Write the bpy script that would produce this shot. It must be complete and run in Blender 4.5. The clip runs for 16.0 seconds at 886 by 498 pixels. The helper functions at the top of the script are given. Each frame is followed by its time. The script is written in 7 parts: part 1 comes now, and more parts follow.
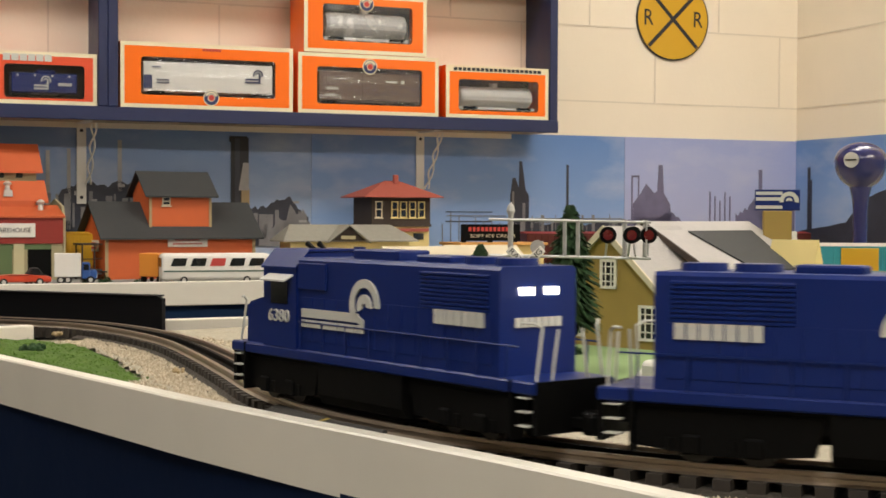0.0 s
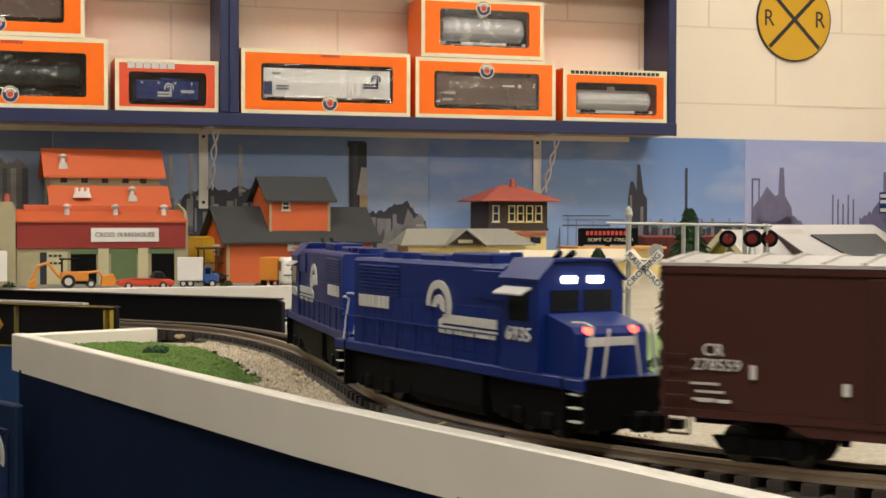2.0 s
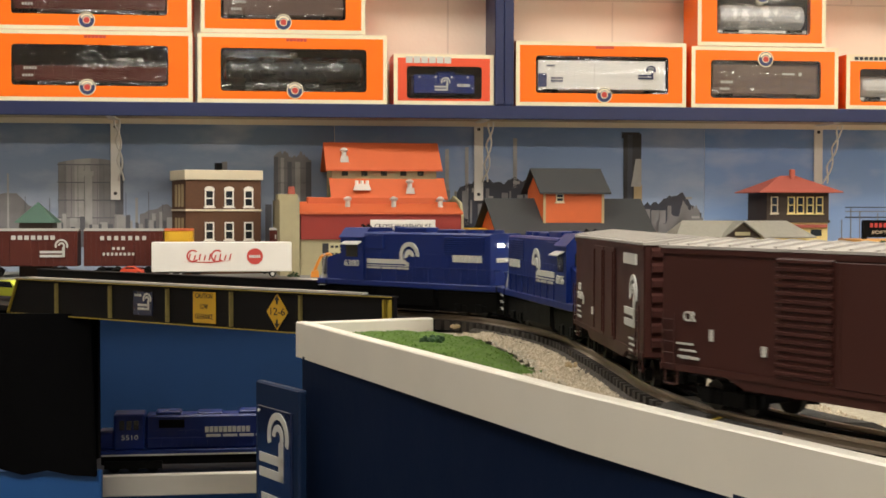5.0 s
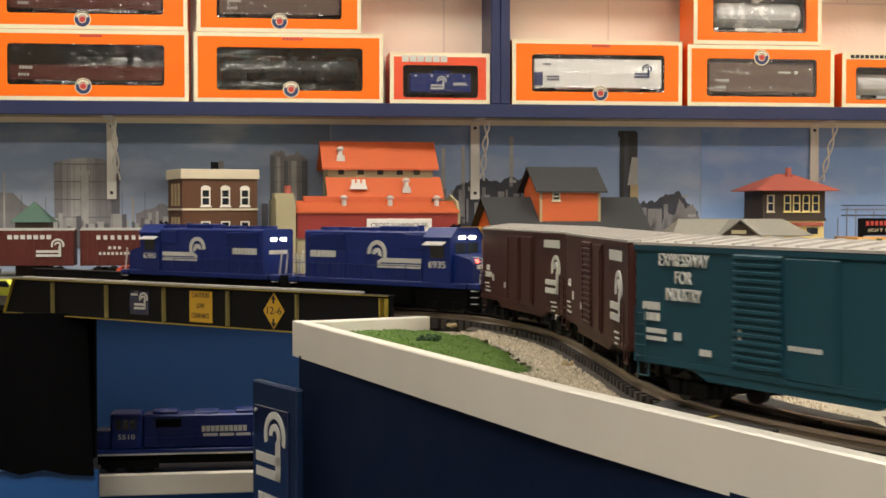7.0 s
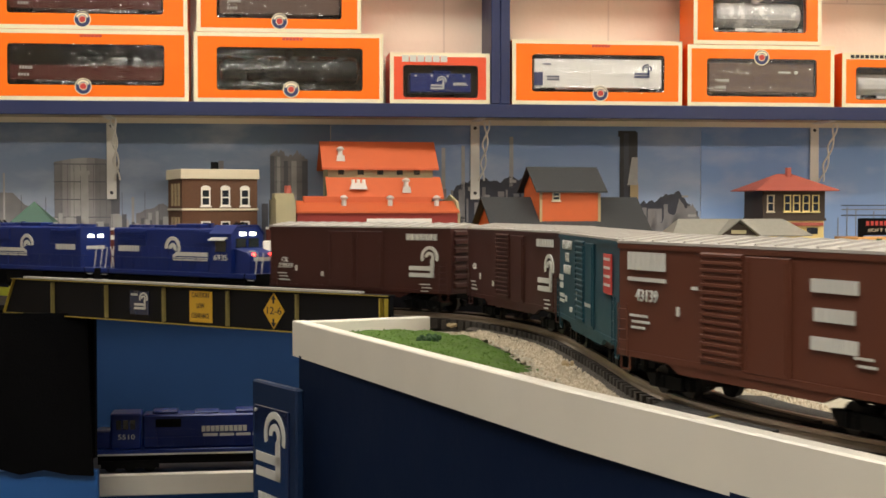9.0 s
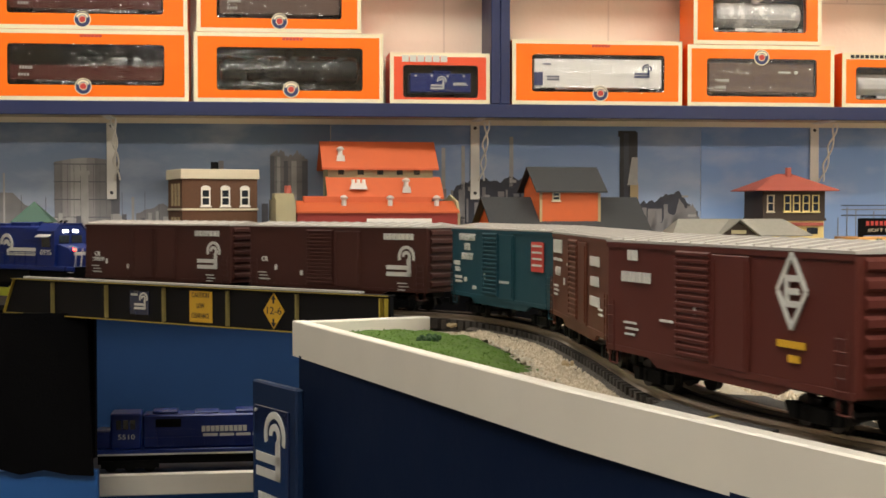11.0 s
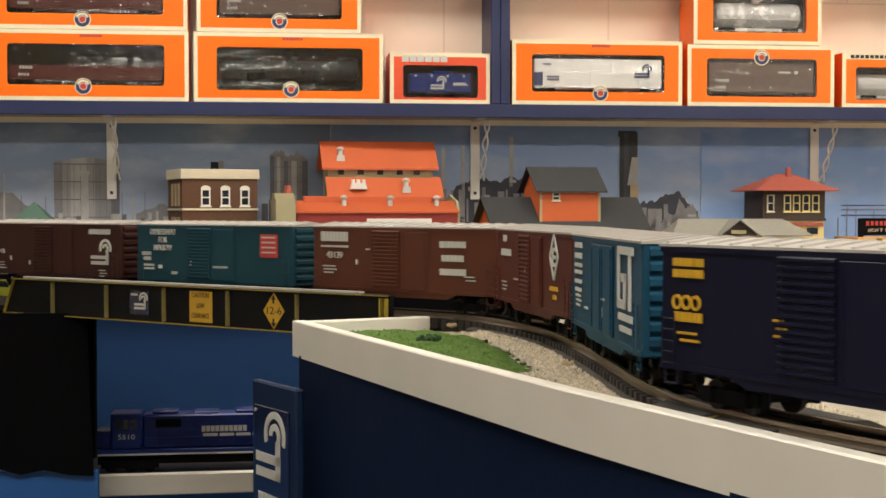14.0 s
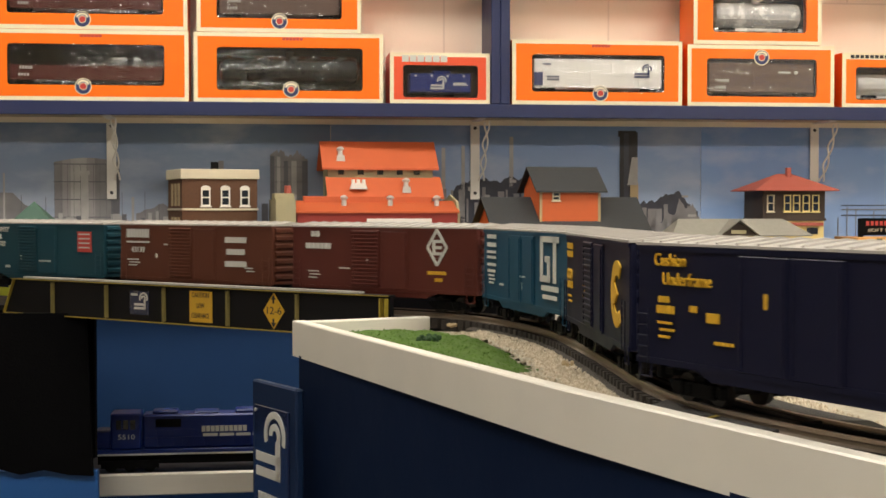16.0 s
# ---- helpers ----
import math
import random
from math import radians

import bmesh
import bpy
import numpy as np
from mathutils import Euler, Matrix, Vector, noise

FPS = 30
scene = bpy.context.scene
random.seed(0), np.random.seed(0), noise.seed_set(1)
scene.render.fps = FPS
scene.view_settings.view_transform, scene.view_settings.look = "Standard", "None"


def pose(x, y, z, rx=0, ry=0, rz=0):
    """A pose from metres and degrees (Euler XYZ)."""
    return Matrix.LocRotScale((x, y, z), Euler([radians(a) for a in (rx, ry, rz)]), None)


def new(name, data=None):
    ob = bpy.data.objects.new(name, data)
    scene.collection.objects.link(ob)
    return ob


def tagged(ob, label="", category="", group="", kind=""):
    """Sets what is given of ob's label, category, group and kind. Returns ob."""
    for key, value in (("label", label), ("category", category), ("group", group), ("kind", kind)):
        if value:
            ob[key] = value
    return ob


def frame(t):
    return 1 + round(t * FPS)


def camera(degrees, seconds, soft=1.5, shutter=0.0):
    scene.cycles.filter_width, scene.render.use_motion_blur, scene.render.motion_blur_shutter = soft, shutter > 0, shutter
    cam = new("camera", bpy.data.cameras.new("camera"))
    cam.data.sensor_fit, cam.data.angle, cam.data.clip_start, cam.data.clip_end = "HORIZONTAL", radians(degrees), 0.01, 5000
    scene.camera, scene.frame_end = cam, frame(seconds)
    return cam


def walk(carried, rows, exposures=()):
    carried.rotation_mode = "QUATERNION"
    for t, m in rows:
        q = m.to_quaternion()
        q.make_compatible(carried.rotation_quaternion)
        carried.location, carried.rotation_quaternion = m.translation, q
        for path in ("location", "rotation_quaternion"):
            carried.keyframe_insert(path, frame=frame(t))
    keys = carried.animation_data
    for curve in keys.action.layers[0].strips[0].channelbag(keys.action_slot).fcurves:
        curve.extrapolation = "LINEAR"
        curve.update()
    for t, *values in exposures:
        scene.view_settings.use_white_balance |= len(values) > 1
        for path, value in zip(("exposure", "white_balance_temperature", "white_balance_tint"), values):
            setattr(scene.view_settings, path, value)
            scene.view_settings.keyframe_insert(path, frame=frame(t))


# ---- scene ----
ZC = 1.14            # eye height; the layout's table top is 1.0
cam = camera(33.57, 16.0, soft=1.6, shutter=0.5)
TURNS = [(0.0, -15.071, -1.359, -0.274), (0.5, -13.357, -1.262, -0.151), (0.8, -10.95, -1.24, -0.2), (1.0, -10.207, -1.224, -0.212),
         (1.5, -10.516, -1.186, -0.172), (2.0, -10.51, -1.22, -0.143), (2.5, -9.476, -1.265, -0.043),
         (3.0, -3.996, -1.423, -0.091), (3.5, -1.206, -1.479, -0.156), (4.0, 0.305, -1.514, -0.207),
         (5.0, 0.14, -1.56, -0.1), (6.5, 0.0, -1.608, 0.0), (16.0, 0.0, -1.608, 0.0)]
walk(cam, [(t, pose(0, 0, ZC, 90 + p, r, y)) for t, y, p, r in TURNS],
     exposures=[(0.0, -0.16), (2.0, -0.12), (3.0, 0.0), (4.0, 0.1), (6.5, 0.13), (16.0, 0.13)])

# ---- light: fluorescent fixtures in the ceiling, plus a little bounce from the rest of the room ----
world = bpy.data.worlds.new("world")
scene.world = world
world.use_nodes = True
world.node_tree.nodes["Background"].inputs[0].default_value = (1.0, 0.9, 0.78, 1)
world.node_tree.nodes["Background"].inputs[1].default_value = 0.012
scene.view_settings.exposure = 0.0
CEIL = 2.75


# ---- materials ----
def mat(name, col, rough=0.5, metal=0.0, var=0.12, scale=30.0, bump=0.0, bscale=None, spec=0.5, emit=None, stain=0.0, stain_scale=3.0, coat=0.0):
    m = bpy.data.materials.new(name)
    m.use_nodes = True
    nt = m.node_tree
    b = nt.nodes["Principled BSDF"]
    b.inputs["Roughness"].default_value = rough
    b.inputs["Metallic"].default_value = metal
    b.inputs["Specular IOR Level"].default_value = spec
    b.inputs["Coat Weight"].default_value = coat
    tc = nt.nodes.new("ShaderNodeTexCoord")
    n1 = nt.nodes.new("ShaderNodeTexNoise")
    n1.inputs["Scale"].default_value = scale
    n1.inputs["Detail"].default_value = 6
    nt.links.new(tc.outputs["Object"], n1.inputs["Vector"])
    n2 = nt.nodes.new("ShaderNodeTexNoise")
    n2.inputs["Scale"].default_value = stain_scale
    n2.inputs["Detail"].default_value = 4
    nt.links.new(tc.outputs["Object"], n2.inputs["Vector"])
    mx = nt.nodes.new("ShaderNodeMix")
    mx.data_type = "RGBA"
    mx.inputs[6].default_value = (*[c * (1 - var) for c in col], 1)
    mx.inputs[7].default_value = (*[min(1, c * (1 + var)) for c in col], 1)
    nt.links.new(n1.outputs["Fac"], mx.inputs[0])
    mx2 = nt.nodes.new("ShaderNodeMix")
    mx2.data_type = "RGBA"
    mx2.inputs[7].default_value = (*[c * 0.55 for c in col], 1)
    ramp = nt.nodes.new("ShaderNodeMapRange")
    ramp.inputs[1].default_value, ramp.inputs[2].default_value = 0.5, 0.75
    ramp.inputs[3].default_value, ramp.inputs[4].default_value = 0.0, stain
    nt.links.new(n2.outputs["Fac"], ramp.inputs[0])
    nt.links.new(ramp.outputs[0], mx2.inputs[0])
    nt.links.new(mx.outputs[2], mx2.inputs[6])
    nt.links.new(mx2.outputs[2], b.inputs["Base Color"])
    rr = nt.nodes.new("ShaderNodeMapRange")
    rr.inputs[3].default_value, rr.inputs[4].default_value = max(0.02, rough - 0.08), min(1, rough + 0.1)
    nt.links.new(n1.outputs["Fac"], rr.inputs[0])
    nt.links.new(rr.outputs[0], b.inputs["Roughness"])
    if bump:
        bn = nt.nodes.new("ShaderNodeTexNoise")
        bn.inputs["Scale"].default_value = bscale or scale * 4
        bn.inputs["Detail"].default_value = 5
        nt.links.new(tc.outputs["Object"], bn.inputs["Vector"])
        bp = nt.nodes.new("ShaderNodeBump")
        bp.inputs["Strength"].default_value = bump
        bp.inputs["Distance"].default_value = 0.002
        nt.links.new(bn.outputs["Fac"], bp.inputs["Height"])
        nt.links.new(bp.outputs["Normal"], b.inputs["Normal"])
    if emit:
        b.inputs["Emission Color"].default_value = (*emit[0], 1)
        b.inputs["Emission Strength"].default_value = emit[1]
    return m


def glass_mat(name, tint=(1, 1, 1), rough=0.03):
    m = bpy.data.materials.new(name)
    m.use_nodes = True
    nt = m.node_tree
    nt.nodes.remove(nt.nodes["Principled BSDF"])
    tr, gl, mx, fr = (nt.nodes.new(n) for n in ("ShaderNodeBsdfTransparent", "ShaderNodeBsdfGlossy", "ShaderNodeMixShader", "ShaderNodeFresnel"))
    tr.inputs[0].default_value = (*tint, 1)
    gl.inputs["Roughness"].default_value = rough
    fr.inputs[0].default_value = 1.5
    tc, mp, nz, bp = (nt.nodes.new(n) for n in ("ShaderNodeTexCoord", "ShaderNodeMapping", "ShaderNodeTexNoise", "ShaderNodeBump"))
    mp.inputs["Scale"].default_value = (4, 4, 22)
    nz.inputs["Scale"].default_value, nz.inputs["Detail"].default_value = 1.6, 3
    bp.inputs["Strength"].default_value, bp.inputs["Distance"].default_value = 0.5, 0.014
    nt.links.new(tc.outputs["Object"], mp.inputs[0])
    nt.links.new(mp.outputs[0], nz.inputs["Vector"])
    nt.links.new(nz.outputs["Fac"], bp.inputs["Height"])
    nt.links.new(bp.outputs["Normal"], gl.inputs["Normal"])
    nt.links.new(fr.outputs[0], mx.inputs[0])
    nt.links.new(tr.outputs[0], mx.inputs[1])
    nt.links.new(gl.outputs[0], mx.inputs[2])
    nt.links.new(mx.outputs[0], nt.nodes["Material Output"].inputs[0])
    return m


M = {
    "plaster": mat("plaster", (0.83, 0.74, 0.6), 0.7, var=0.05, scale=6, bump=0.25, bscale=90, stain=0.12, stain_scale=1.6),
    "mortar": mat("mortar", (0.7, 0.62, 0.5), 0.8, var=0.05),
    "ceiling": mat("ceiling_tile", (0.75, 0.72, 0.66), 0.9, var=0.05, scale=60),
    "carpet": mat("carpet", (0.10, 0.10, 0.11), 0.95, var=0.3, scale=200, bump=0.4),
    "white_paint": mat("white_paint", (0.74, 0.705, 0.615), 0.45, var=0.04, scale=12, bump=0.08, bscale=60, stain=0.12, stain_scale=9),
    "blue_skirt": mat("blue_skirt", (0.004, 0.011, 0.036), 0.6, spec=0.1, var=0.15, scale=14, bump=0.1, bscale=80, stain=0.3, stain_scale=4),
    "navy": mat("navy_shelf", (0.012, 0.02, 0.078), 0.4, var=0.12, scale=20, bump=0.05, stain=0.2, stain_scale=8),
    "shelf_ply": mat("shelf_plywood", (0.48, 0.38, 0.24), 0.6, var=0.15, scale=18, bump=0.1, stain=0.25, stain_scale=5),
    "black": mat("black_paint", (0.006, 0.006, 0.0075), 0.5, spec=0.2, var=0.3, scale=40, bump=0.05),
    "cloth_black": mat("black_cloth", (0.004, 0.004, 0.0045), 0.95, spec=0.05, var=0.4, scale=9, bump=0.3, bscale=300),
    "yellow": mat("yellow_paint", (0.34, 0.25, 0.03), 0.5, var=0.15, scale=80),
    "ballast": mat("ballast", (0.4, 0.36, 0.275), 0.95, var=0.45, scale=260, bump=1.0, bscale=420, stain=0.35, stain_scale=9),
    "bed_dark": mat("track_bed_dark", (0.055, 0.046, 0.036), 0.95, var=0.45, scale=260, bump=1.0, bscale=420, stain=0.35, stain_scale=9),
    "stone": mat("ballast_stone", (0.42, 0.38, 0.31), 0.95, var=0.3, scale=120, bump=0.5, bscale=500),
    "grass": mat("turf", (0.062, 0.125, 0.009), 0.95, var=0.5, scale=150, bump=1.0, bscale=300, stain=0.4, stain_scale=14),
    "blade": mat("turf_blade", (0.07, 0.14, 0.010), 0.9, var=0.4, scale=60),
    "rail": mat("rail_steel", (0.34, 0.28, 0.22), 0.38, 0.7, var=0.2, scale=60),
    "tie": mat("tie", (0.035, 0.028, 0.022), 0.85, var=0.4, scale=90, bump=0.3),
    "asphalt": mat("crossing_asphalt", (0.05, 0.047, 0.043), 0.9, var=0.3, scale=220, bump=0.5),
    "loco_blue": mat("locomotive_blue", (0.004, 0.018, 0.135), 0.4, spec=0.3, var=0.08, scale=40, bump=0.03, stain=0.1, stain_scale=12),
    "loco_blue2": mat("locomotive_trim_blue", (0.004, 0.018, 0.13), 0.42, spec=0.3, var=0.1, scale=40),
    "marking": mat("white_marking", (0.56, 0.56, 0.52), 0.55, var=0.05, scale=70),
    "chassis": mat("chassis_black", (0.0025, 0.0025, 0.0025), 0.6, spec=0.1, var=0.3, scale=80),
    "steel": mat("wheel_steel", (0.03, 0.028, 0.026), 0.5, 0.3),
    "lamp_on": mat("lit_headlight", (1, 0.95, 0.8), 0.3, emit=((1.0, 0.86, 0.58), 14)),
    "red_on": mat("lit_red_marker", (0.9, 0.05, 0.03), 0.3, emit=((1.0, 0.05, 0.03), 9)),
    "dark_glass": mat("dark_glass", (0.012, 0.014, 0.016), 0.12, var=0.1),
    "oxide": mat("oxide_brown", (0.0493, 0.0153, 0.0119), 0.5, spec=0.25, var=0.1, scale=25, stain=0.15, stain_scale=10),
    "oxide2": mat("oxide_red", (0.0892, 0.0204, 0.0145), 0.5, spec=0.25, var=0.1, scale=25, stain=0.15, stain_scale=10),
    "southern": mat("freight_brown", (0.1062, 0.0340, 0.0187), 0.5, spec=0.25, var=0.1, scale=25, stain=0.12, stain_scale=10),
    "teal": mat("teal_paint", (0.0102, 0.0544, 0.0765), 0.5, spec=0.25, var=0.08, scale=25, stain=0.12, stain_scale=10),
    "gtblue": mat("azure_paint", (0.0085, 0.0578, 0.1037), 0.5, spec=0.25, var=0.08, scale=25, stain=0.12, stain_scale=10),
    "chessie": mat("midnight_paint", (0.0055, 0.0065, 0.022), 0.45, spec=0.2, var=0.1, scale=25, stain=0.1, stain_scale=10),
    "galv": mat("galvanised_roof", (0.42, 0.4, 0.37), 0.5, 0.15, var=0.15, scale=40, stain=0.3, stain_scale=20),
    "chessie_yellow": mat("deep_yellow_marking", (0.62, 0.36, 0.02), 0.55, var=0.05),
    "red_mark": mat("red_marking", (0.5, 0.05, 0.04), 0.55, var=0.1),
    "orange": mat("orange_card", (0.95, 0.17, 0.002), 0.42, spec=0.3, var=0.05, scale=9, coat=0.3, stain=0.06, stain_scale=8),
    "redcard": mat("red_orange_card", (0.72, 0.075, 0.02), 0.42, var=0.05, scale=9, coat=0.3),
    "cream": mat("cream_card", (0.8, 0.72, 0.5), 0.5, var=0.05, scale=30),
    "ink": mat("black_ink", (0.02, 0.02, 0.025), 0.6),
    "film": glass_mat("clear_film", (0.96, 0.96, 0.96), 0.06),
    "silver": mat("silver_plastic", (0.6, 0.59, 0.56), 0.35, 0.25, var=0.1),
    "white": mat("white_plastic", (0.75, 0.73, 0.68), 0.45, var=0.05),
    "orange_wall": mat("orange_siding", (0.58, 0.115, 0.028), 0.6, var=0.08, scale=60, stain=0.1, stain_scale=15),
    "roof_orange": mat("orange_roof", (0.54, 0.11, 0.035), 0.55, var=0.08, scale=60, stain=0.12, stain_scale=15),
    "roof_dark": mat("charcoal_roof", (0.035, 0.037, 0.038), 0.75, var=0.25, scale=120, bump=0.4),
    "roof_red": mat("brick_red_roof", (0.36, 0.085, 0.058), 0.65, var=0.12, scale=90, bump=0.3),
    "roof_grey": mat("grey_roof", (0.27, 0.26, 0.22), 0.75, var=0.15, scale=120, bump=0.3),
    "wh_red": mat("warehouse_red", (0.26, 0.024, 0.016), 0.6, var=0.12, scale=60),
    "khaki": mat("khaki_wall", (0.36, 0.32, 0.19), 0.7, var=0.12, scale=60, stain=0.15, stain_scale=15),
    "green_door": mat("dull_green_door", (0.10, 0.15, 0.06), 0.6),
    "brick": mat("brown_brick", (0.10, 0.043, 0.018), 0.75, var=0.3, scale=200, bump=0.4),
    "stonetrim": mat("pale_stone_trim", (0.62, 0.55, 0.4), 0.65, var=0.08),
    "window_white": mat("white_window_frame", (0.75, 0.72, 0.64), 0.5, var=0.04),
    "brown_wall": mat("dark_brown_wall", (0.045, 0.03, 0.022), 0.7, var=0.2),
    "pale_yellow": mat("pale_yellow_wall", (0.72, 0.58, 0.24), 0.6, var=0.06),
    "olive": mat("mustard_siding", (0.32, 0.22, 0.055), 0.65, var=0.1, scale=60),
    "house_roof": mat("pale_grey_roof", (0.42, 0.40, 0.385), 0.7, var=0.1, scale=100, bump=0.3),
    "tree_green": mat("needle_green", (0.02, 0.055, 0.015), 0.9, var=0.5, scale=80),
    "bark": mat("bark", (0.08, 0.05, 0.03), 0.9, var=0.3, bump=0.5),
    "car_yellow": mat("freight_yellow", (0.72, 0.42, 0.02), 0.5, var=0.06),
    "vehicle_orange": mat("machine_orange", (0.68, 0.25, 0.03), 0.45, var=0.08),
    "truck_blue": mat("truck_blue", (0.03, 0.09, 0.3), 0.35),
    "car_red": mat("racing_red", (0.6, 0.06, 0.02), 0.3, coat=0.5),
    "lime": mat("lime_body", (0.55, 0.6, 0.05), 0.3, coat=0.5),
    "tyre": mat("tyre_rubber", (0.015, 0.015, 0.015), 0.8),
    "panel_blue": mat("panel_blue", (0.005, 0.018, 0.058), 0.5, spec=0.3, var=0.12, scale=15, stain=0.2, stain_scale=6),
    "poster_dark": mat("poster_navy", (0.012, 0.02, 0.06), 0.2, var=0.1, coat=0.5),
    "sign_yellow": mat("sign_yellow", (0.62, 0.36, 0.02), 0.35, var=0.06, scale=10, coat=0.2, stain=0.1),
    "mural_dark": mat("printed_dark_steelworks", (0.032, 0.034, 0.05), 0.5, var=0.45, scale=30),
    "mural_mid": mat("printed_grey_works", (0.2, 0.195, 0.2), 0.5, var=0.35, scale=25),
    "mural_light": mat("printed_pale_works", (0.36, 0.35, 0.34), 0.5, var=0.3, scale=35),
    "water_blue": mat("cobalt_gloss", (0.02, 0.022, 0.11), 0.22, var=0.05, coat=0.4),
    "tan": mat("tan_card", (0.4, 0.3, 0.16), 0.6, var=0.15),
    "copper_green": mat("verdigris_roof", (0.05, 0.11, 0.08), 0.6, var=0.15),
    "foil": mat("crumpled_film", (0.55, 0.55, 0.54), 0.25, 0.3, var=0.3, scale=40, bump=0.9, bscale=60),
    "ground_grey": mat("ground_cover", (0.22, 0.22, 0.2), 0.9, var=0.25, scale=80, bump=0.4),
    "lawn_pale": mat("pale_green_lawn", (0.2, 0.3, 0.12), 0.9, var=0.2, scale=60),
}


# ---- mesh helpers ----
def mbox(bm, x0, x1, y0, y1, z0, z1, m=None):
    vs = [bm.verts.new(p) for p in ((x0, y0, z0), (x1, y0, z0), (x1, y1, z0), (x0, y1, z0), (x0, y0, z1), (x1, y0, z1), (x1, y1, z1), (x0, y1, z1))]
    if m is not None:
        for v in vs:
            v.co = m @ v.co
    for f in ((3, 2, 1, 0), (4, 5, 6, 7), (0, 1, 5, 4), (1, 2, 6, 5), (2, 3, 7, 6), (3, 0, 4, 7)):
        bm.faces.new([vs[i] for i in f])
    return vs


def rbox(bm, x0, x1, y0, y1, z0, z1, r, m=None, seg=2):
    t = bmesh.new()
    mbox(t, x0, x1, y0, y1, z0, z1)
    bmesh.ops.bevel(t, geom=t.edges[:], offset=r, segments=seg, profile=0.5, affect="EDGES")
    join(bm, t, m)


def join(bm, other, m=None):
    ids = {}
    for v in other.verts:
        ids[v] = bm.verts.new(m @ v.co if m is not None else v.co)
    for f in other.faces:
        bm.faces.new([ids[v] for v in f.verts])
    other.free()


def rod(bm, a, b, r0, r1=None, seg=10):
    r1 = r0 if r1 is None else r1
    a, b = Vector(a), Vector(b)
    q = (b - a).to_track_quat("Z", "Y").to_matrix()
    ra, rb = [], []
    for i in range(seg):
        d = q @ Vector((math.cos(2 * math.pi * i / seg), math.sin(2 * math.pi * i / seg), 0))
        ra.append(bm.verts.new(a + d * r0))
        rb.append(bm.verts.new(b + d * max(r1, 1e-5)))
    for i in range(seg):
        j = (i + 1) % seg
        bm.faces.new((ra[i], ra[j], rb[j], rb[i]))
    bm.faces.new(ra[::-1])
    bm.faces.new(rb)


def pipe(bm, pts, r, seg=6):
    for a, b in zip(pts[:-1], pts[1:]):
        rod(bm, a, b, r, r, seg)


def prism(bm, pts, a, b, m=None, axis="y"):
    """A polygon (u, w) pushed from a to b along an axis; y: (u, ., w), x: (., u, w), z: (u, w, .)."""
    def at(u, w, k):
        p = Vector((u, k, w)) if axis == "y" else Vector((k, u, w)) if axis == "x" else Vector((u, w, k))
        return m @ p if m is not None else p
    area = sum(p[0] * q[1] - q[0] * p[1] for p, q in zip(pts, pts[1:] + pts[:1]))
    if area < 0:
        pts = pts[::-1]
    va = [bm.verts.new(at(u, w, a)) for u, w in pts]
    vb = [bm.verts.new(at(u, w, b)) for u, w in pts]
    n = len(pts)
    flip = (axis != "y") != (b < a)
    def face(vs):
        bm.faces.new(vs if not flip else vs[::-1])
    face(va), face(vb[::-1])
    for i in range(n):
        j = (i + 1) % n
        face((va[j], va[i], vb[i], vb[j]))


def lathe(bm, profile, seg=20, centre=(0, 0, 0)):
    rings = []
    for r, z in profile:
        rings.append([bm.verts.new((centre[0] + r * math.cos(2 * math.pi * i / seg), centre[1] + r * math.sin(2 * math.pi * i / seg), centre[2] + z)) for i in range(seg)])
    for a, b in zip(rings[:-1], rings[1:]):
        for i in range(seg):
            j = (i + 1) % seg
            bm.faces.new((a[i], a[j], b[j], b[i]))
    bm.faces.new(rings[0][::-1])
    bm.faces.new(rings[-1])


def part(name, bm, material, parent=None, label="", smooth=False):
    me = bpy.data.meshes.new(name)
    bmesh.ops.remove_doubles(bm, verts=bm.verts[:], dist=1e-6)
    bmesh.ops.recalc_face_normals(bm, faces=bm.faces[:])
    bm.to_mesh(me)
    bm.free()
    if smooth:
        me.polygons.foreach_set("use_smooth", [True] * len(me.polygons))
        me.set_sharp_from_angle(angle=radians(35))
    me.materials.append(M[material] if isinstance(material, str) else material)
    ob = new(name, me)
    if parent is not None:
        ob.parent = parent
    if label:
        tagged(ob, label)
    return ob


def thing(name, label, category, group="", kind="", m=None):
    ob = new(name)
    ob.empty_display_size = 0.02
    tagged(ob, label, category, group, kind)
    if m is not None:
        ob.matrix_basis = m
    return ob


def lettering(text, size, material, parent, m, depth=0.0006, width=None, name="lettering"):
    """Raised letters of the built-in font; m carries the text's x, y plane."""
    cu = bpy.data.curves.new("letters", "FONT")
    cu.body, cu.size, cu.extrude, cu.align_x, cu.align_y, cu.resolution_u = text, size, depth, "CENTER", "CENTER", 3
    tmp = bpy.data.objects.new("letters", cu)
    scene.collection.objects.link(tmp)
    bpy.context.view_layer.update()
    me = bpy.data.meshes.new_from_object(tmp.evaluated_get(bpy.context.evaluated_depsgraph_get()))
    bpy.data.objects.remove(tmp)
    xs = [v.co.x for v in me.vertices]
    k = 1.0 if width is None else width / (max(xs) - min(xs))
    for v in me.vertices:
        v.co = m @ Vector((v.co.x * k, v.co.y, v.co.z))
    me.materials.clear()
    me.materials.append(M[material])
    ob = new(name, me)
    ob.parent = parent
    return ob


def bars(bm, m, cx, cy, w, h, n, gap=0.25, thick=0.0007):
    """A row of n plain blocks that stands for a word."""
    step = w / n
    for i in range(n):
        x0 = cx - w / 2 + i * step
        mbox(bm, x0, x0 + step * (1 - gap), cy - h / 2, cy + h / 2, -0.0005, thick, m)


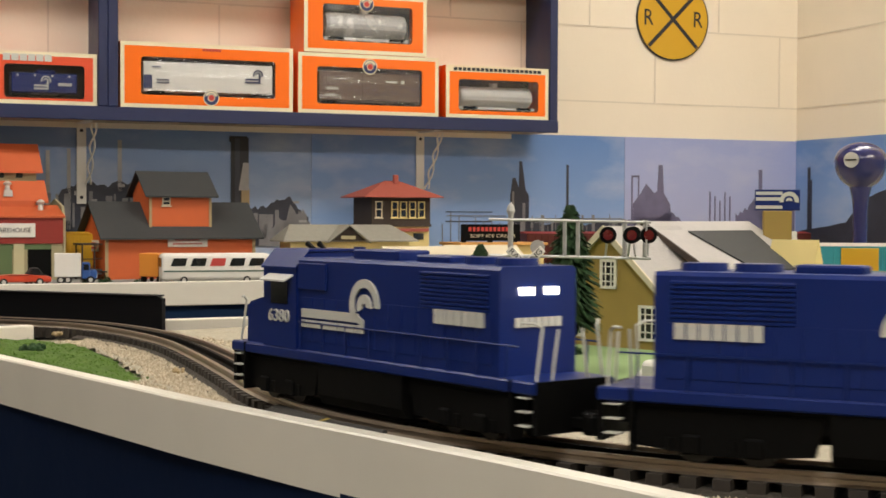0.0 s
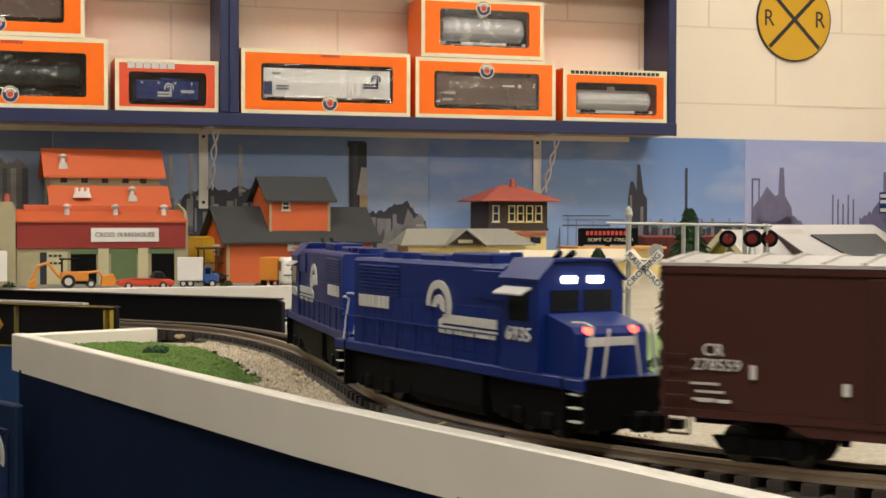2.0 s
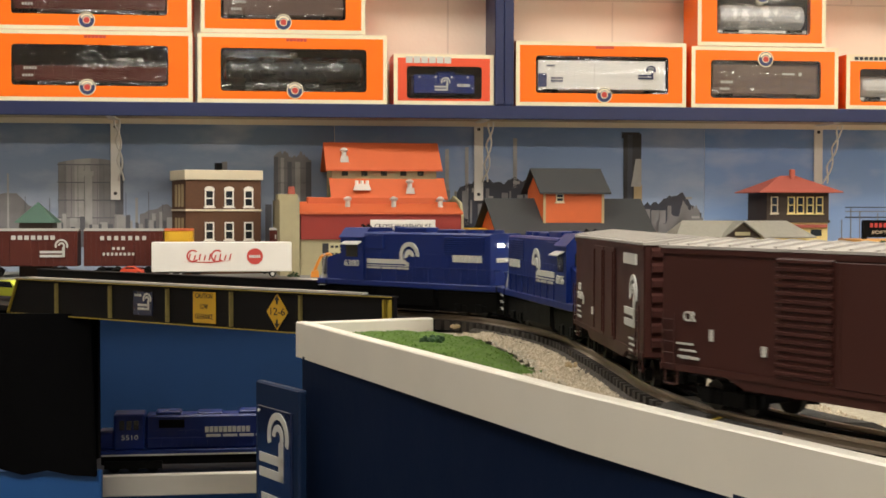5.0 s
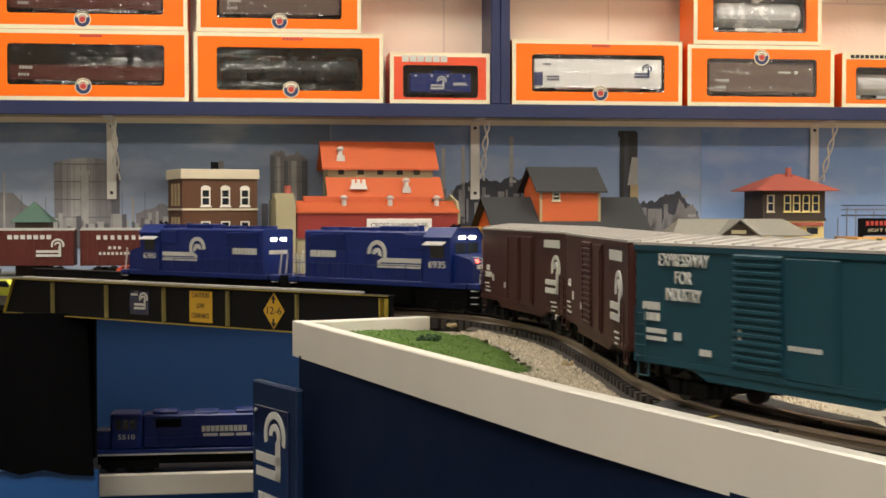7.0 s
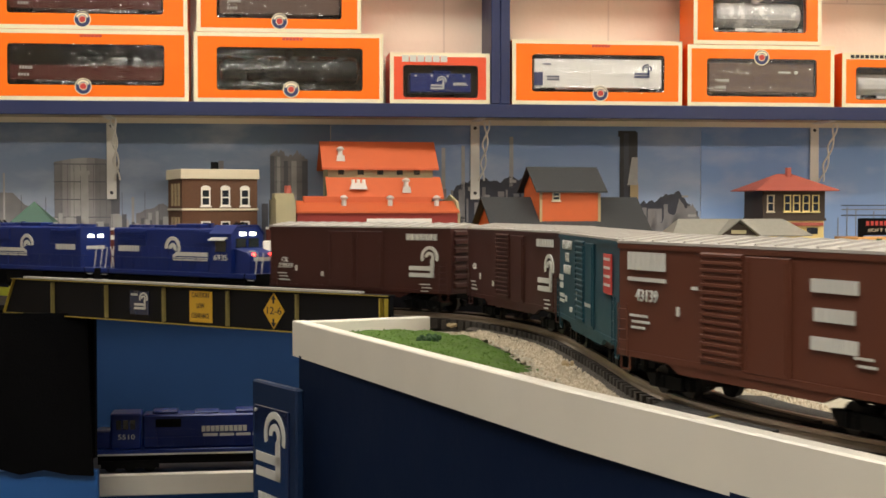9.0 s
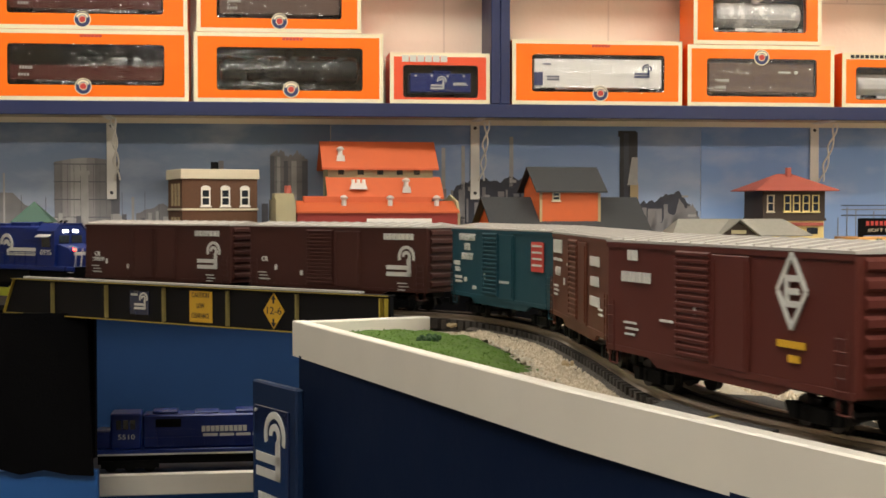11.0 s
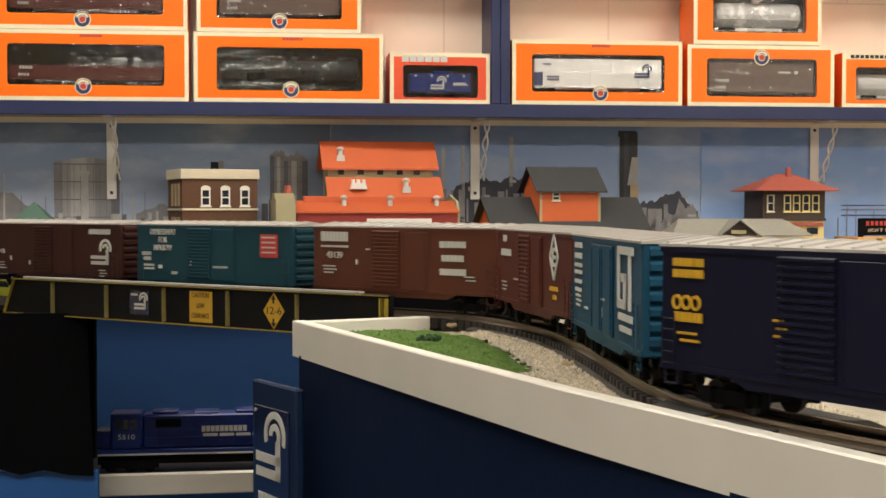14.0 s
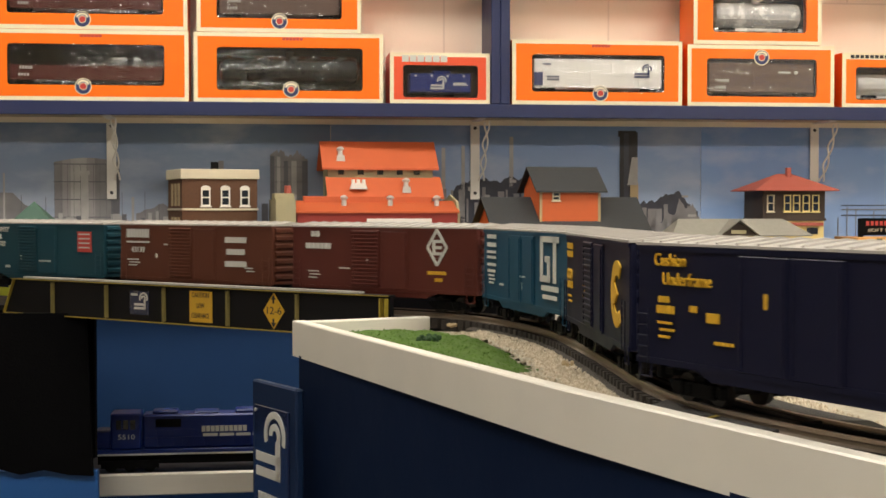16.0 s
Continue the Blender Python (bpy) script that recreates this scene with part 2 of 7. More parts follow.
def arc(bm, m, cx, cy, r0, r1, a0, a1, thick=0.0007, seg=14):
    pts = [(cx + r1 * math.cos(radians(a0 + (a1 - a0) * i / seg)), cy + r1 * math.sin(radians(a0 + (a1 - a0) * i / seg))) for i in range(seg + 1)]
    pts2 = [(cx + r0 * math.cos(radians(a0 + (a1 - a0) * i / seg)), cy + r0 * math.sin(radians(a0 + (a1 - a0) * i / seg))) for i in range(seg + 1)]
    for i in range(seg):
        prism(bm, [pts[i], pts[i + 1], pts2[i + 1], pts2[i]], -0.0005, thick, m, "z")


def wheel_mark(bm, m, cx, cy, k, tail=1.6):
    """The round-headed emblem over two long bars, as plain shapes; k is the radius of its head."""
    arc(bm, m, cx, cy, k * 0.72, k, -20, 200)
    arc(bm, m, cx, cy, k * 0.25, k * 0.52, -60, 180)
    for y0, y1 in ((-1.15, -0.78), (-1.75, -1.38)):
        mbox(bm, cx - k * tail - k, cx + k * 0.5, cy + k * y0, cy + k * y1, -0.0005, 0.0007, m)
    mbox(bm, cx + k * 0.1, cx + k * 0.5, cy - k * 1.75, cy - k * 0.2, -0.0005, 0.0007, m)


def disc(bm, m, cx, cy, r, thick=0.0007, seg=24):
    prism(bm, [(cx + r * math.cos(2 * math.pi * i / seg), cy + r * math.sin(2 * math.pi * i / seg)) for i in range(seg)], -0.0005, thick, m, "z")


def slab(name, pts, z0, z1, material, label, category, kind="structure"):
    bm = bmesh.new()
    prism(bm, pts, z0, z1, None, "z")
    return tagged(part(name, bm, material), label, category, kind=kind)


# the long wall's own frame: u along it to the right, v out from it into the room, z up
WALL_TURN = 6.94
WM = Matrix.Translation((0, 3.51, 0)) @ Matrix.Rotation(radians(WALL_TURN), 4, "Z") @ Matrix.Diagonal((1, -1, 1, 1))


def on_wall(u, v, z, turn=0):
    """A pose whose x runs along the long wall and whose -y faces the room."""
    p = WM @ Vector((u, v, z))
    return pose(p.x, p.y, p.z, 0, 0, WALL_TURN + turn)
# ---- room ----
FIXTURES = ((-0.8, -1.2), (-0.8, -3.7), (1.4, -1.2), (1.4, -3.7))
UC = 2.062     # where the corner of the room lies along the long wall
def room():
    R = Matrix.Translation((0, 3.51, 0)) @ Matrix.Rotation(radians(WALL_TURN), 4, "Z")
    def wall_piece(name, x0, x1, y0, y1, label):
        bm = bmesh.new()
        mbox(bm, x0, x1, y0, y1, 0, CEIL, R)
        tagged(part(name, bm, "plaster"), label, "wall", kind="structure")
    wall_piece("wall_north", -4.2, UC + 0.15, 0, 0.15, "cream-painted concrete block wall behind the layout")
    wall_piece("wall_east", UC, UC + 0.15, -6.5, 0, "cream-painted concrete block side wall")
    wall_piece("wall_west", -4.2, -4.05, -6.5, 0, "cream-painted concrete block wall")
    wall_piece("wall_south", -4.05, UC, -6.5, -6.35, "cream-painted concrete block wall")
    bm = bmesh.new()
    mbox(bm, -4.2, UC + 0.15, -6.5, 0.15, -0.1, 0, R)
    tagged(part("floor", bm, "carpet"), "dark grey carpeted floor", "floor", kind="structure")
    bm = bmesh.new()
    mbox(bm, -4.2, UC + 0.15, -6.5, 0.15, CEIL, CEIL + 0.1, R)
    tagged(part("ceiling", bm, "ceiling"), "off-white tiled ceiling", "ceiling", kind="structure")
    # raised pale joints of the blockwork that show above the mural
    bm = bmesh.new()
    for z in (ZC + 0.3, ZC + 0.5, ZC + 0.7):
        mbox(bm, -4.05, UC, -0.0015, 0.002, z, z + 0.004, R)
        mbox(bm, UC - 0.0015, UC + 0.002, -6.3, -0.002, z, z + 0.004, R)
    for i in range(-10, 6):
        for k, z in enumerate((ZC + 0.3, ZC + 0.5)):
            u = i * 0.4 + 0.2 * k
            if u < UC:
                mbox(bm, u, u + 0.004, -0.0015, 0.002, z + 0.005, z + 0.199, R)
    tagged(part("trim", bm, "mortar"), "pale mortar joints of the block wall", "mortar joint", kind="structure")
    for k, (x, y) in enumerate(FIXTURES):
        fx = thing("ceiling_light", "white recessed fluorescent ceiling fixture, switched on", "ceiling light", "ceiling lights", m=R @ pose(x, y, CEIL - 0.05))
        bm = bmesh.new()
        for a in ((-0.62, -0.60, -0.23, 0.23), (0.60, 0.62, -0.23, 0.23), (-0.6, 0.6, -0.23, -0.21), (-0.6, 0.6, 0.21, 0.23)):
            mbox(bm, *a, 0, 0.048)
        part("frame", bm, "white", fx)
        bm = bmesh.new()
        mbox(bm, -0.6, 0.6, -0.21, 0.21, 0.012, 0.018)
        part("diffuser", bm, LIT, fx)


LIT = mat("fluorescent_diffuser", (0.9, 0.88, 0.8), 0.6, emit=((0.985, 0.925, 0.84), 12))
room()
for x, y in FIXTURES:
    ld = bpy.data.lights.new("tube_light", "AREA")
    ld.shape, ld.size, ld.size_y, ld.energy, ld.color = "RECTANGLE", 1.15, 0.40, (22 if x < 0 else 30) if y < -2 else 14 if x < 0 else 7.5, (0.985, 0.925, 0.84)
    lo = new("tube_light", ld)
    lo.matrix_basis = Matrix.Translation((0, 3.51, 0)) @ Matrix.Rotation(radians(WALL_TURN), 4, "Z") @ pose(x, y, CEIL - 0.06)


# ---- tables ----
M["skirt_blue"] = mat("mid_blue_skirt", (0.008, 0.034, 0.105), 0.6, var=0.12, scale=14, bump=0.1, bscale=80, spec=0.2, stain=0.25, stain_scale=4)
TOP = 1.0
def edge_board(name, a, b, label, z0=TOP - 0.04, z1=TOP + 0.003, t=0.014, material="white_paint"):
    """A board from a to b, standing on edge, its outer face on the line, its thickness to the left of it."""
    a, b = Vector((*a, 0)), Vector((*b, 0))
    d = (b - a)
    m = Matrix.Translation(a) @ Matrix.Rotation(math.atan2(d.y, d.x), 4, "Z")
    bm = bmesh.new()
    rbox(bm, 0, d.length, 0, t, z0, z1, 0.0015, m, 1)
    return tagged(part(name, bm, material), label, "fascia board", kind="structure")


A = (-0.167, 1.626)
def tables():
    inner = [(-0.152, 1.625), (-0.02, 1.72), (0.05, 1.80), (0.62, 2.05), (0.62, 3.57), (2.03, 3.74), (2.74, -2.2), (1.5, -2.2), (1.4, -0.75), (0.86, -0.75), (0.775, -0.6)]
    slab("table_near", inner, TOP - 0.02, TOP - 0.006, "ballast", "gravel-covered train table top", "table")
    slab("table_far", [(-3.6, 2.31), (0.619, 3.03), (0.619, 3.58), (-3.6, 3.07)], TOP - 0.02, TOP - 0.006, "ground_grey", "train table along the wall, grey ground", "table")
    # the front board bows a little outwards
    bow = [Vector(q) for q in (A, (0.0, 1.212), (.0836, 1.006), (.144, .871), (.2164, .717), (.787, -.61))]
    bm = bmesh.new()
    prev = None
    for i, q in enumerate(bow):
        d = (bow[min(i + 1, len(bow) - 1)] - bow[max(i - 1, 0)]).normalized()
        n = Vector((-d.y, d.x))
        ring = [bm.verts.new((q.x + n.x * o, q.y + n.y * o, z)) for o, z in ((0, TOP - .024), (0, TOP + .0138), (.0012, TOP + .015), (.0128, TOP + .015), (.014, TOP + .0138), (.014, TOP - .024))]
        if prev:
            for k in range(6):
                bm.faces.new((prev[k], prev[(k + 1) % 6], ring[(k + 1) % 6], ring[k]))
        else:
            bm.faces.new(ring)
        prev = ring
    bm.faces.new(prev[::-1])
    tagged(part("fascia_front", bm, "white_paint"), "white painted fascia board of the train table", "fascia board", kind="structure")
    edge_board("fascia_end", (-0.021, 1.700), (-0.158, 1.624), "white painted fascia board at the table end", TOP - .024, TOP + .0148)
    edge_board("fascia_end_2", (0.45, 1.99), (0.112, 1.918), "white painted fascia board beside the track")
    edge_board("fascia_far", (-3.6, 2.29), (0.62, 3.02), "white painted fascia board of the far table", z0=TOP - 0.045)
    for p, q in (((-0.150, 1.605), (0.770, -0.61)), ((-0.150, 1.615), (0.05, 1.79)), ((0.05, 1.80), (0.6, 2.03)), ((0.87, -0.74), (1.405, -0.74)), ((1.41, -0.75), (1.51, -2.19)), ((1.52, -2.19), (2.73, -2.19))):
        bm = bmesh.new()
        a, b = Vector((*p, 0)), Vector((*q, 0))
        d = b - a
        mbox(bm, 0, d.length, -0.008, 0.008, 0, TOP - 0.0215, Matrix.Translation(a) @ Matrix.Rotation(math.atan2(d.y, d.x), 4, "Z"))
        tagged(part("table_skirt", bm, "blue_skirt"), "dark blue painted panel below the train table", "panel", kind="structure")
    bm = bmesh.new()
    a, b = Vector((-3.6, 2.33, 0)), Vector((0.63, 3.05, 0))
    d = b - a
    mbox(bm, 0, d.length, -0.008, 0.008, 0, TOP - 0.04, Matrix.Translation(a) @ Matrix.Rotation(math.atan2(d.y, d.x), 4, "Z"))
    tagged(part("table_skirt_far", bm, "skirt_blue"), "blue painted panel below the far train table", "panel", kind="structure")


tables()


# ---- track ----
CP = [(1.85, -2.4), (1.95, -1.5), (1.98, -.6), (1.9, -.05), (1.6, .13), (1.1, .2), (.8025, .3611), (.5699, .5285), (.4037, .7126), (.3149, .7897), (.2394, .9022), (.1787, 1.0477),
      (.1595, 1.1919), (.1549, 1.3232), (.1445, 1.4951), (.1274, 1.6987), (.0621, 1.9156), (-.0127, 2.0012), (-.3749, 2.3352), (-.8708, 2.7703), (-1.6, 3.343), (-2.1, 3.34), (-3.0, 3.17)]
RAIL = 1.015
def smooth_line(p, n=4):
    p = np.array(p, float) * (1, .8886)
    for _ in range(n):
        q = [p[0]]
        for a, b in zip(p[:-1], p[1:]):
            q += [a * .75 + b * .25, a * .25 + b * .75]
        p = np.array(q + [p[-1]])
    return p
LINE = smooth_line(CP)
RUN = -.4074 + np.concatenate([[0], np.cumsum(np.linalg.norm(np.diff(LINE, axis=0), axis=1))])
def on_track(s):
    return Vector((np.interp(s, RUN, LINE[:, 0]), np.interp(s, RUN, LINE[:, 1]), 0))
def track_frame(s):
    d = (on_track(s + .01) - on_track(s - .01)).normalized()
    return on_track(s), d, Vector((-d.y, d.x, 0))


def strip(bm, s0, s1, prof, step=0.02):
    """A closed profile (offset, height) swept along the track."""
    prev = None
    n = max(2, int((s1 - s0) / step))
    for i in range(n + 1):
        p, d, nrm = track_frame(s0 + (s1 - s0) * i / n)
        ring = [bm.verts.new((p.x + nrm.x * o, p.y + nrm.y * o, z)) for o, z in prof]
        if prev:
            for k in range(len(ring)):
                j = (k + 1) % len(ring)
                bm.faces.new((prev[k], prev[j], ring[j], ring[k]))
        else:
            bm.faces.new(ring)
        prev = ring
    bm.faces.new(prev[::-1])


def rail_profile(o):
    return [(o - .0035, RAIL - .0062), (o + .0035, RAIL - .0062), (o + .0012, RAIL - .005), (o + .0012, RAIL - .003), (o + .0022, RAIL - .002), (o + .0018, RAIL),
            (o - .0018, RAIL), (o - .0022, RAIL - .002), (o - .0012, RAIL - .003), (o - .0012, RAIL - .005)]


def track():
    tr = thing("railway_track", "three-rail model track with dark ties and worn steel rails", "track", kind="structure")
    for o in (-.016, 0, .016):
        bm = bmesh.new()
        strip(bm, RUN[0] + .02, RUN[-1] - .05, rail_profile(o))
        part("rail", bm, "rail" if o else "chassis", tr)
    me = None
    s = 2.1
    while s < 4.6:
        p, d, nrm = track_frame(s)
        if me is None:
            bm = bmesh.new()
            mbox(bm, -.0045, .0045, -.0255, .0255, 0, .0115)
            first = part("tie", bm, "tie", tr)
            me = first.data
            ob = first
        else:
            ob = new("tie", me)
            ob.parent = tr
        ob.matrix_basis = Matrix.Translation((p.x, p.y, RAIL - .0178)) @ Matrix.Rotation(math.atan2(d.y, d.x) + random.uniform(-.03, .03), 4, "Z")
        s += .0165
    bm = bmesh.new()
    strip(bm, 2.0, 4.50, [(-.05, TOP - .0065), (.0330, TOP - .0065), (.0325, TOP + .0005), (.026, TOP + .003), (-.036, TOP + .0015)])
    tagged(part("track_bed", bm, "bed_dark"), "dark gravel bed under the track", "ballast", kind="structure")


track()
# ---- trains ----
SIDE = lambda x, z, y: Matrix(((-1, 0, 0, x), (0, 0, 1, y), (0, 1, 0, z), (0, 0, 0, 1)))        # lettering on the left side
SIDER = lambda x, z, y: Matrix(((1, 0, 0, x), (0, 0, -1, -y), (0, 1, 0, z), (0, 0, 0, 1)))      # and on the right one


def truck(parent, x, axles, wheel=.0095, tall=.014):
    tk = part_truck(parent, x, axles, wheel, tall)
    return tk


def part_truck(parent, x, axles, wheel, tall=.014):
    half = .016 * (axles - 1) + .012 + (.022 if tall > .02 else 0)
    bm = bmesh.new()
    for s in (-1, 1):
        prism(bm, [(x - half, tall), (x + half, tall), (x + half - .004, .008), (x + .012, .005), (x - .012, .005), (x - half + .004, .008)], s * .021, s * .025)
        for i in range(axles):
            ax = x + (i - (axles - 1) / 2) * .032
            rbox(bm, ax - .005, ax + .005, min(s * .022, s * .027), max(s * .022, s * .027), .005, .015, .001, None, 1)
            rod(bm, (ax - .011, s * .0235, .006), (ax - .011, s * .0235, .013), .003, seg=6)
    mbox(bm, x - .006, x + .006, -.021, .021, .010, .018)
    tk = part("truck", bm, "chassis", parent)
    for i in range(axles):
        ax = x + (i - (axles - 1) / 2) * .032
        bm = bmesh.new()
        for s in (-1, 1):
            rod(bm, (ax, s * .0145, wheel), (ax, s * .0185, wheel), wheel, seg=16)
            rod(bm, (ax, s * .013, wheel), (ax, s * .0145, wheel), wheel * 1.13, seg=16)
        rod(bm, (ax, -.0145, wheel), (ax, .0145, wheel), .003, seg=8)
        part("wheelset", bm, "steel", tk)
    return tk


def coupler(parent, x, s):
    bm = bmesh.new()
    mbox(bm, min(x, x + s * .012), max(x, x + s * .012), -.003, .003, .012, .017)
    rbox(bm, min(x + s * .010, x + s * .018), max(x + s * .010, x + s * .018), -.006, .005, .009, .020, .0015, None, 1)
    part("coupler", bm, "chassis", parent)


BOX_L, BOX_W = .307, .064
SILL, EAVE = .0235, .101
def boxcar(label, paint, marks, door="plug", ribs=False):
    car = thing("boxcar", label, "model boxcar", "boxcars of the train")
    L, W = BOX_L / 2, BOX_W / 2
    bm = bmesh.new()
    rbox(bm, -L, L, -W, W, SILL, EAVE, .0012, None, 1)
    part("body", bm, paint, car)
    for s in (-1, 1):
        y0, y1 = (W + .0001, W + .0011) if s > 0 else (-W - .0011, -W - .0001)
        for nm, z0, z1 in (("top_chord", EAVE - .004, EAVE - .001), ("side_sill", SILL, SILL + .004)):
            bm = bmesh.new()
            mbox(bm, -L, L, y0, y1, z0, z1)
            part(nm, bm, paint, car)
        bm = bmesh.new()
        prism(bm, [(-.09, SILL - .0002), (.09, SILL - .0002), (.075, SILL - .006), (-.075, SILL - .006)], s * (W - .003), s * W)
        part("fish_belly_sill", bm, paint, car)
        # corrugated end, one pressed sheet
        pts = [(s * (L - .0002), SILL + .004)]
        for k in range(7):
            z = SILL + .006 + k * .0102
            pts += [(s * (L + .0004), z), (s * (L + .0030), z + .002), (s * (L + .0030), z + .006), (s * (L + .0004), z + .008)]
        pts += [(s * (L - .0002), EAVE - .002)]
        bm = bmesh.new()
        prism(bm, pts, -W + .005, W - .005)
        part("corrugated_end", bm, paint, car)
    bm = bmesh.new()
    prism(bm, [(-W - .001, EAVE - .0005), (W + .001, EAVE - .0005), (W + .001, EAVE + .0012), (0, EAVE + .005), (-W - .001, EAVE + .0012)], -L - .001, L + .001, None, "x")
    roof = part("roof", bm, "galv", car)
    bm = bmesh.new()
    prism(bm, [(-W, EAVE + .0012), (W, EAVE + .0012), (W, EAVE + .0024), (0, EAVE + .0062), (-W, EAVE + .0024)], -.001, .001, None, "x")
    rib = part("roof_rib", bm, "galv", roof)
    for i in range(16):
        x = -L + .006 + i * (2 * L - .012) / 15
        ob = rib if i == 0 else new("roof_rib", rib.data)
        ob.parent = roof
        ob.location = (x, 0, .0002)
    for s in (-1, 1):
        for k, dx in enumerate((-.0235, .0235)):
            bm = bmesh.new()
            y0, y1 = (W + .0003, W + .0016) if s > 0 else (-W - .0016, -W - .0003)
            w = .0225
            if door == "ribbed" and (dx * s > 0):
                pts = [(s * (W + .0003), SILL + .003)]
                for j in range(15):
                    z = SILL + .006 + j * .0046
                    pts += [(s * (W + .0016), z - .0014), (s * (W + .0016), z), (s * (W + .0028), z + .0006), (s * (W + .0028), z + .0022), (s * (W + .0016), z + .0028)]
                pts += [(s * (W + .0003), EAVE - .003)]
                prism(bm, pts, dx - w, dx + w, None, "x")
            else:
                rbox(bm, dx - w, dx + w, y0, y1, SILL + .003, EAVE - .005, .0005, None, 1)
            dr = part("door", bm, paint, car)
            for q in (-.85, .85):
                bm = bmesh.new()
                rod(bm, (dx + q * w, s * (W + .0021), SILL + .006), (dx + q * w, s * (W + .0021), EAVE - .008), .0006, seg=5)
                part("door_rod", bm, paint, dr)
        # ladders at the ends
        for x in (-L + .004, L - .016):
            bm = bmesh.new()
            for k in range(5):
                z = SILL + .004 + k * .007
                rod(bm, (x, s * (W + .0026), z), (x + .012, s * (W + .0026), z), .0005, seg=5)
            for q in (0, .012):
                rod(bm, (x + q, s * (W + .0026), SILL), (x + q, s * (W + .0026), SILL + .036), .0005, seg=5)
            pipe(bm, [(x, s * W, SILL), (x, s * W, SILL - .009), (x + .012, s * W, SILL - .009), (x + .012, s * W, SILL)], .0007, 5)
            part("ladder", bm, paint, car)
    bm = bmesh.new()
    mbox(bm, -L + .01, L - .01, -.010, .010, SILL - .006, SILL)
    mbox(bm, -.06, .06, -.02, .02, SILL - .004, SILL)
    part("underframe", bm, "chassis", car)
    for x in (-.100, .100):
        truck(car, x, 2)
    for s in (-1, 1):
        coupler(car, s * L, s)
    for f in (SIDE, SIDER):
        marks(car, f(0, 0, BOX_W / 2 + .0012) @ Matrix.Diagonal((.98, 1, 1, 1)))
    return car


def marker(parent, material, draw):
    bm = bmesh.new()
    draw(bm)
    return part("marking", bm, material, parent)


def small_bars(bm, m, x, z, rows, w=.02, h=.0018, step=.0045, rnd=None):
    rnd = rnd or random.Random(3)
    for r in range(rows):
        bars(bm, m, x + rnd.uniform(-.002, .002), z - r * step, w * rnd.uniform(.6, 1), h, rnd.randint(4, 8))


def conrail_box(number, flip=False):
    def marks(car, m):
        def d(bm):
            bars(bm, m, .112, .090, .050, .0075, 7)
            wheel_mark(bm, m, .124, .066, .0135, 1.4)
            small_bars(bm, m, -.13, .041, 3, .02, .0012, .004)
            small_bars(bm, m, .118, .034, 3, .02, .0012, .004)
            bars(bm, m, -.105, .048, .004, .007, 1)
            bars(bm, m, -.057, .042, .005, .006, 1)
            bars(bm, m, -.125, .0325, .02, .0016, 2)
        marker(car, "marking", d)
        lettering("CR", .009, "marking", car, m @ Matrix.Translation((-.127, .058, 0)))
        if number:
            lettering(number, .0085, "marking", car, m @ Matrix.Translation((-.125, .0505, 0)), width=.026)
    return marks


def teal_marks(car, m):
    for txt, x, z, w in (("EXPRESSWAY", -.100, .091, .054), ("FOR", -.100, .080, .018), ("INDUSTRY", -.100, .069, .038)):
        lettering(txt, .0115, "marking", car, m @ Matrix.Translation((x, z, 0)), width=w)
    def d(bm):
        for x0, z0, w, h in ((-.135, .061, .02, .005), (-.134, .054, .018, .005), (-.13, .045, .024, .003), (-.13, .040, .024, .0025), (-.105, .043, .008, .005), (-.075, .035, .012, .004), (.02, .045, .03, .0028), (-.04, .05, .004, .008)):
            bars(bm, m, x0, z0, w, h, max(1, int(w / .004)))
    marker(car, "marking", d)
    def r(bm):
        mbox(bm, .098, .130, .060, .090, -.0005, .0008, m)
    marker(car, "red_mark", r)
    bm = bmesh.new()
    for k in range(4):
        mbox(bm, .101, .127, .0655 + k * .0065, .0675 + k * .0065, .0006, .0012, m)
    part("marking", bm, "marking", car)


def southern_marks(car, m):
    def d(bm):
        bars(bm, m, -.116, .089, .05, .012, 8, .12)
        mbox(bm, -.141, -.091, .0755, .078, -.0005, .0007, m)
        for k, (w, n) in enumerate(((.042, 8), (.036, 6), (.042, 9))):
            bars(bm, m, .088, .082 - k * .016, w, .0075, n, .15)
        small_bars(bm, m, -.125, .052, 3, .03, .0016, .004)
        bars(bm, m, -.055, .074, .008, .002, 2)
        bars(bm, m, -.075, .058, .004, .006, 1)
        small_bars(bm, m, .115, .045, 2, .02, .0014, .004)
    marker(car, "marking", d)
    lettering("43139", .0115, "marking", car, m @ Matrix.Translation((-.116, .0655, 0)), width=.029)


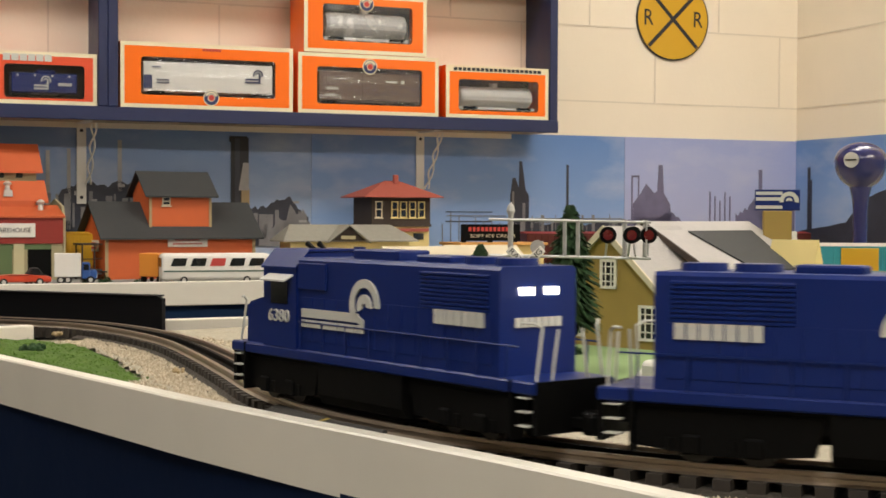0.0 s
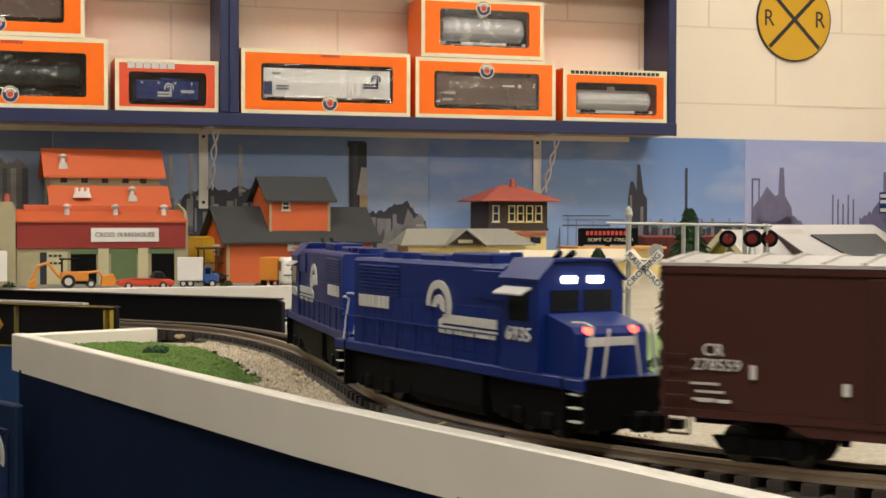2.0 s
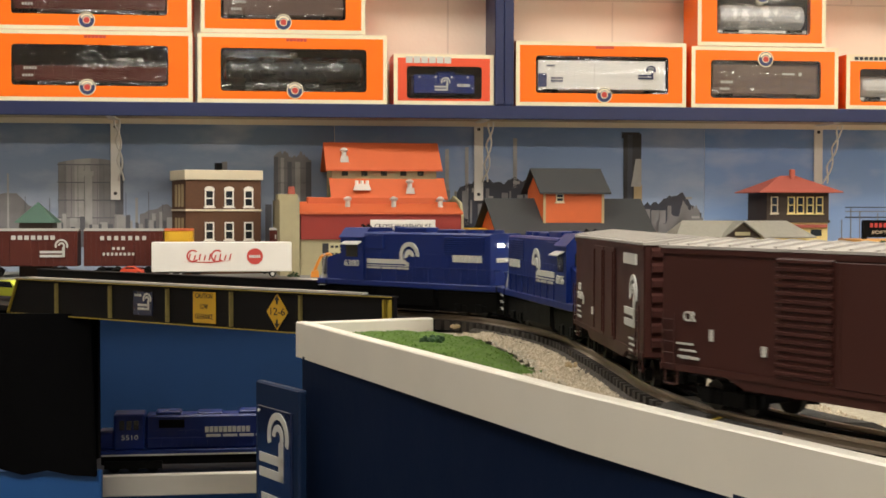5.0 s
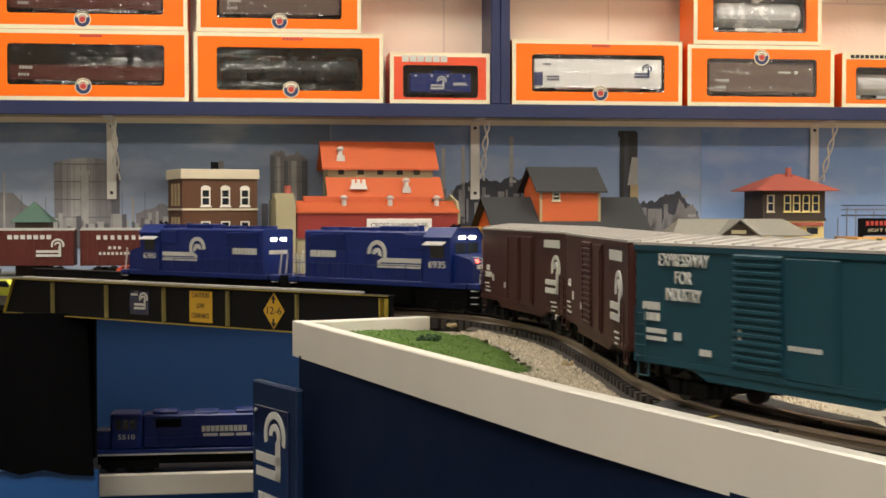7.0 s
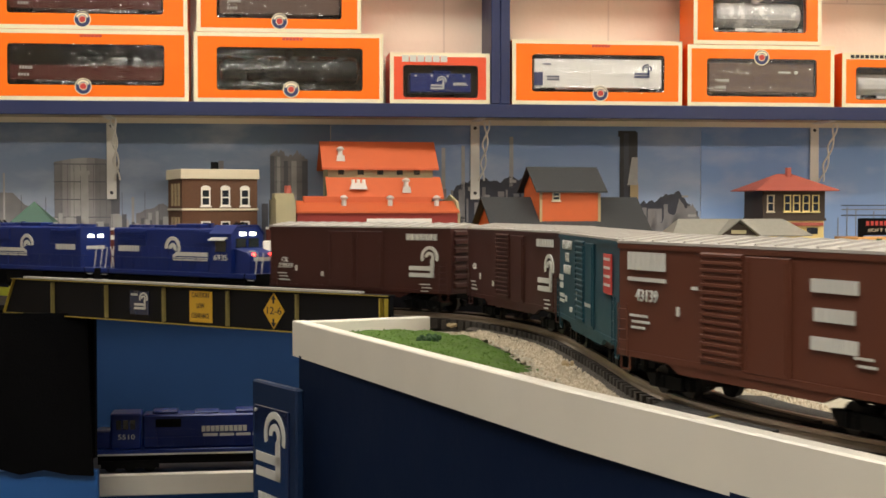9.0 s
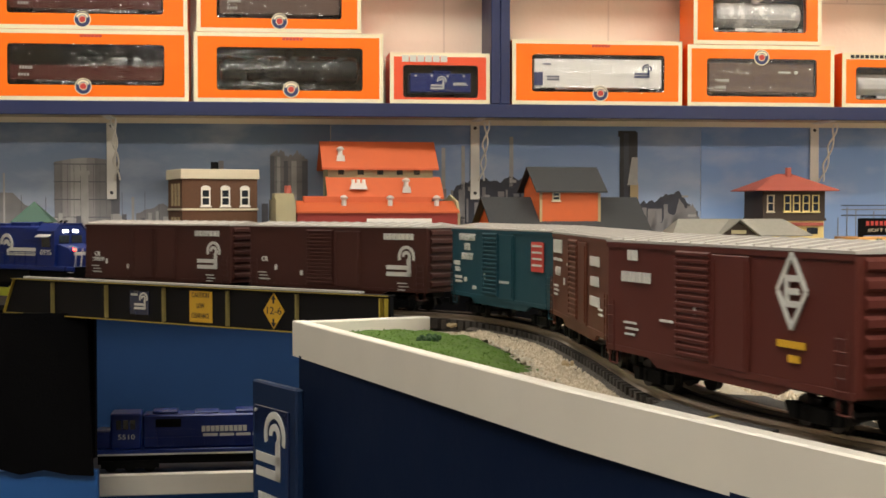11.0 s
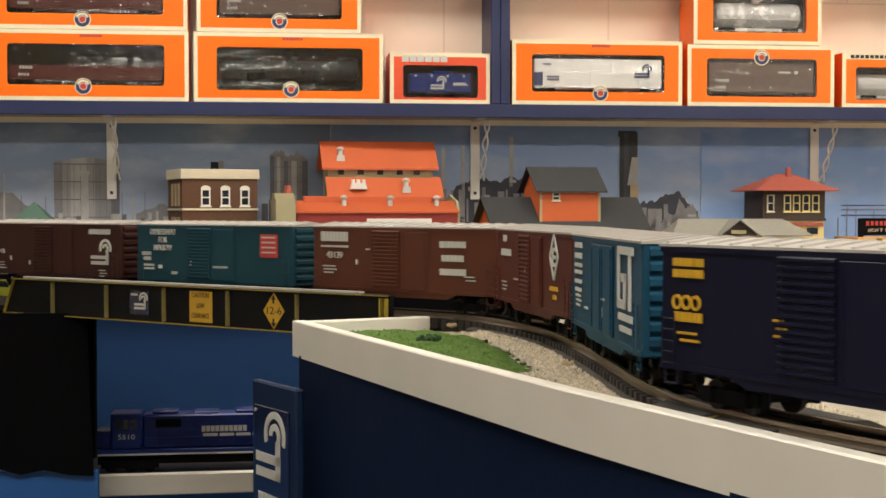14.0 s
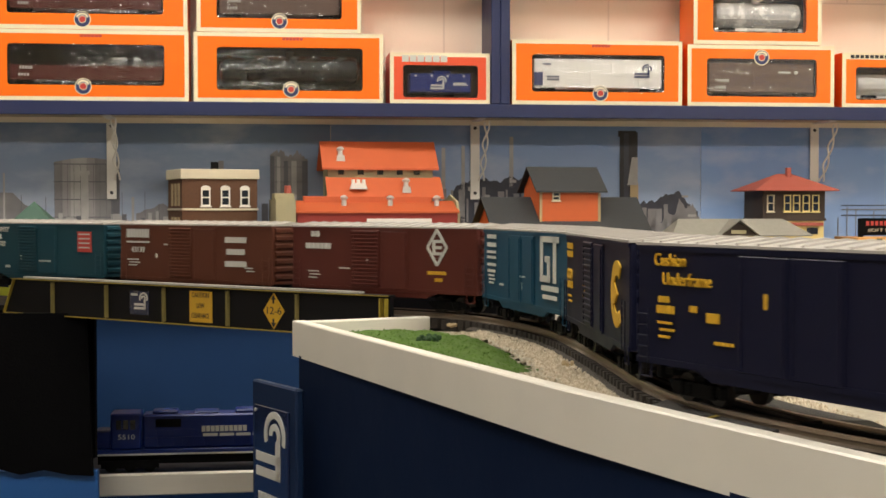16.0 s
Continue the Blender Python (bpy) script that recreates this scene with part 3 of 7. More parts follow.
def erie_marks(car, m):
    def d(bm):
        # a diamond with a bar letter in it
        cx, cz, k = .095, .078, .021
        for a, b in (((0, k), (k * .72, 0)), ((k * .72, 0), (0, -k)), ((0, -k), (-k * .72, 0)), ((-k * .72, 0), (0, k))):
            p, q = Vector(a), Vector(b)
            n = (q - p).normalized().orthogonal() * .0016
            prism(bm, [(cx + p.x - n.x, cz + p.y - n.y), (cx + q.x - n.x, cz + q.y - n.y), (cx + q.x + n.x, cz + q.y + n.y), (cx + p.x + n.x, cz + p.y + n.y)], -.0005, .0007, m, "z")
        mbox(bm, cx - .007, cx - .003, cz - .009, cz + .009, -.0005, .0007, m)
        for z in (-.009, -.0018, .0055):
            mbox(bm, cx - .003, cx + .007, cz + z, cz + z + .0035, -.0005, .0007, m)
        bars(bm, m, -.112, .092, .016, .007, 2, .2)
        bars(bm, m, -.107, .077, .046, .007, 6, .15)
        small_bars(bm, m, -.115, .045, 3, .025, .0014, .004)
        bars(bm, m, -.02, .06, .004, .006, 1)
        bars(bm, m, -.06, .05, .02, .0016, 4)
    marker(car, "marking", d)
    marker(car, "chessie_yellow", lambda bm: (bars(bm, m, .095, .048, .03, .004, 6), bars(bm, m, .098, .040, .012, .004, 3)))


def gt_marks(car, m):
    def d(bm):
        cx, cz = .102, .073
        # two block letters run together, as plain strokes
        for x0, x1, z0, z1 in ((-.026, .024, .016, .021), (-.026, -.020, -.017, .021), (-.026, .000, -.018, -.0125), (-.006, .000, -.018, .003), (-.013, .000, -.001, .004), (.010, .0165, -.018, .021)):
            mbox(bm, cx + x0 * 1.2, cx + x1 * 1.2, cz + z0 * 1.15, cz + z1 * 1.15, -.0005, .0007, m)
        bars(bm, m, .103, .0465, .056, .005, 8)
        bars(bm, m, .103, .038, .046, .004, 7)
        for k, (w, z) in enumerate(((.036, .093), (.036, .084), (.036, .076), (.036, .070), (.034, .062), (.03, .055))):
            bars(bm, m, -.118, z, w, .0045 if k < 2 else .003, 8, .2)
        small_bars(bm, m, -.118, .050, 3, .03, .0018, .004)
        small_bars(bm, m, -.075, .042, 1, .02, .002, .004)
        bars(bm, m, .005, .044, .004, .008, 1)
        bars(bm, m, .008, .054, .02, .0018, 4)
    marker(car, "marking", d)


def chessie_marks(car, m):
    def d(bm):
        arc(bm, m, .114, .062, .014, .0245, 55, 305, seg=22)
        prism(bm, [(.099, .052), (.117, .062), (.099, .072)], -.0005, .0007, m, "z")
        bars(bm, m, -.128, .091, .03, .005, 7, .2)
        bars(bm, m, -.128, .084, .03, .005, 6, .2)
        arc(bm, m, -.139, .066, .003, .0048, 0, 359)
        arc(bm, m, -.130, .066, .003, .0048, 0, 359)
        arc(bm, m, -.121, .066, .003, .0048, 0, 359)
        bars(bm, m, -.128, .057, .028, .006, 6, .2)
        small_bars(bm, m, -.128, .047, 2, .024, .0016, .0045)
        small_bars(bm, m, -.045, .060, 3, .012, .0016, .0045)
    marker(car, "chessie_yellow", d)
    marker(car, "marking", lambda bm: small_bars(bm, m, -.03, .035, 1, .03, .0016))


def cushion_marks(car, m):
    lettering("Cushion", .0115, "chessie_yellow", car, m @ Matrix.Translation((-.118, .091, 0)), width=.034)
    lettering("Underframe", .0115, "chessie_yellow", car, m @ Matrix.Translation((-.100, .079, 0)), width=.052)
    def d(bm):
        bars(bm, m, -.124, .066, .012, .004, 3)
        bars(bm, m, -.122, .0595, .02, .005, 4)
        small_bars(bm, m, -.122, .051, 3, .02, .0016, .0045)
        bars(bm, m, -.092, .0615, .008, .004, 2)
        mbox(bm, -.078, -.066, .054, .060, -.0005, .0007, m)
        bars(bm, m, -.06, .042, .02, .002, 4)
        bars(bm, m, -.02, .07, .004, .009, 1)
    marker(car, "chessie_yellow", d)


LOCO_L = .330
DECK = .037
def locomotive(label, number, reversed_marks):
    """Hood unit; +x is the cab end."""
    lo = thing("locomotive", label, "model locomotive", "locomotives of the train")
    L = LOCO_L / 2
    bm = bmesh.new()
    tip = {1: L - .010, -1: L}     # the platform is shorter at the cab end
    rbox(bm, -L, tip[1], -.0295, .0295, DECK - .007, DECK, .001, None, 1)
    part("frame", bm, "loco_blue", lo)
    hood0, hood1, cab0, cab1, top = -.135, .070, .070, .111, .0965
    bm = bmesh.new()
    w = .0275
    prism(bm, [(-w, DECK), (w, DECK), (w, top - .002), (w - .002, top), (-w + .002, top), (-w, top - .002)], hood0, hood1, None, "x")
    hood = part("long_hood", bm, "loco_blue", lo)
    door = None
    for s in (-1, 1):
        pts = [(s * (w - .0002), .0705)]
        for k in range(9):
            z = .071 + k * .0024
            pts += [(s * (w + .0002), z), (s * (w + .0010), z + .0004), (s * (w + .0010), z + .0014), (s * (w + .0002), z + .0018)]
        pts += [(s * (w - .0002), .093)]
        bm = bmesh.new()
        prism(bm, pts, hood0 + .009, hood0 + .071, None, "x")
        part("louvres", bm, "loco_blue", hood)
        for i in range(14):
            x = hood0 + .006 + i * .0140
            if door is None:
                bm = bmesh.new()
                rbox(bm, 0, .0133, -.0003, .0003, 0, .028, .0001, None, 1)
                door = part("hood_door", bm, "loco_blue", hood)
                ob = door
            else:
                ob = new("hood_door", door.data)
                ob.parent = hood
            ob.location = (x, s * (w + .0002), DECK + .006)
        bm = bmesh.new()
        rbox(bm, hood1 - .034, hood1 - .001, *sorted((s * (w - .0003), s * (w + .0014))), .076, .093, .0004, None, 1)
        part("air_intake", bm, "loco_blue", hood)
    bm = bmesh.new()
    cw = .0295
    prism(bm, [(-cw, DECK), (cw, DECK), (cw, top - .007), (cw - .010, top + .003), (-cw + .010, top + .003), (-cw, top - .007)], cab0, cab1, None, "x")
    cab = part("cab", bm, "loco_blue", lo)
    bm = bmesh.new()
    prism(bm, [(-cw - .001, top - .008), (-cw + .010, top + .0035), (cw - .010, top + .0035), (cw + .001, top - .008), (cw + .001, top - .0065), (cw - .010, top + .005), (-cw + .010, top + .005), (-cw - .001, top - .0065)], cab0 - .001, cab1 + .002, None, "x")
    part("cab_roof", bm, "loco_blue", cab)
    for s in (-1, 1):
        for x0, x1 in ((cab0 + .010, cab0 + .031),):
            bm = bmesh.new()
            y0, y1 = (cw - .0003, cw + .0005) if s > 0 else (-cw - .0005, -cw + .0003)
            mbox(bm, x0, x1, y0, y1, .0655, .080)
            part("window", bm, "dark_glass", cab)
        bm = bmesh.new()
        prism(bm, [(s * cw, .0840), (s * cw, .0852), (s * (cw + .0075), .0815), (s * (cw + .0075), .0805)], cab0 + .003, cab0 + .034, None, "x")
        part("awning", bm, "silver", cab)
        bm = bmesh.new()
        mbox(bm, cab1 - .0003, cab1 + .0006, *sorted((s * .002, s * .021)), .0715, .0835)
        part("window", bm, "dark_glass", cab)
    bm = bmesh.new()
    prism(bm, [(cab1, DECK), (cab1 + .030, DECK), (cab1 + .030, .0605), (cab1 + .026, .0645), (cab1, .0705)], -.0245, .0245)
    nose = part("nose", bm, "loco_blue", lo)
    bm = bmesh.new()
    rbox(bm, cab1 + .0298, cab1 + .0305, -.017, .017, .0535, .0585, .0002, None, 1)
    part("nose_band", bm, "marking", nose, "white painted band")
    # roof gear
    for x in (hood0 + .018, hood0 + .046):
        bm = bmesh.new()
        rod(bm, (x, 0, top - .001), (x, 0, top + .004), .0125, .0118, 20)
        part("roof_fan", bm, "loco_blue2", lo)
    bm = bmesh.new()
    rbox(bm, -.02, .03, -.012, .012, top - .001, top + .006, .001, None, 1)
    rbox(bm, hood0 + .066, hood0 + .10, -.010, .010, top - .001, top + .004, .001, None, 1)
    rod(bm, (.04, 0, top), (.04, 0, top + .007), .004, seg=10)
    part("roof_box", bm, "loco_blue2", lo)
    bm = bmesh.new()
    rod(bm, (cab0 + .02, -.006, top + .004), (cab0 + .028, -.006, top + .008), .0012, .002, 8)
    rod(bm, (cab0 + .02, .002, top + .004), (cab0 + .03, .002, top + .008), .0012, .002, 8)
    part("horn", bm, "chassis", lo)
    # lights: twin lamps at each end, red markers below the cab windows
    for y in (-.009, .009):
        for x, z, s in ((hood0, .083, -1), (cab1, .0895, 1)):
            bm = bmesh.new()
            rbox(bm, min(x, x + s * .0016), max(x, x + s * .0016), y - .0050, y + .0050, z - .0021, z + .0021, .0007, None, 2)
            part("headlight", bm, "lamp_on", lo, "lit warm white headlight")
        bm = bmesh.new()
        y2 = y * 1.75
        rod(bm, (cab1 + .0272, y2, .0622), (cab1 + .0302, y2, .0622), .0022, seg=12)
        part("marker_light", bm, "red_on" if reversed_marks else "dark_glass", lo)
    mrear = Matrix(((0, 0, -1, hood0 - .0018), (-1, 0, 0, 0), (0, 1, 0, .083), (0, 0, 0, 1)))
    for y in (-.009, .009):
        lettering(number, .0042, "chassis", lo, mrear @ Matrix.Translation((y, 0, 0)), width=.0095, depth=.0002)
    # handrails, steps, pilot
    for e in (-1, 1):
        for s in (-1, 1):
            bm = bmesh.new()
            x = e * (tip[e] - .004)
            pipe(bm, [(x, s * .0245, DECK - .004), (x, s * .0225, DECK + .008), (x, s * .0195, DECK + .028), (x - e * .003, s * .0235, DECK + .0305), (x - e * .008, s * .0275, DECK + .0305)], .0008, 6)
            pipe(bm, [(x, s * .0130, DECK - .004), (x, s * .0115, DECK + .008), (x, s * .0085, DECK + .027)], .0008, 6)
            part("grab_rail", bm, "marking", lo, "white painted grab rail")
            bm = bmesh.new()
            for k in range(3):
                mbox(bm, min(x, x - e * .009), max(x, x - e * .009), *sorted((s * .023, s * .030)), DECK - .009 - k * .0075, DECK - .0082 - k * .0075)
            part("step", bm, "marking", lo, "white edged step")
            bm = bmesh.new()
            mbox(bm, x - .0155, x - .014, *sorted((s * .020, s * .030)), .005, DECK) if e > 0 else mbox(bm, x + .014, x + .0155, *sorted((s * .020, s * .030)), .005, DECK)
            part("step_well", bm, "chassis", lo)
    for s in (-1, 1):
        bm = bmesh.new()
        y = s * .0292
        pipe(bm, [(-L + .012, y, DECK + .018), (cab0 - .002, y, DECK + .018)], .0005, 5)
        for i in range(9):
            x = -L + .022 + i * .026
            if x < cab0:
                rod(bm, (x, y, DECK), (x, y, DECK + .018), .0006, seg=5)
        part("handrail", bm, "loco_blue2", lo)
    for e in (-1, 1):
        bm = bmesh.new()
        prism(bm, [(e * tip[e], DECK), (e * (tip[e] + .001), .009), (e * (tip[e] - .003), .009), (e * (tip[e] - .003), DECK)], -.027, .027)
        part("pilot", bm, "chassis", lo)
    bm = bmesh.new()
    prism(bm, [(-.024, .004), (.024, .004), (.028, .010), (.028, DECK - .0075), (-.028, DECK - .0075), (-.028, .010)], -.046, .046, None, "x")
    part("fuel_tank", bm, "chassis", lo)
    bm = bmesh.new()
    mbox(bm, -L + .01, L - .02, -.024, .024, DECK - .018, DECK - .0072)
    part("underframe", bm, "chassis", lo)
    for x in (-.100, .100):
        truck(lo, x * 1.0, 2, .0105, .027)
    for e in (-1, 1):
        coupler(lo, e * tip[e], e)
    # markings on both hood sides
    for f, sg in ((SIDE, -1), (SIDER, 1)):
        m = f(0, 0, w + .0010)
        bm = bmesh.new()
        bars(bm, m, -sg * .101, .067, .046, .0082, 7, .18)
        part("emblem", bm, "marking", lo)
        k, cx, cz = .0158, -sg * .0076, .0693
        a0, a1 = (-25, 185) if sg > 0 else (-5, 205)
        bm = bmesh.new()
        arc(bm, m, cx, cz, k * .68, k, a0, a1, seg=20)
        arc(bm, m, cx, cz - .001, k * .14, k * .48, a0, a1, seg=16)
        prism(bm, [(sg * .0076, .0650), (sg * .0026, .0640), (-sg * .0066, .0600), (-sg * .0066, .0555), (sg * .0010, .0590)], -.0005, .0007, m, "z")
        part("emblem", bm, "marking", lo)
        bm = bmesh.new()
        mbox(bm, *sorted((-sg * .0010, sg * .064)), .0583, .0638, -.0005, .0007, m)
        part("stripe", bm, "marking", lo)
        for x0, x1 in ((-.0066, .0015), (.0030, .0205), (.0220, .0400), (.0415, .0570), (.0585, .064)):
            bm = bmesh.new()
            mbox(bm, *sorted((sg * x0, sg * x1)), .0520, .0567, -.0005, .0007, m)
            part("stripe", bm, "marking", lo)
        lettering(number, .0115, "marking", lo, f(0, 0, cw + .0006) @ Matrix.Translation((sg * .0905, .0573, 0)), width=.026)
        m2 = Matrix(((0, 0, -1, hood0 - .0004), (-1, 0, 0, 0), (0, 1, 0, 0), (0, 0, 0, 1)))
    bm = bmesh.new()
    bars(bm, m2, 0, .066, .034, .0052, 7, .2)
    part("emblem", bm, "marking", lo)
    return lo


TRAIN = []
def build_train():
    a = locomotive("blue diesel locomotive model with white markings, lamps lit", "6380", False)
    b = locomotive("blue diesel locomotive model running backwards, lamps and red markers lit", "6935", True)
    TRAIN.append((a, .183, 0, .100))
    TRAIN.append((b, .183, 180, .100))
    for label, paint, marks, door in (
            ("dark oxide brown boxcar model with white emblem", "oxide", conrail_box("278559"), "plug"),
            ("dark oxide red boxcar model with white emblem", "oxide", conrail_box(""), "ribbed"),
            ("teal boxcar model with white slogan and red placard", "teal", teal_marks, "ribbed"),
            ("chestnut brown boxcar model with white lettering", "southern", southern_marks, "ribbed"),
            ("red-brown boxcar model with white diamond emblem", "oxide2", erie_marks, "ribbed"),
            ("azure blue boxcar model with large white block emblem", "gtblue", gt_marks, "plug"),
            ("midnight blue boxcar model with yellow cat-shaped emblem", "chessie", chessie_marks, "ribbed"),
            ("midnight blue boxcar model with yellow script", "chessie", cushion_marks, "plug")):
        TRAIN.append((boxcar(label, paint, marks, door), .162, 0, .100))


build_train()
def head(t):
    """Where along the track the gap behind the second locomotive is: the train rolls at one steady pace."""
    return 3.140 + .19123 * t


def car_pose(s, base, turn):
    a, b = on_track(s + base), on_track(s - base)
    d = a - b
    mid = (a + b) / 2
    return pose(mid.x, mid.y, RAIL + .0002, 0, 0, math.degrees(math.atan2(d.y, d.x)) + turn)


def motions():
    offs = [.526, .179]
    for i in range(len(TRAIN) - 2):
        offs.append(-.162 - i * .3451)
    for (ob, half, turn, base), off in zip(TRAIN, offs):
        walk(ob, [(t / 5, car_pose(head(t / 5) + off, base, turn)) for t in range(81)])


# ---- bridge ----
def bridge():
    a, b = Vector((-.640, 2.167, 0)), Vector((-.062, 1.726, 0))
    d = b - a
    L = d.length
    m = Matrix.Translation(a) @ Matrix.Rotation(math.atan2(d.y, d.x), 4, "Z")     # x along the girder, -y towards the aisle
    br = thing("girder_bridge", "black plate girder model bridge with yellow edging", "bridge", m=m)
    z0, z1 = .986, 1.035
    bm = bmesh.new()
    prism(bm, [(-.012, z0), (L + .001, z0), (L, z1), (.012, z1)], 0, .006)
    rbox(bm, .012, L, -.006, .010, z1, z1 + .002, .0006, None, 1)
    g = part("girder", bm, "black", br)
    bm = bmesh.new()
    mbox(bm, .03, L - .05, .002, .012, z1 + .0022, z1 + .0045)
    part("deck_edge", bm, "silver", br)
    bm = bmesh.new()
    mbox(bm, .012, L + .002, -.0072, -.006, z1 + .0006, z1 + .0017)
    mbox(bm, -.012, L + .001, -.003, 0, z0 - .001, z0 + .0004)
    prism(bm, [(-.012, z0), (-.010, z0), (.014, z1), (.012, z1)], -.004, 0)
    part("edging", bm, "yellow", br, "hand-painted yellow edging")
    for x in (.1036, .2207, .338, .4587, .580, L - .012, L - .004):
        bm = bmesh.new()
        mbox(bm, x - .0011, x + .0011, -.006, 0, z0 + .002, z1 - .002)
        part("stiffener", bm, "yellow" if x > L - .02 else "edge_dim", br)
    f = Matrix(((1, 0, 0, 0), (0, 0, -1, -.0008), (0, 1, 0, 0), (0, 0, 0, 1)))
    bm = bmesh.new()
    mbox(bm, .268, .306, z0 + .009, z1 - .008, -.0005, .0006, f)
    part("emblem_plate", bm, "poster_dark", br)
    bm = bmesh.new()
    wheel_mark(bm, f @ Matrix.Translation((0, 0, .0006)), .296, 1.017, .0085, 1.2)
    bars(bm, f @ Matrix.Translation((0, 0, .0006)), .278, 1.022, .014, .003, 5)
    part("emblem", bm, "marking", br)
    bm = bmesh.new()
    rbox(bm, .386, .4285, z0 + .004, z1 - .004, -.0005, .001, .0004, f, 1)
    pl = part("sign_plate", bm, "sign_yellow", br, "yellow warning plate")
    for t, z, w in (("CAUTION", 1.0255, .032), ("LOW", 1.0115, .014), ("CLEARANCE", .9985, .033)):
        lettering(t, .0095, "ink", pl, f @ Matrix.Translation((.4073, z, .001)), width=w, depth=.0004)
    bm = bmesh.new()
    prism(bm, [(.521, 1.0105), (.539, .988), (.557, 1.0105), (.539, 1.033)], -.0005, .001, f, "z")
    pl = part("sign_plate", bm, "sign_yellow", br, "yellow diamond clearance plate")
    lettering("12-6", .0135, "ink", pl, f @ Matrix.Translation((.539, 1.0105, .001)), width=.025, depth=.0004)
    bm = bmesh.new()
    for s in (-1, 1):
        prism(bm, [(.539, 1.0105 + s * .0205), (.5435, 1.0105 + s * .0145), (.5405, 1.0105 + s * .0145), (.5405, 1.0105 + s * .0095), (.5375, 1.0105 + s * .0095), (.5375, 1.0105 + s * .0145), (.5345, 1.0105 + s * .0145)], .0006, .0013, f, "z")
    part("arrow", bm, "ink", pl)
    # the far girder and the deck between them
    bm = bmesh.new()
    prism(bm, [(-.25, z0), (L + .075, z0), (L + .075, z1 - .003), (L + .068, z1), (-.25, z1)], .232, .240)
    rbox(bm, -.25, L + .07, .228, .246, z1, z1 + .002, .0006, None, 1)
    part("girder", bm, "black", br)
    bm = bmesh.new()
    mbox(bm, -.25, L + .02, .006, .232, z0 + .002, z0 + .009)
    part("deck", bm, "black", br)


M["edge_dim"] = mat("worn_yellow_paint", (0.2, 0.16, 0.05), 0.6, var=0.3, scale=120)
bridge()


# ---- under the bridge: black end pier, blue box, lower shelf with a stored locomotive, emblem board ----
def lower():
    bm = bmesh.new()
    rnd = random.Random(5)
    mbox(bm, -1.9, -.528, 2.22, 2.235, .76, .985)
    tagged(part("pier_cloth", bm, "cloth_black"), "black cloth hanging at the end of the bridge", "cloth", kind="structure")
    bm = bmesh.new()
    n = 26
    pts = [(-1.4 + i * .9 / n, .764 + rnd.uniform(-.007, .007)) for i in range(n + 1)]
    prism(bm, pts + [(-.508, .99), (-1.4, .99)], 2.086, 2.094)
    tagged(part("drape", bm, "cloth_black"), "black cloth with a frayed lower edge", "cloth", kind="structure")
    bm = bmesh.new()
    rbox(bm, -1.2, -.496, 2.098, 2.112, 0.0, .764, .002, None, 1)
    tagged(part("blue_box", bm, "panel_lit"), "bright blue painted cabinet below the bridge", "cabinet")
    sh = thing("lower_shelf", "white-edged lower shelf under the layout", "shelf", m=pose(-.56, 2.27, 0, 0, 0, 9))
    bm = bmesh.new()
    rbox(bm, 0, 1.1, 0, .018, .690, .723, .0015, None, 1)
    part("edge_board", bm, "white_paint", sh)
    bm = bmesh.new()
    mbox(bm, 0, 1.1, .0182, .5, .695, .7225)
    part("board", bm, "black", sh)
    # emblem board leaning against the table
    p0, p1 = Vector((-.2085, 1.60, 0)), Vector((-.1515, 1.505, 0))
    m = Matrix.Translation(p0) @ Matrix.Rotation(math.atan2(p1.y - p0.y, p1.x - p0.x), 4, "Z")
    L = (p1 - p0).length
    bd = thing("emblem_board", "blue painted post with a framed white emblem poster", "sign board", m=m)
    bm = bmesh.new()
    rbox(bm, 0, L, 0, .010, 0, .953, .002, None, 1)
    part("post", bm, "panel_blue", bd)
    bm = bmesh.new()
    rbox(bm, .012, L - .014, -.003, .0005, .66, .928, .0008, None, 1)
    po = part("poster", bm, "poster_dark", bd, "dark glossy poster")
    f = Matrix(((1, 0, 0, 0), (0, 0, -1, -.0032), (0, 1, 0, 0), (0, 0, 0, 1)))
    bm = bmesh.new()
    wheel_mark(bm, f, .066, .8986, .0264, .8)
    part("emblem", bm, "marking", po)
    bm = bmesh.new()
    bars(bm, f, .056, .829, .064, .012, 6, .12)
    part("emblem", bm, "marking", po)
    for z in (.922, .668):
        bm = bmesh.new()
        rod(bm, (.016, -.0045, z), (.016, -.0025, z), .0018, seg=8)
        part("screw", bm, "silver", bd)


M["panel_lit"] = mat("bright_blue_paint", (0.012, 0.095, 0.32), 0.5, var=0.1, scale=15, stain=0.2, stain_scale=5)
lower()


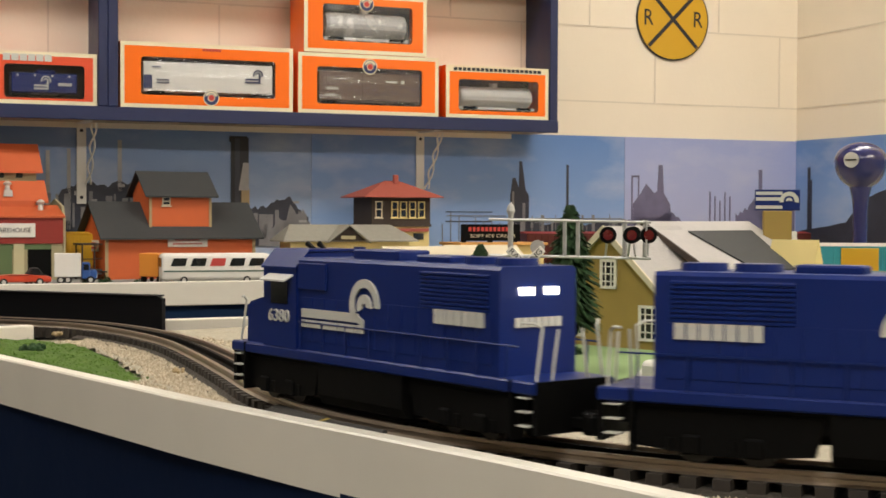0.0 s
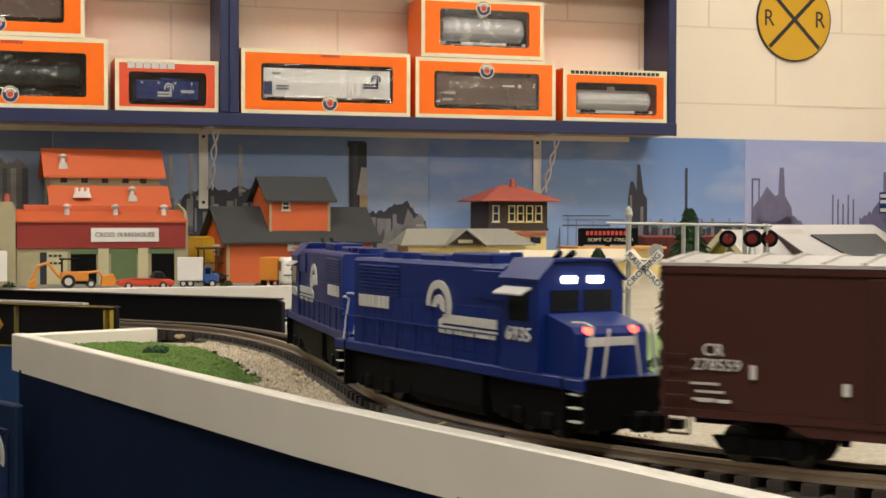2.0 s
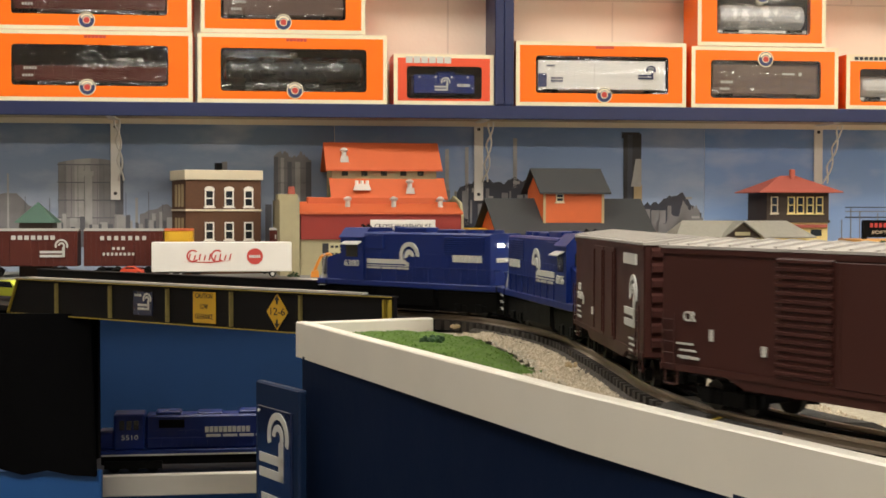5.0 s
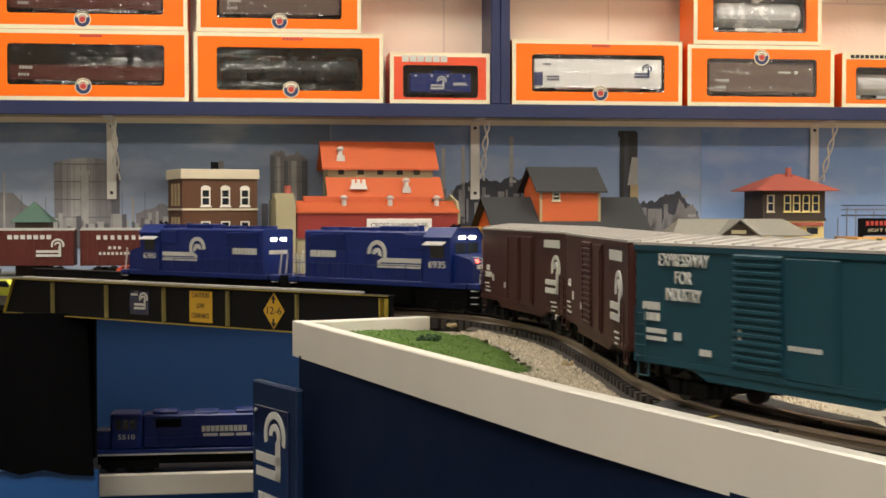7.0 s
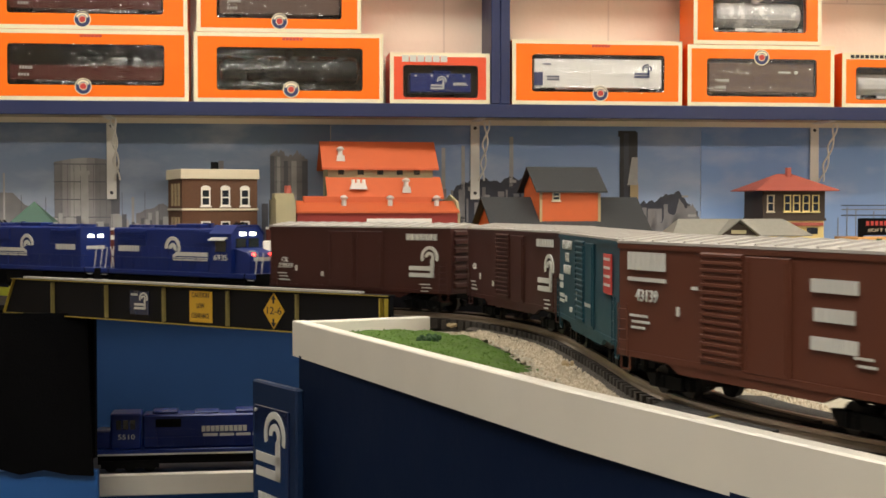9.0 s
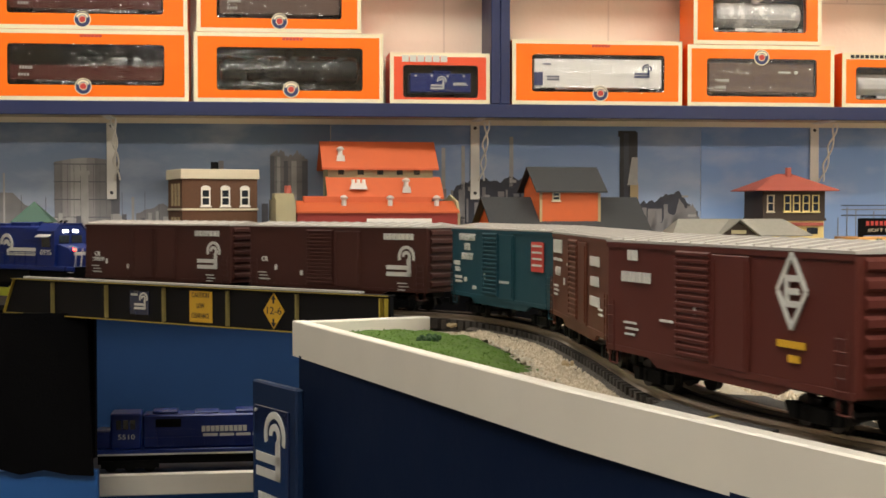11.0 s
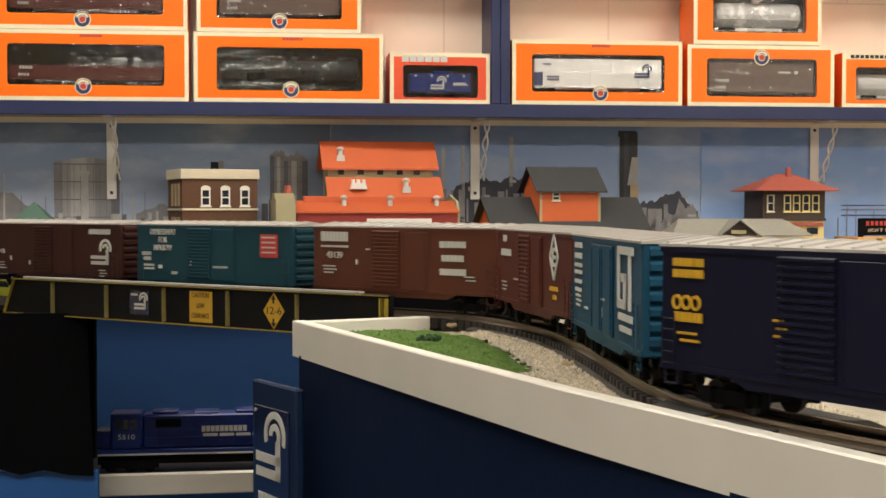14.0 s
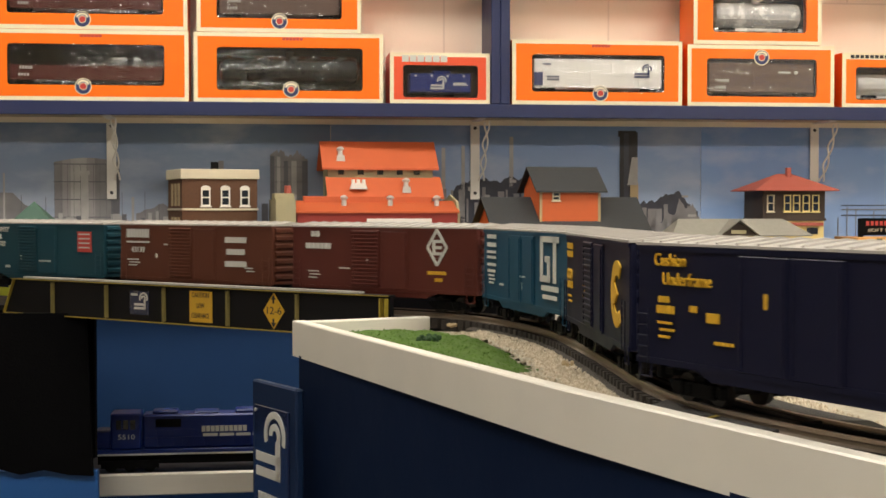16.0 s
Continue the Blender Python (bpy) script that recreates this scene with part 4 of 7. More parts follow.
def stored_loco():
    lo = thing("stored_locomotive", "blue wide-cab diesel locomotive model on the lower shelf", "model locomotive", m=pose(-.547, 2.325, .7227, 0, 0, 8))
    bm = bmesh.new()
    rbox(bm, -.012, .36, -.03, .03, .028, .036, .001, None, 1)
    part("frame", bm, "loco_blue", lo)
    bm = bmesh.new()
    mbox(bm, -.012, .36, -.0312, -.03, .0275, .030)
    part("sill_stripe", bm, "marking", lo)
    bm = bmesh.new()
    rbox(bm, .02, .068, -.028, .028, .036, .093, .003, None, 2)
    rbox(bm, -.004, .022, -.022, .022, .036, .066, .004, None, 2)
    cab = part("cab", bm, "loco_blue", lo)
    for k in range(3):
        bm = bmesh.new()
        mbox(bm, .029 + k * .011, .037 + k * .011, -.0286, -.0278, .068, .083)
        part("window", bm, "dark_glass", cab)
    bm = bmesh.new()
    rbox(bm, .070, .36, -.023, .023, .036, .09, .003, None, 1)
    for i in range(14):
        mbox(bm, .076 + i * .02, .092 + i * .02, -.0236, -.0228, .040, .066)
    part("hood", bm, "loco_blue", lo)
    for i in range(4):
        bm = bmesh.new()
        rbox(bm, .085 + i * .065, .125 + i * .065, -.018, .018, .0895, .0955 - .002 * (i % 2), .002, None, 1)
        part("roof_box", bm, "loco_blue2", lo)
    bm = bmesh.new()
    rbox(bm, .09, .13, -.0238, -.0228, .07, .083, .0003, None, 1)
    part("grille", bm, "chassis", lo)
    f = Matrix(((1, 0, 0, 0), (0, 0, -1, -.0240), (0, 1, 0, 0), (0, 0, 0, 1)))
    bm = bmesh.new()
    bars(bm, f, .198, .0665, .072, .009, 10, .18)
    for i in range(5):
        mbox(bm, .164 + i * .026, .187 + i * .026, .0545, .059, -.0005, .0006, f)
    part("emblem", bm, "marking", lo)
    lettering("5510", .011, "marking", lo, Matrix(((1, 0, 0, .045), (0, 0, -1, -.0286), (0, 1, 0, .056), (0, 0, 0, 1))), width=.026)
    bm = bmesh.new()
    for i in range(12):
        rod(bm, (.07 + i * .024, -.0295, .036), (.07 + i * .024, -.0295, .055), .0006, seg=5)
    rod(bm, (.07, -.0295, .055), (.35, -.0295, .055), .0006, seg=5)
    part("handrail", bm, "loco_blue2", lo)
    bm = bmesh.new()
    mbox(bm, 0, .35, -.02, .02, .012, .028)
    for x in (.05, .29):
        for i in (-1, 0, 1):
            rod(bm, (x + i * .03, -.02, .0115), (x + i * .03, .02, .0115), .0115, seg=14)
        mbox(bm, x - .045, x + .045, -.024, -.02, .006, .018)
    part("truck", bm, "chassis", lo)


stored_loco()


# ---- ground cover: turf patch, gravel, crossing plate ----
def in_poly(x, y, poly):
    c = False
    for (x0, y0), (x1, y1) in zip(poly, poly[1:] + poly[:1]):
        if (y0 > y) != (y1 > y) and x < (x1 - x0) * (y - y0) / (y1 - y0) + x0:
            c = not c
    return c


TURF = [(-.140, 1.618), (-.11, 1.632), (-.061, 1.645), (.006, 1.625), (.043, 1.56), (.060, 1.50), (.072, 1.38), (.080, 1.30), (.060, 1.23), (.056, 1.19), (.01, 1.26), (-.012, 1.32), (-.10, 1.52)]
def ground_cover():
    rnd = random.Random(11)
    # soft mound of turf
    bm = bmesh.new()
    n = 70
    verts = {}
    x0, x1, y0, y1 = -.18, .12, 1.15, 1.70
    def dist(x, y):
        best = 9
        for (ax, ay), (bx, by) in zip(TURF, TURF[1:] + TURF[:1]):
            vx, vy = bx - ax, by - ay
            k = max(0, min(1, ((x - ax) * vx + (y - ay) * vy) / (vx * vx + vy * vy)))
            best = min(best, math.hypot(x - ax - k * vx, y - ay - k * vy))
        return best
    def node(i, j):
        if (i, j) not in verts:
            x, y = x0 + (x1 - x0) * i / 60, y0 + (y1 - y0) * j / 110
            d = dist(x, y)
            h = TOP - .007 + .012 * min(1, d / .025) + .004 * noise.noise(Vector((x * 60, y * 60, 0))) + .002 * noise.noise(Vector((x * 200, y * 200, 3)))
            verts[(i, j)] = bm.verts.new((x, y, h))
        return verts[(i, j)]
    for i in range(60):
        for j in range(110):
            x, y = x0 + (x1 - x0) * (i + .5) / 60, y0 + (y1 - y0) * (j + .5) / 110
            wob = .008 * noise.noise(Vector((x * 90, y * 90, 7)))
            if in_poly(x + wob, y + wob, TURF):
                bm.faces.new([node(i, j), node(i + 1, j), node(i + 1, j + 1), node(i, j + 1)])
    tagged(part("turf", bm, "grass", smooth=True), "bright green foam turf on the table corner", "grass", kind="stuff")
    bm = bmesh.new()
    for _ in range(5200):
        x, y = rnd.uniform(x0, x1), rnd.uniform(y0, y1)
        if not in_poly(x, y, TURF):
            continue
        h = TOP - .007 + .012 * min(1, dist(x, y) / .025) + .004 * noise.noise(Vector((x * 60, y * 60, 0)))
        a = rnd.uniform(0, 6.28)
        r = rnd.uniform(.001, .0024)
        p = [Vector((x + r * math.cos(a + k * 2.1), y + r * math.sin(a + k * 2.1), h - .001)) for k in range(3)]
        tip = Vector((x + rnd.uniform(-.001, .001), y + rnd.uniform(-.001, .001), h + rnd.uniform(.0003, .0018)))
        vs = [bm.verts.new(q) for q in p] + [bm.verts.new(tip)]
        for k in range(3):
            bm.faces.new((vs[k], vs[(k + 1) % 3], vs[3]))
    tagged(part("turf_tufts", bm, "blade"), "small tufts of green foam turf", "grass", kind="stuff")
    # dark bushy clump and a brown pebble
    for x, y, r, mt, lb in ((-.012, 1.475, .0085, "tree_green", "small dark green bush on the turf"), (.010, 1.655, .0045, "tan", "small brown rock beside the track"),
                            (.106, 1.25, .004, "tan", "small brown rock on the gravel")):
        bm = bmesh.new()
        for _ in range(24):
            c = Vector((x + rnd.gauss(0, r * .6), y + rnd.gauss(0, r * .4), TOP + .006 + rnd.uniform(0, r * .6)))
            t = bmesh.new()
            bmesh.ops.create_icosphere(t, subdivisions=1, radius=r * rnd.uniform(.25, .5))
            join(bm, t, Matrix.Translation(c) @ Matrix.Rotation(rnd.uniform(0, 3), 4, (1, .4, .3)))
        tagged(part("bush" if mt == "tree_green" else "rock", bm, mt), lb, "bush" if mt == "tree_green" else "rock")
    # loose gravel between turf, track and fascia
    vs, fs = [], []
    def inside(x, y):
        # the table corner and a strip along both sides of the line
        fx = -.167 + (1.626 - y) / 2.236 * .906
        return x > fx + .021
    near = LINE[(LINE[:, 1] > .6) & (LINE[:, 1] < 1.8)]
    def heap(x, y):
        k = min(1, max(0, np.hypot(near[:, 0] - x, near[:, 1] - y).min() - .034) / .03)
        return TOP - .0056 + (.004 + k * .004) * max(0, noise.noise(Vector((x * 28, y * 28, 4))) + .3) * k + .0022 * k * noise.noise(Vector((x * 95, y * 95, 9))) + .004 * (1 - k) if k < 1 else TOP - .0056 + .008 * max(0, noise.noise(Vector((x * 28, y * 28, 4))) + .3) + .0022 * noise.noise(Vector((x * 95, y * 95, 9)))
    bm = bmesh.new()
    nodes = {}
    def knot(i, j):
        if (i, j) not in nodes:
            nodes[(i, j)] = bm.verts.new((-.12 + i * .0035, .85 + j * .0035, heap(-.12 + i * .0035, .85 + j * .0035)))
        return nodes[(i, j)]
    for j in range(235):
        y = .85 + (j + .5) * .0035
        tx = np.interp(y, near[:, 1], near[:, 0])
        for i in range(110):
            x = -.12 + (i + .5) * .0035
            if x < tx and inside(x, y) and not in_poly(x, y, TURF) and np.hypot(near[:, 0] - x, near[:, 1] - y).min() > .034:
                bm.faces.new([knot(i, j), knot(i + 1, j), knot(i + 1, j + 1), knot(i, j + 1)])
    tagged(part("gravel_heap", bm, "ballast", smooth=True), "uneven pale gravel heaped beside the track", "gravel", kind="stuff")
    cnt = 0
    for _ in range(130000):
        s = rnd.uniform(3.0, 4.47)
        p, d, nrm = track_frame(s)
        o = rnd.choice((rnd.uniform(.030, .16), rnd.uniform(.030, .055), -rnd.uniform(.030, .12)))
        x, y = p.x + nrm.x * o, p.y + nrm.y * o
        if not inside(x, y) or in_poly(x, y, TURF) or y > 1.86 or cnt > 26000:
            continue
        cnt += 1
        r = rnd.uniform(.0007, .0024)
        z = (heap(x, y) if o > .034 else TOP - .0058 + max(0, .006 - abs(abs(o) - .032) * .22)) + r * .3
        base = len(vs)
        for k in range(4):
            a = k * 1.57 + rnd.uniform(-.5, .5)
            vs.append((x + r * math.cos(a), y + r * math.sin(a), z - r * .3))
        vs.append((x + rnd.uniform(-.3, .3) * r, y + rnd.uniform(-.3, .3) * r, z + r * rnd.uniform(.5, 1.1)))
        for k in range(4):
            fs.append((base + k, base + (k + 1) % 4, base + 4))
    me = bpy.data.meshes.new("gravel")
    me.from_pydata(vs, [], fs)
    me.materials.append(M["stone_var"])
    tagged(new("gravel", me), "loose pale grey gravel beside the track", "gravel", kind="stuff")
    # raised gravel shoulder
    for sgn in (-1,):
        bm = bmesh.new()
        strip(bm, 3.0, 4.45, [(sgn * .028, TOP - .007), (sgn * .09, TOP - .007), (sgn * .075, TOP - .002), (sgn * .045, TOP + .0005), (sgn * .03, TOP + .0012)])
        tagged(part("gravel_shoulder", bm, "ballast"), "grey gravel shoulder of the track", "ballast", kind="structure")
    # crossing plate with a yellow stripe
    s0 = 3.708
    cr = thing("crossing_plate", "dark asphalt road crossing plate with yellow line", "road crossing")
    for nm, prof in (("ramp", [(.0185, TOP - .004), (.0185, RAIL - .004), (.0215, RAIL - .0045), (.0500, TOP + .0015), (.0500, TOP - .006)]),
                     ("ramp", [(-.0185, TOP), (-.0185, RAIL - .001), (-.050, RAIL - .003), (-.08, TOP + .0005), (-.08, TOP - .006)]),
                     ("centre_plate", [(-.0135, TOP), (-.0135, RAIL - .001), (-.002, RAIL - .001), (-.002, TOP)]),
                     ("centre_plate", [(.0135, TOP), (.0135, RAIL - .001), (.002, RAIL - .001), (.002, TOP)])):
        bm = bmesh.new()
        strip(bm, s0 - .070, s0 + .066, prof)
        part(nm, bm, "asphalt", cr)
    for k in range(2):
        bm = bmesh.new()
        o0, o1 = ((.0205, .0480), (-.078, -.020))[k]
        p, d, nrm = track_frame(s0 - .018)
        za, zb = ((RAIL - .0034, TOP + .0028), (TOP + .0026, RAIL + .0002))[k]
        lean = .020 if k == 0 else .024
        c0, c1 = p + nrm * o0 - d * (lean if k else -lean * .3), p + nrm * o1 + d * (lean if k == 0 else 0)
        e = d * .0022
        vsq = [bm.verts.new((q.x, q.y, z)) for q, z in ((c0 - e, za), (c0 + e, za), (c1 + e, zb), (c1 - e, zb))]
        bm.faces.new(vsq)
        part("yellow_line", bm, "yellow", cr)


def island_mat(name, a, b):
    m = mat(name, a, 0.95)
    nt = m.node_tree
    g = nt.nodes.new("ShaderNodeNewGeometry")
    mx = nt.nodes.new("ShaderNodeMix")
    mx.data_type = "RGBA"
    mx.inputs[6].default_value, mx.inputs[7].default_value = (*a, 1), (*b, 1)
    nt.links.new(g.outputs["Random Per Island"], mx.inputs[0])
    nt.links.new(mx.outputs[2], nt.nodes["Principled BSDF"].inputs["Base Color"])
    return m


M["stone_var"] = island_mat("gravel_stone", (0.34, 0.285, 0.20), (0.62, 0.54, 0.41))
ground_cover()


# ---- photo mural on the walls ----
def sky_mat(name, top, low, seed):
    m = bpy.data.materials.new(name)
    m.use_nodes = True
    nt = m.node_tree
    b = nt.nodes["Principled BSDF"]
    b.inputs["Roughness"].default_value = 0.45
    tc = nt.nodes.new("ShaderNodeTexCoord")
    sp = nt.nodes.new("ShaderNodeSeparateXYZ")
    nt.links.new(tc.outputs["Object"], sp.inputs[0])
    mr = nt.nodes.new("ShaderNodeMapRange")
    mr.inputs[1].default_value, mr.inputs[2].default_value = 1.08, 1.34
    nt.links.new(sp.outputs["Z"], mr.inputs[0])
    mx = nt.nodes.new("ShaderNodeMix")
    mx.data_type = "RGBA"
    mx.inputs[6].default_value, mx.inputs[7].default_value = (*low, 1), (*top, 1)
    nt.links.new(mr.outputs[0], mx.inputs[0])
    n = nt.nodes.new("ShaderNodeTexNoise")
    n.inputs["Scale"].default_value, n.inputs["Detail"].default_value = 4.5, 6
    mp = nt.nodes.new("ShaderNodeMapping")
    mp.inputs["Location"].default_value = (seed, 0, seed)
    mp.inputs["Scale"].default_value = (1, 1, 2.2)
    nt.links.new(tc.outputs["Object"], mp.inputs[0])
    nt.links.new(mp.outputs[0], n.inputs["Vector"])
    r2 = nt.nodes.new("ShaderNodeMapRange")
    r2.inputs[1].default_value, r2.inputs[2].default_value, r2.inputs[4].default_value = 0.5, 0.75, 0.5
    nt.links.new(n.outputs["Fac"], r2.inputs[0])
    m2 = nt.nodes.new("ShaderNodeMix")
    m2.data_type = "RGBA"
    m2.inputs[7].default_value = (0.56, 0.58, 0.66, 1)
    nt.links.new(r2.outputs[0], m2.inputs[0])
    nt.links.new(mx.outputs[2], m2.inputs[6])
    nt.links.new(m2.outputs[2], b.inputs["Base Color"])
    return m


# the first sky, for the left panels, has the shelf's shade mixed into its colours
SKIES = [sky_mat("printed_sky_shelf_shade", (0.12, 0.19, 0.33), (0.33, 0.39, 0.50), 5.3), sky_mat("printed_sky_deep", (0.14, 0.235, 0.46), (0.36, 0.46, 0.64), 3.1),
         sky_mat("printed_sky", (0.12, 0.24, 0.53), (0.28, 0.42, 0.70), 7.7), sky_mat("printed_sky_cloudy", (0.33, 0.38, 0.64), (0.45, 0.48, 0.68), 12.4)]
WORK = on_wall(0, 0, 0)
EAST = Matrix.Translation(WORK @ Vector((UC, 0, 0))) @ Matrix.Rotation(radians(WALL_TURN - 90), 4, "Z")   # x runs towards the room, -y faces west
def mural():
    for k, (u0, u1, s) in enumerate(((-4.0, -1.15, 0), (-1.149, -.268, 0), (-.267, .632, 1), (.633, 1.509, 2), (1.510, UC - .002, 3))):
        bm = bmesh.new()
        mbox(bm, u0, u1, -.0025 - .0003 * (k % 2), -.0002, .98, 1.350, None)
        ob = part("wall_mural", bm, SKIES[s])
        ob.matrix_basis = WORK
        tagged(ob, "printed paper mural of blue sky over steelworks", "mural", kind="structure")
    bm = bmesh.new()
    mbox(bm, -3.9, 1.17, -.012, -.003, 1.3365, 1.3615)
    ob = part("shelf_cleat", bm, "plaster")
    ob.matrix_basis = WORK
    tagged(ob, "cream-painted wooden cleat under the wall shelf", "cleat", kind="structure")
    bm = bmesh.new()
    mbox(bm, .003, 4.5, -.0025, -.0002, .98, 1.352)
    ob = part("wall_mural", bm, SKIES[2])
    ob.matrix_basis = EAST
    tagged(ob, "printed paper mural on the side wall", "mural", kind="structure")

    def prints(name, mt, polys, base=WORK, y=-.0045, label=""):
        bm = bmesh.new()
        for p in polys:
            prism(bm, p, y, y + .0012)
        ob = part(name, bm, mt)
        ob.matrix_basis = base
        tagged(ob, label or "printed industrial silhouette on the mural", "mural print", kind="structure")
    def rect(u0, u1, z0, z1):
        return [(u0, z0), (u1, z0), (u1, z1), (u0, z1)]
    def ragged(u0, u1, z0, tops, seed):
        r = random.Random(seed)
        pts = [(u0, z0)]
        n = 26
        for i in range(n + 1):
            k = i / n * (len(tops) - 1)
            j = min(int(k), len(tops) - 2)
            z = tops[j] + (tops[j + 1] - tops[j]) * (k - j)
            pts.append((u0 + (u1 - u0) * i / n, z + r.uniform(-.006, .006)))
        return pts + [(u1, z0)]
    # gas holder: a shaded drum in upright strips, with rings, ribs and a pale standpipe
    drum = ("mural_mid", "mural_drum", "mural_light", "mural_light", "mural_drum", "mural_mid", "mural_mid", "mural_shade")
    for k, mt in enumerate(drum):
        a0, a1 = -.905 + .147 * k / 8, -.905 + .147 * (k + 1) / 8
        crown = [1.246 + .010 * math.sin(math.pi * (k + q) / 8) for q in (0, 1)]
        prints("mural_gas_holder", mt, [[(a0, 1.06), (a1, 1.06), (a1, crown[1]), (a0, crown[0])]], label="printed grey gas holder on the mural")
    prints("mural_gas_holder_ring", "mural_shade", [rect(-.907, -.756, z, z + .0022) for z in (1.240, 1.199, 1.158, 1.117)] + [rect(-.905 + i * .0147, -.9043 + i * .0147, 1.06, 1.24) for i in range(11)], y=-.0055)
    rw = random.Random(21)
    prints("mural_pale_works", "mural_light", [rect(-.845, -.828, 1.06, 1.222), rect(-.848, -.825, 1.216, 1.226), rect(-.73, -.724, 1.06, 1.165), rect(-1.02, -1.016, 1.06, 1.22),
                                               *[rect(u, u + rw.uniform(.006, .02), 1.05, 1.10 + rw.uniform(0, .035)) for u in np.arange(-.93, -.56, .017)]], y=-.0065)
    prints("mural_far_houses", "mural_shade", [rect(u, u + rw.uniform(.003, .012), 1.05, 1.09 + rw.uniform(0, .035)) for u in np.arange(-.94, -.56, .021)]
           + [rect(u, u + .0012, 1.09, 1.13 + rw.uniform(0, .05)) for u in (-.98, -.955, -.925, -.775, -.752, -.70, -.668, -.645, -.60)], y=-.0072)
    prints("mural_works", "mural_mid", [ragged(-1.6, -.92, 1.05, [1.13, 1.12, 1.15, 1.14, 1.10, 1.16, 1.18, 1.12], 8), ragged(-.72, -.45, 1.05, [1.13, 1.15, 1.12, 1.16, 1.17, 1.14], 4), rect(-.53, -.518, 1.2, 1.25)])
    # silos
    prints("mural_silo", "mural_mid", [rect(-.41, -.375, 1.05, 1.262), rect(-.372, -.322, 1.05, 1.255), ragged(-.41, -.325, 1.25, [1.262, 1.275, 1.262, 1.272, 1.258], 5)], label="printed grey silos on the mural")
    prints("mural_silo_shade", "mural_shade", [rect(-.41, -.400, 1.05, 1.262), rect(-.378, -.368, 1.05, 1.25), rect(-.335, -.322, 1.05, 1.25), rect(-.43, -.415, 1.05, 1.15)] + [rect(-.41, -.322, z, z + .0015) for z in (1.12, 1.16, 1.2, 1.235)], y=-.0055)
    prints("mural_silo_light", "mural_light", [rect(-.394, -.386, 1.05, 1.26), rect(-.36, -.348, 1.05, 1.25)], y=-.0055)
    # thin stacks
    prints("mural_stacks", "mural_light", [rect(-.004, .005, 1.1, 1.283), rect(.044, .052, 1.1, 1.288), rect(.160, .1695, 1.19, 1.310)], label="printed slender chimneys on the mural")
    prints("mural_steelworks", "mural_dark", [ragged(-.03, .2, 1.06, [1.12, 1.15, 1.195, 1.205, 1.21, 1.2, 1.215, 1.205], 6), ragged(.45, .625, 1.06, [1.17, 1.15, 1.155, 1.16, 1.175, 1.18, 1.15, 1.13], 9)], label="printed dark steelworks on the mural")
    prints("mural_smoke", "mural_mid", [ragged(.56, .63, 1.06, [1.10, 1.16, 1.14, 1.15, 1.11], 12), ragged(.50, .57, 1.06, [1.09, 1.12, 1.10, 1.13, 1.1], 18)], y=-.0058)
    prints("mural_works_detail", "mural_mid", [rect(u, u + rw.uniform(.004, .016), 1.09 + rw.uniform(0, .06), 1.15 + rw.uniform(0, .04)) for u in np.arange(-.02, .19, .019)]
           + [rect(u, u + rw.uniform(.006, .02), 1.08 + rw.uniform(0, .03), 1.12 + rw.uniform(0, .03)) for u in np.arange(.46, .60, .02)], y=-.0058)
    prints("mural_works_glint", "mural_light", [rect(.160, .176, 1.20, 1.207), rect(.06, .068, 1.18, 1.19), rect(.1, .112, 1.165, 1.171), rect(.585, .6, 1.165, 1.17), rect(.6, .62, 1.118, 1.124)], y=-.0064)
    # the broad banded chimney
    prints("mural_chimney", "mural_black", [rect(.430, .474, 1.245, 1.323), rect(.430, .457, 1.19, 1.25), rect(.430, .462, 1.14, 1.20), rect(.426, .470, 1.312, 1.326)], y=-.0055, label="printed dark chimney on the mural")
    prints("mural_chimney_band", "mural_light", [[(.449, 1.195), (.4745, 1.195), (.4745, 1.262), (.460, 1.262)]], y=-.0062)
    prints("mural_chimney_sheen", "mural_dark", [rect(.440, .452, 1.14, 1.32)], y=-.0059)
    prints("mural_chimney_base", "tan", [rect(.456, .476, 1.15, 1.2)], y=-.0060)
    # blast furnaces further along
    prints("mural_furnace", "mural_dark", [[(1.168, 1.05), (1.225, 1.05), (1.225, 1.19), (1.215, 1.205), (1.205, 1.278), (1.197, 1.28), (1.196, 1.21), (1.186, 1.235), (1.178, 1.235), (1.172, 1.19)],
                                           ragged(1.22, 1.5, 1.05, [1.13, 1.115, 1.125, 1.11, 1.12, 1.115, 1.12], 13), rect(1.334, 1.341, 1.14, 1.272), rect(.99, 1.12, 1.12, 1.123), rect(.99, 1.12, 1.145, 1.147)], label="printed blast furnace on the mural")
    prints("mural_pipework", "mural_mid", [rect(.99, 1.16, 1.135, 1.137), rect(1.22, 1.5, 1.128, 1.131), rect(1.24, 1.42, 1.118, 1.120), *[rect(u, u + .0018, 1.06, 1.10 + rw.uniform(.01, .05)) for u in np.arange(.98, 1.5, .023)],
                                           *[rect(u, u + rw.uniform(.004, .014), 1.06 + rw.uniform(0, .05), 1.12 + rw.uniform(-.01, .02)) for u in np.arange(1.17, 1.5, .03)], rect(1.176, 1.182, 1.1, 1.2), rect(1.206, 1.214, 1.08, 1.17)], y=-.0058)
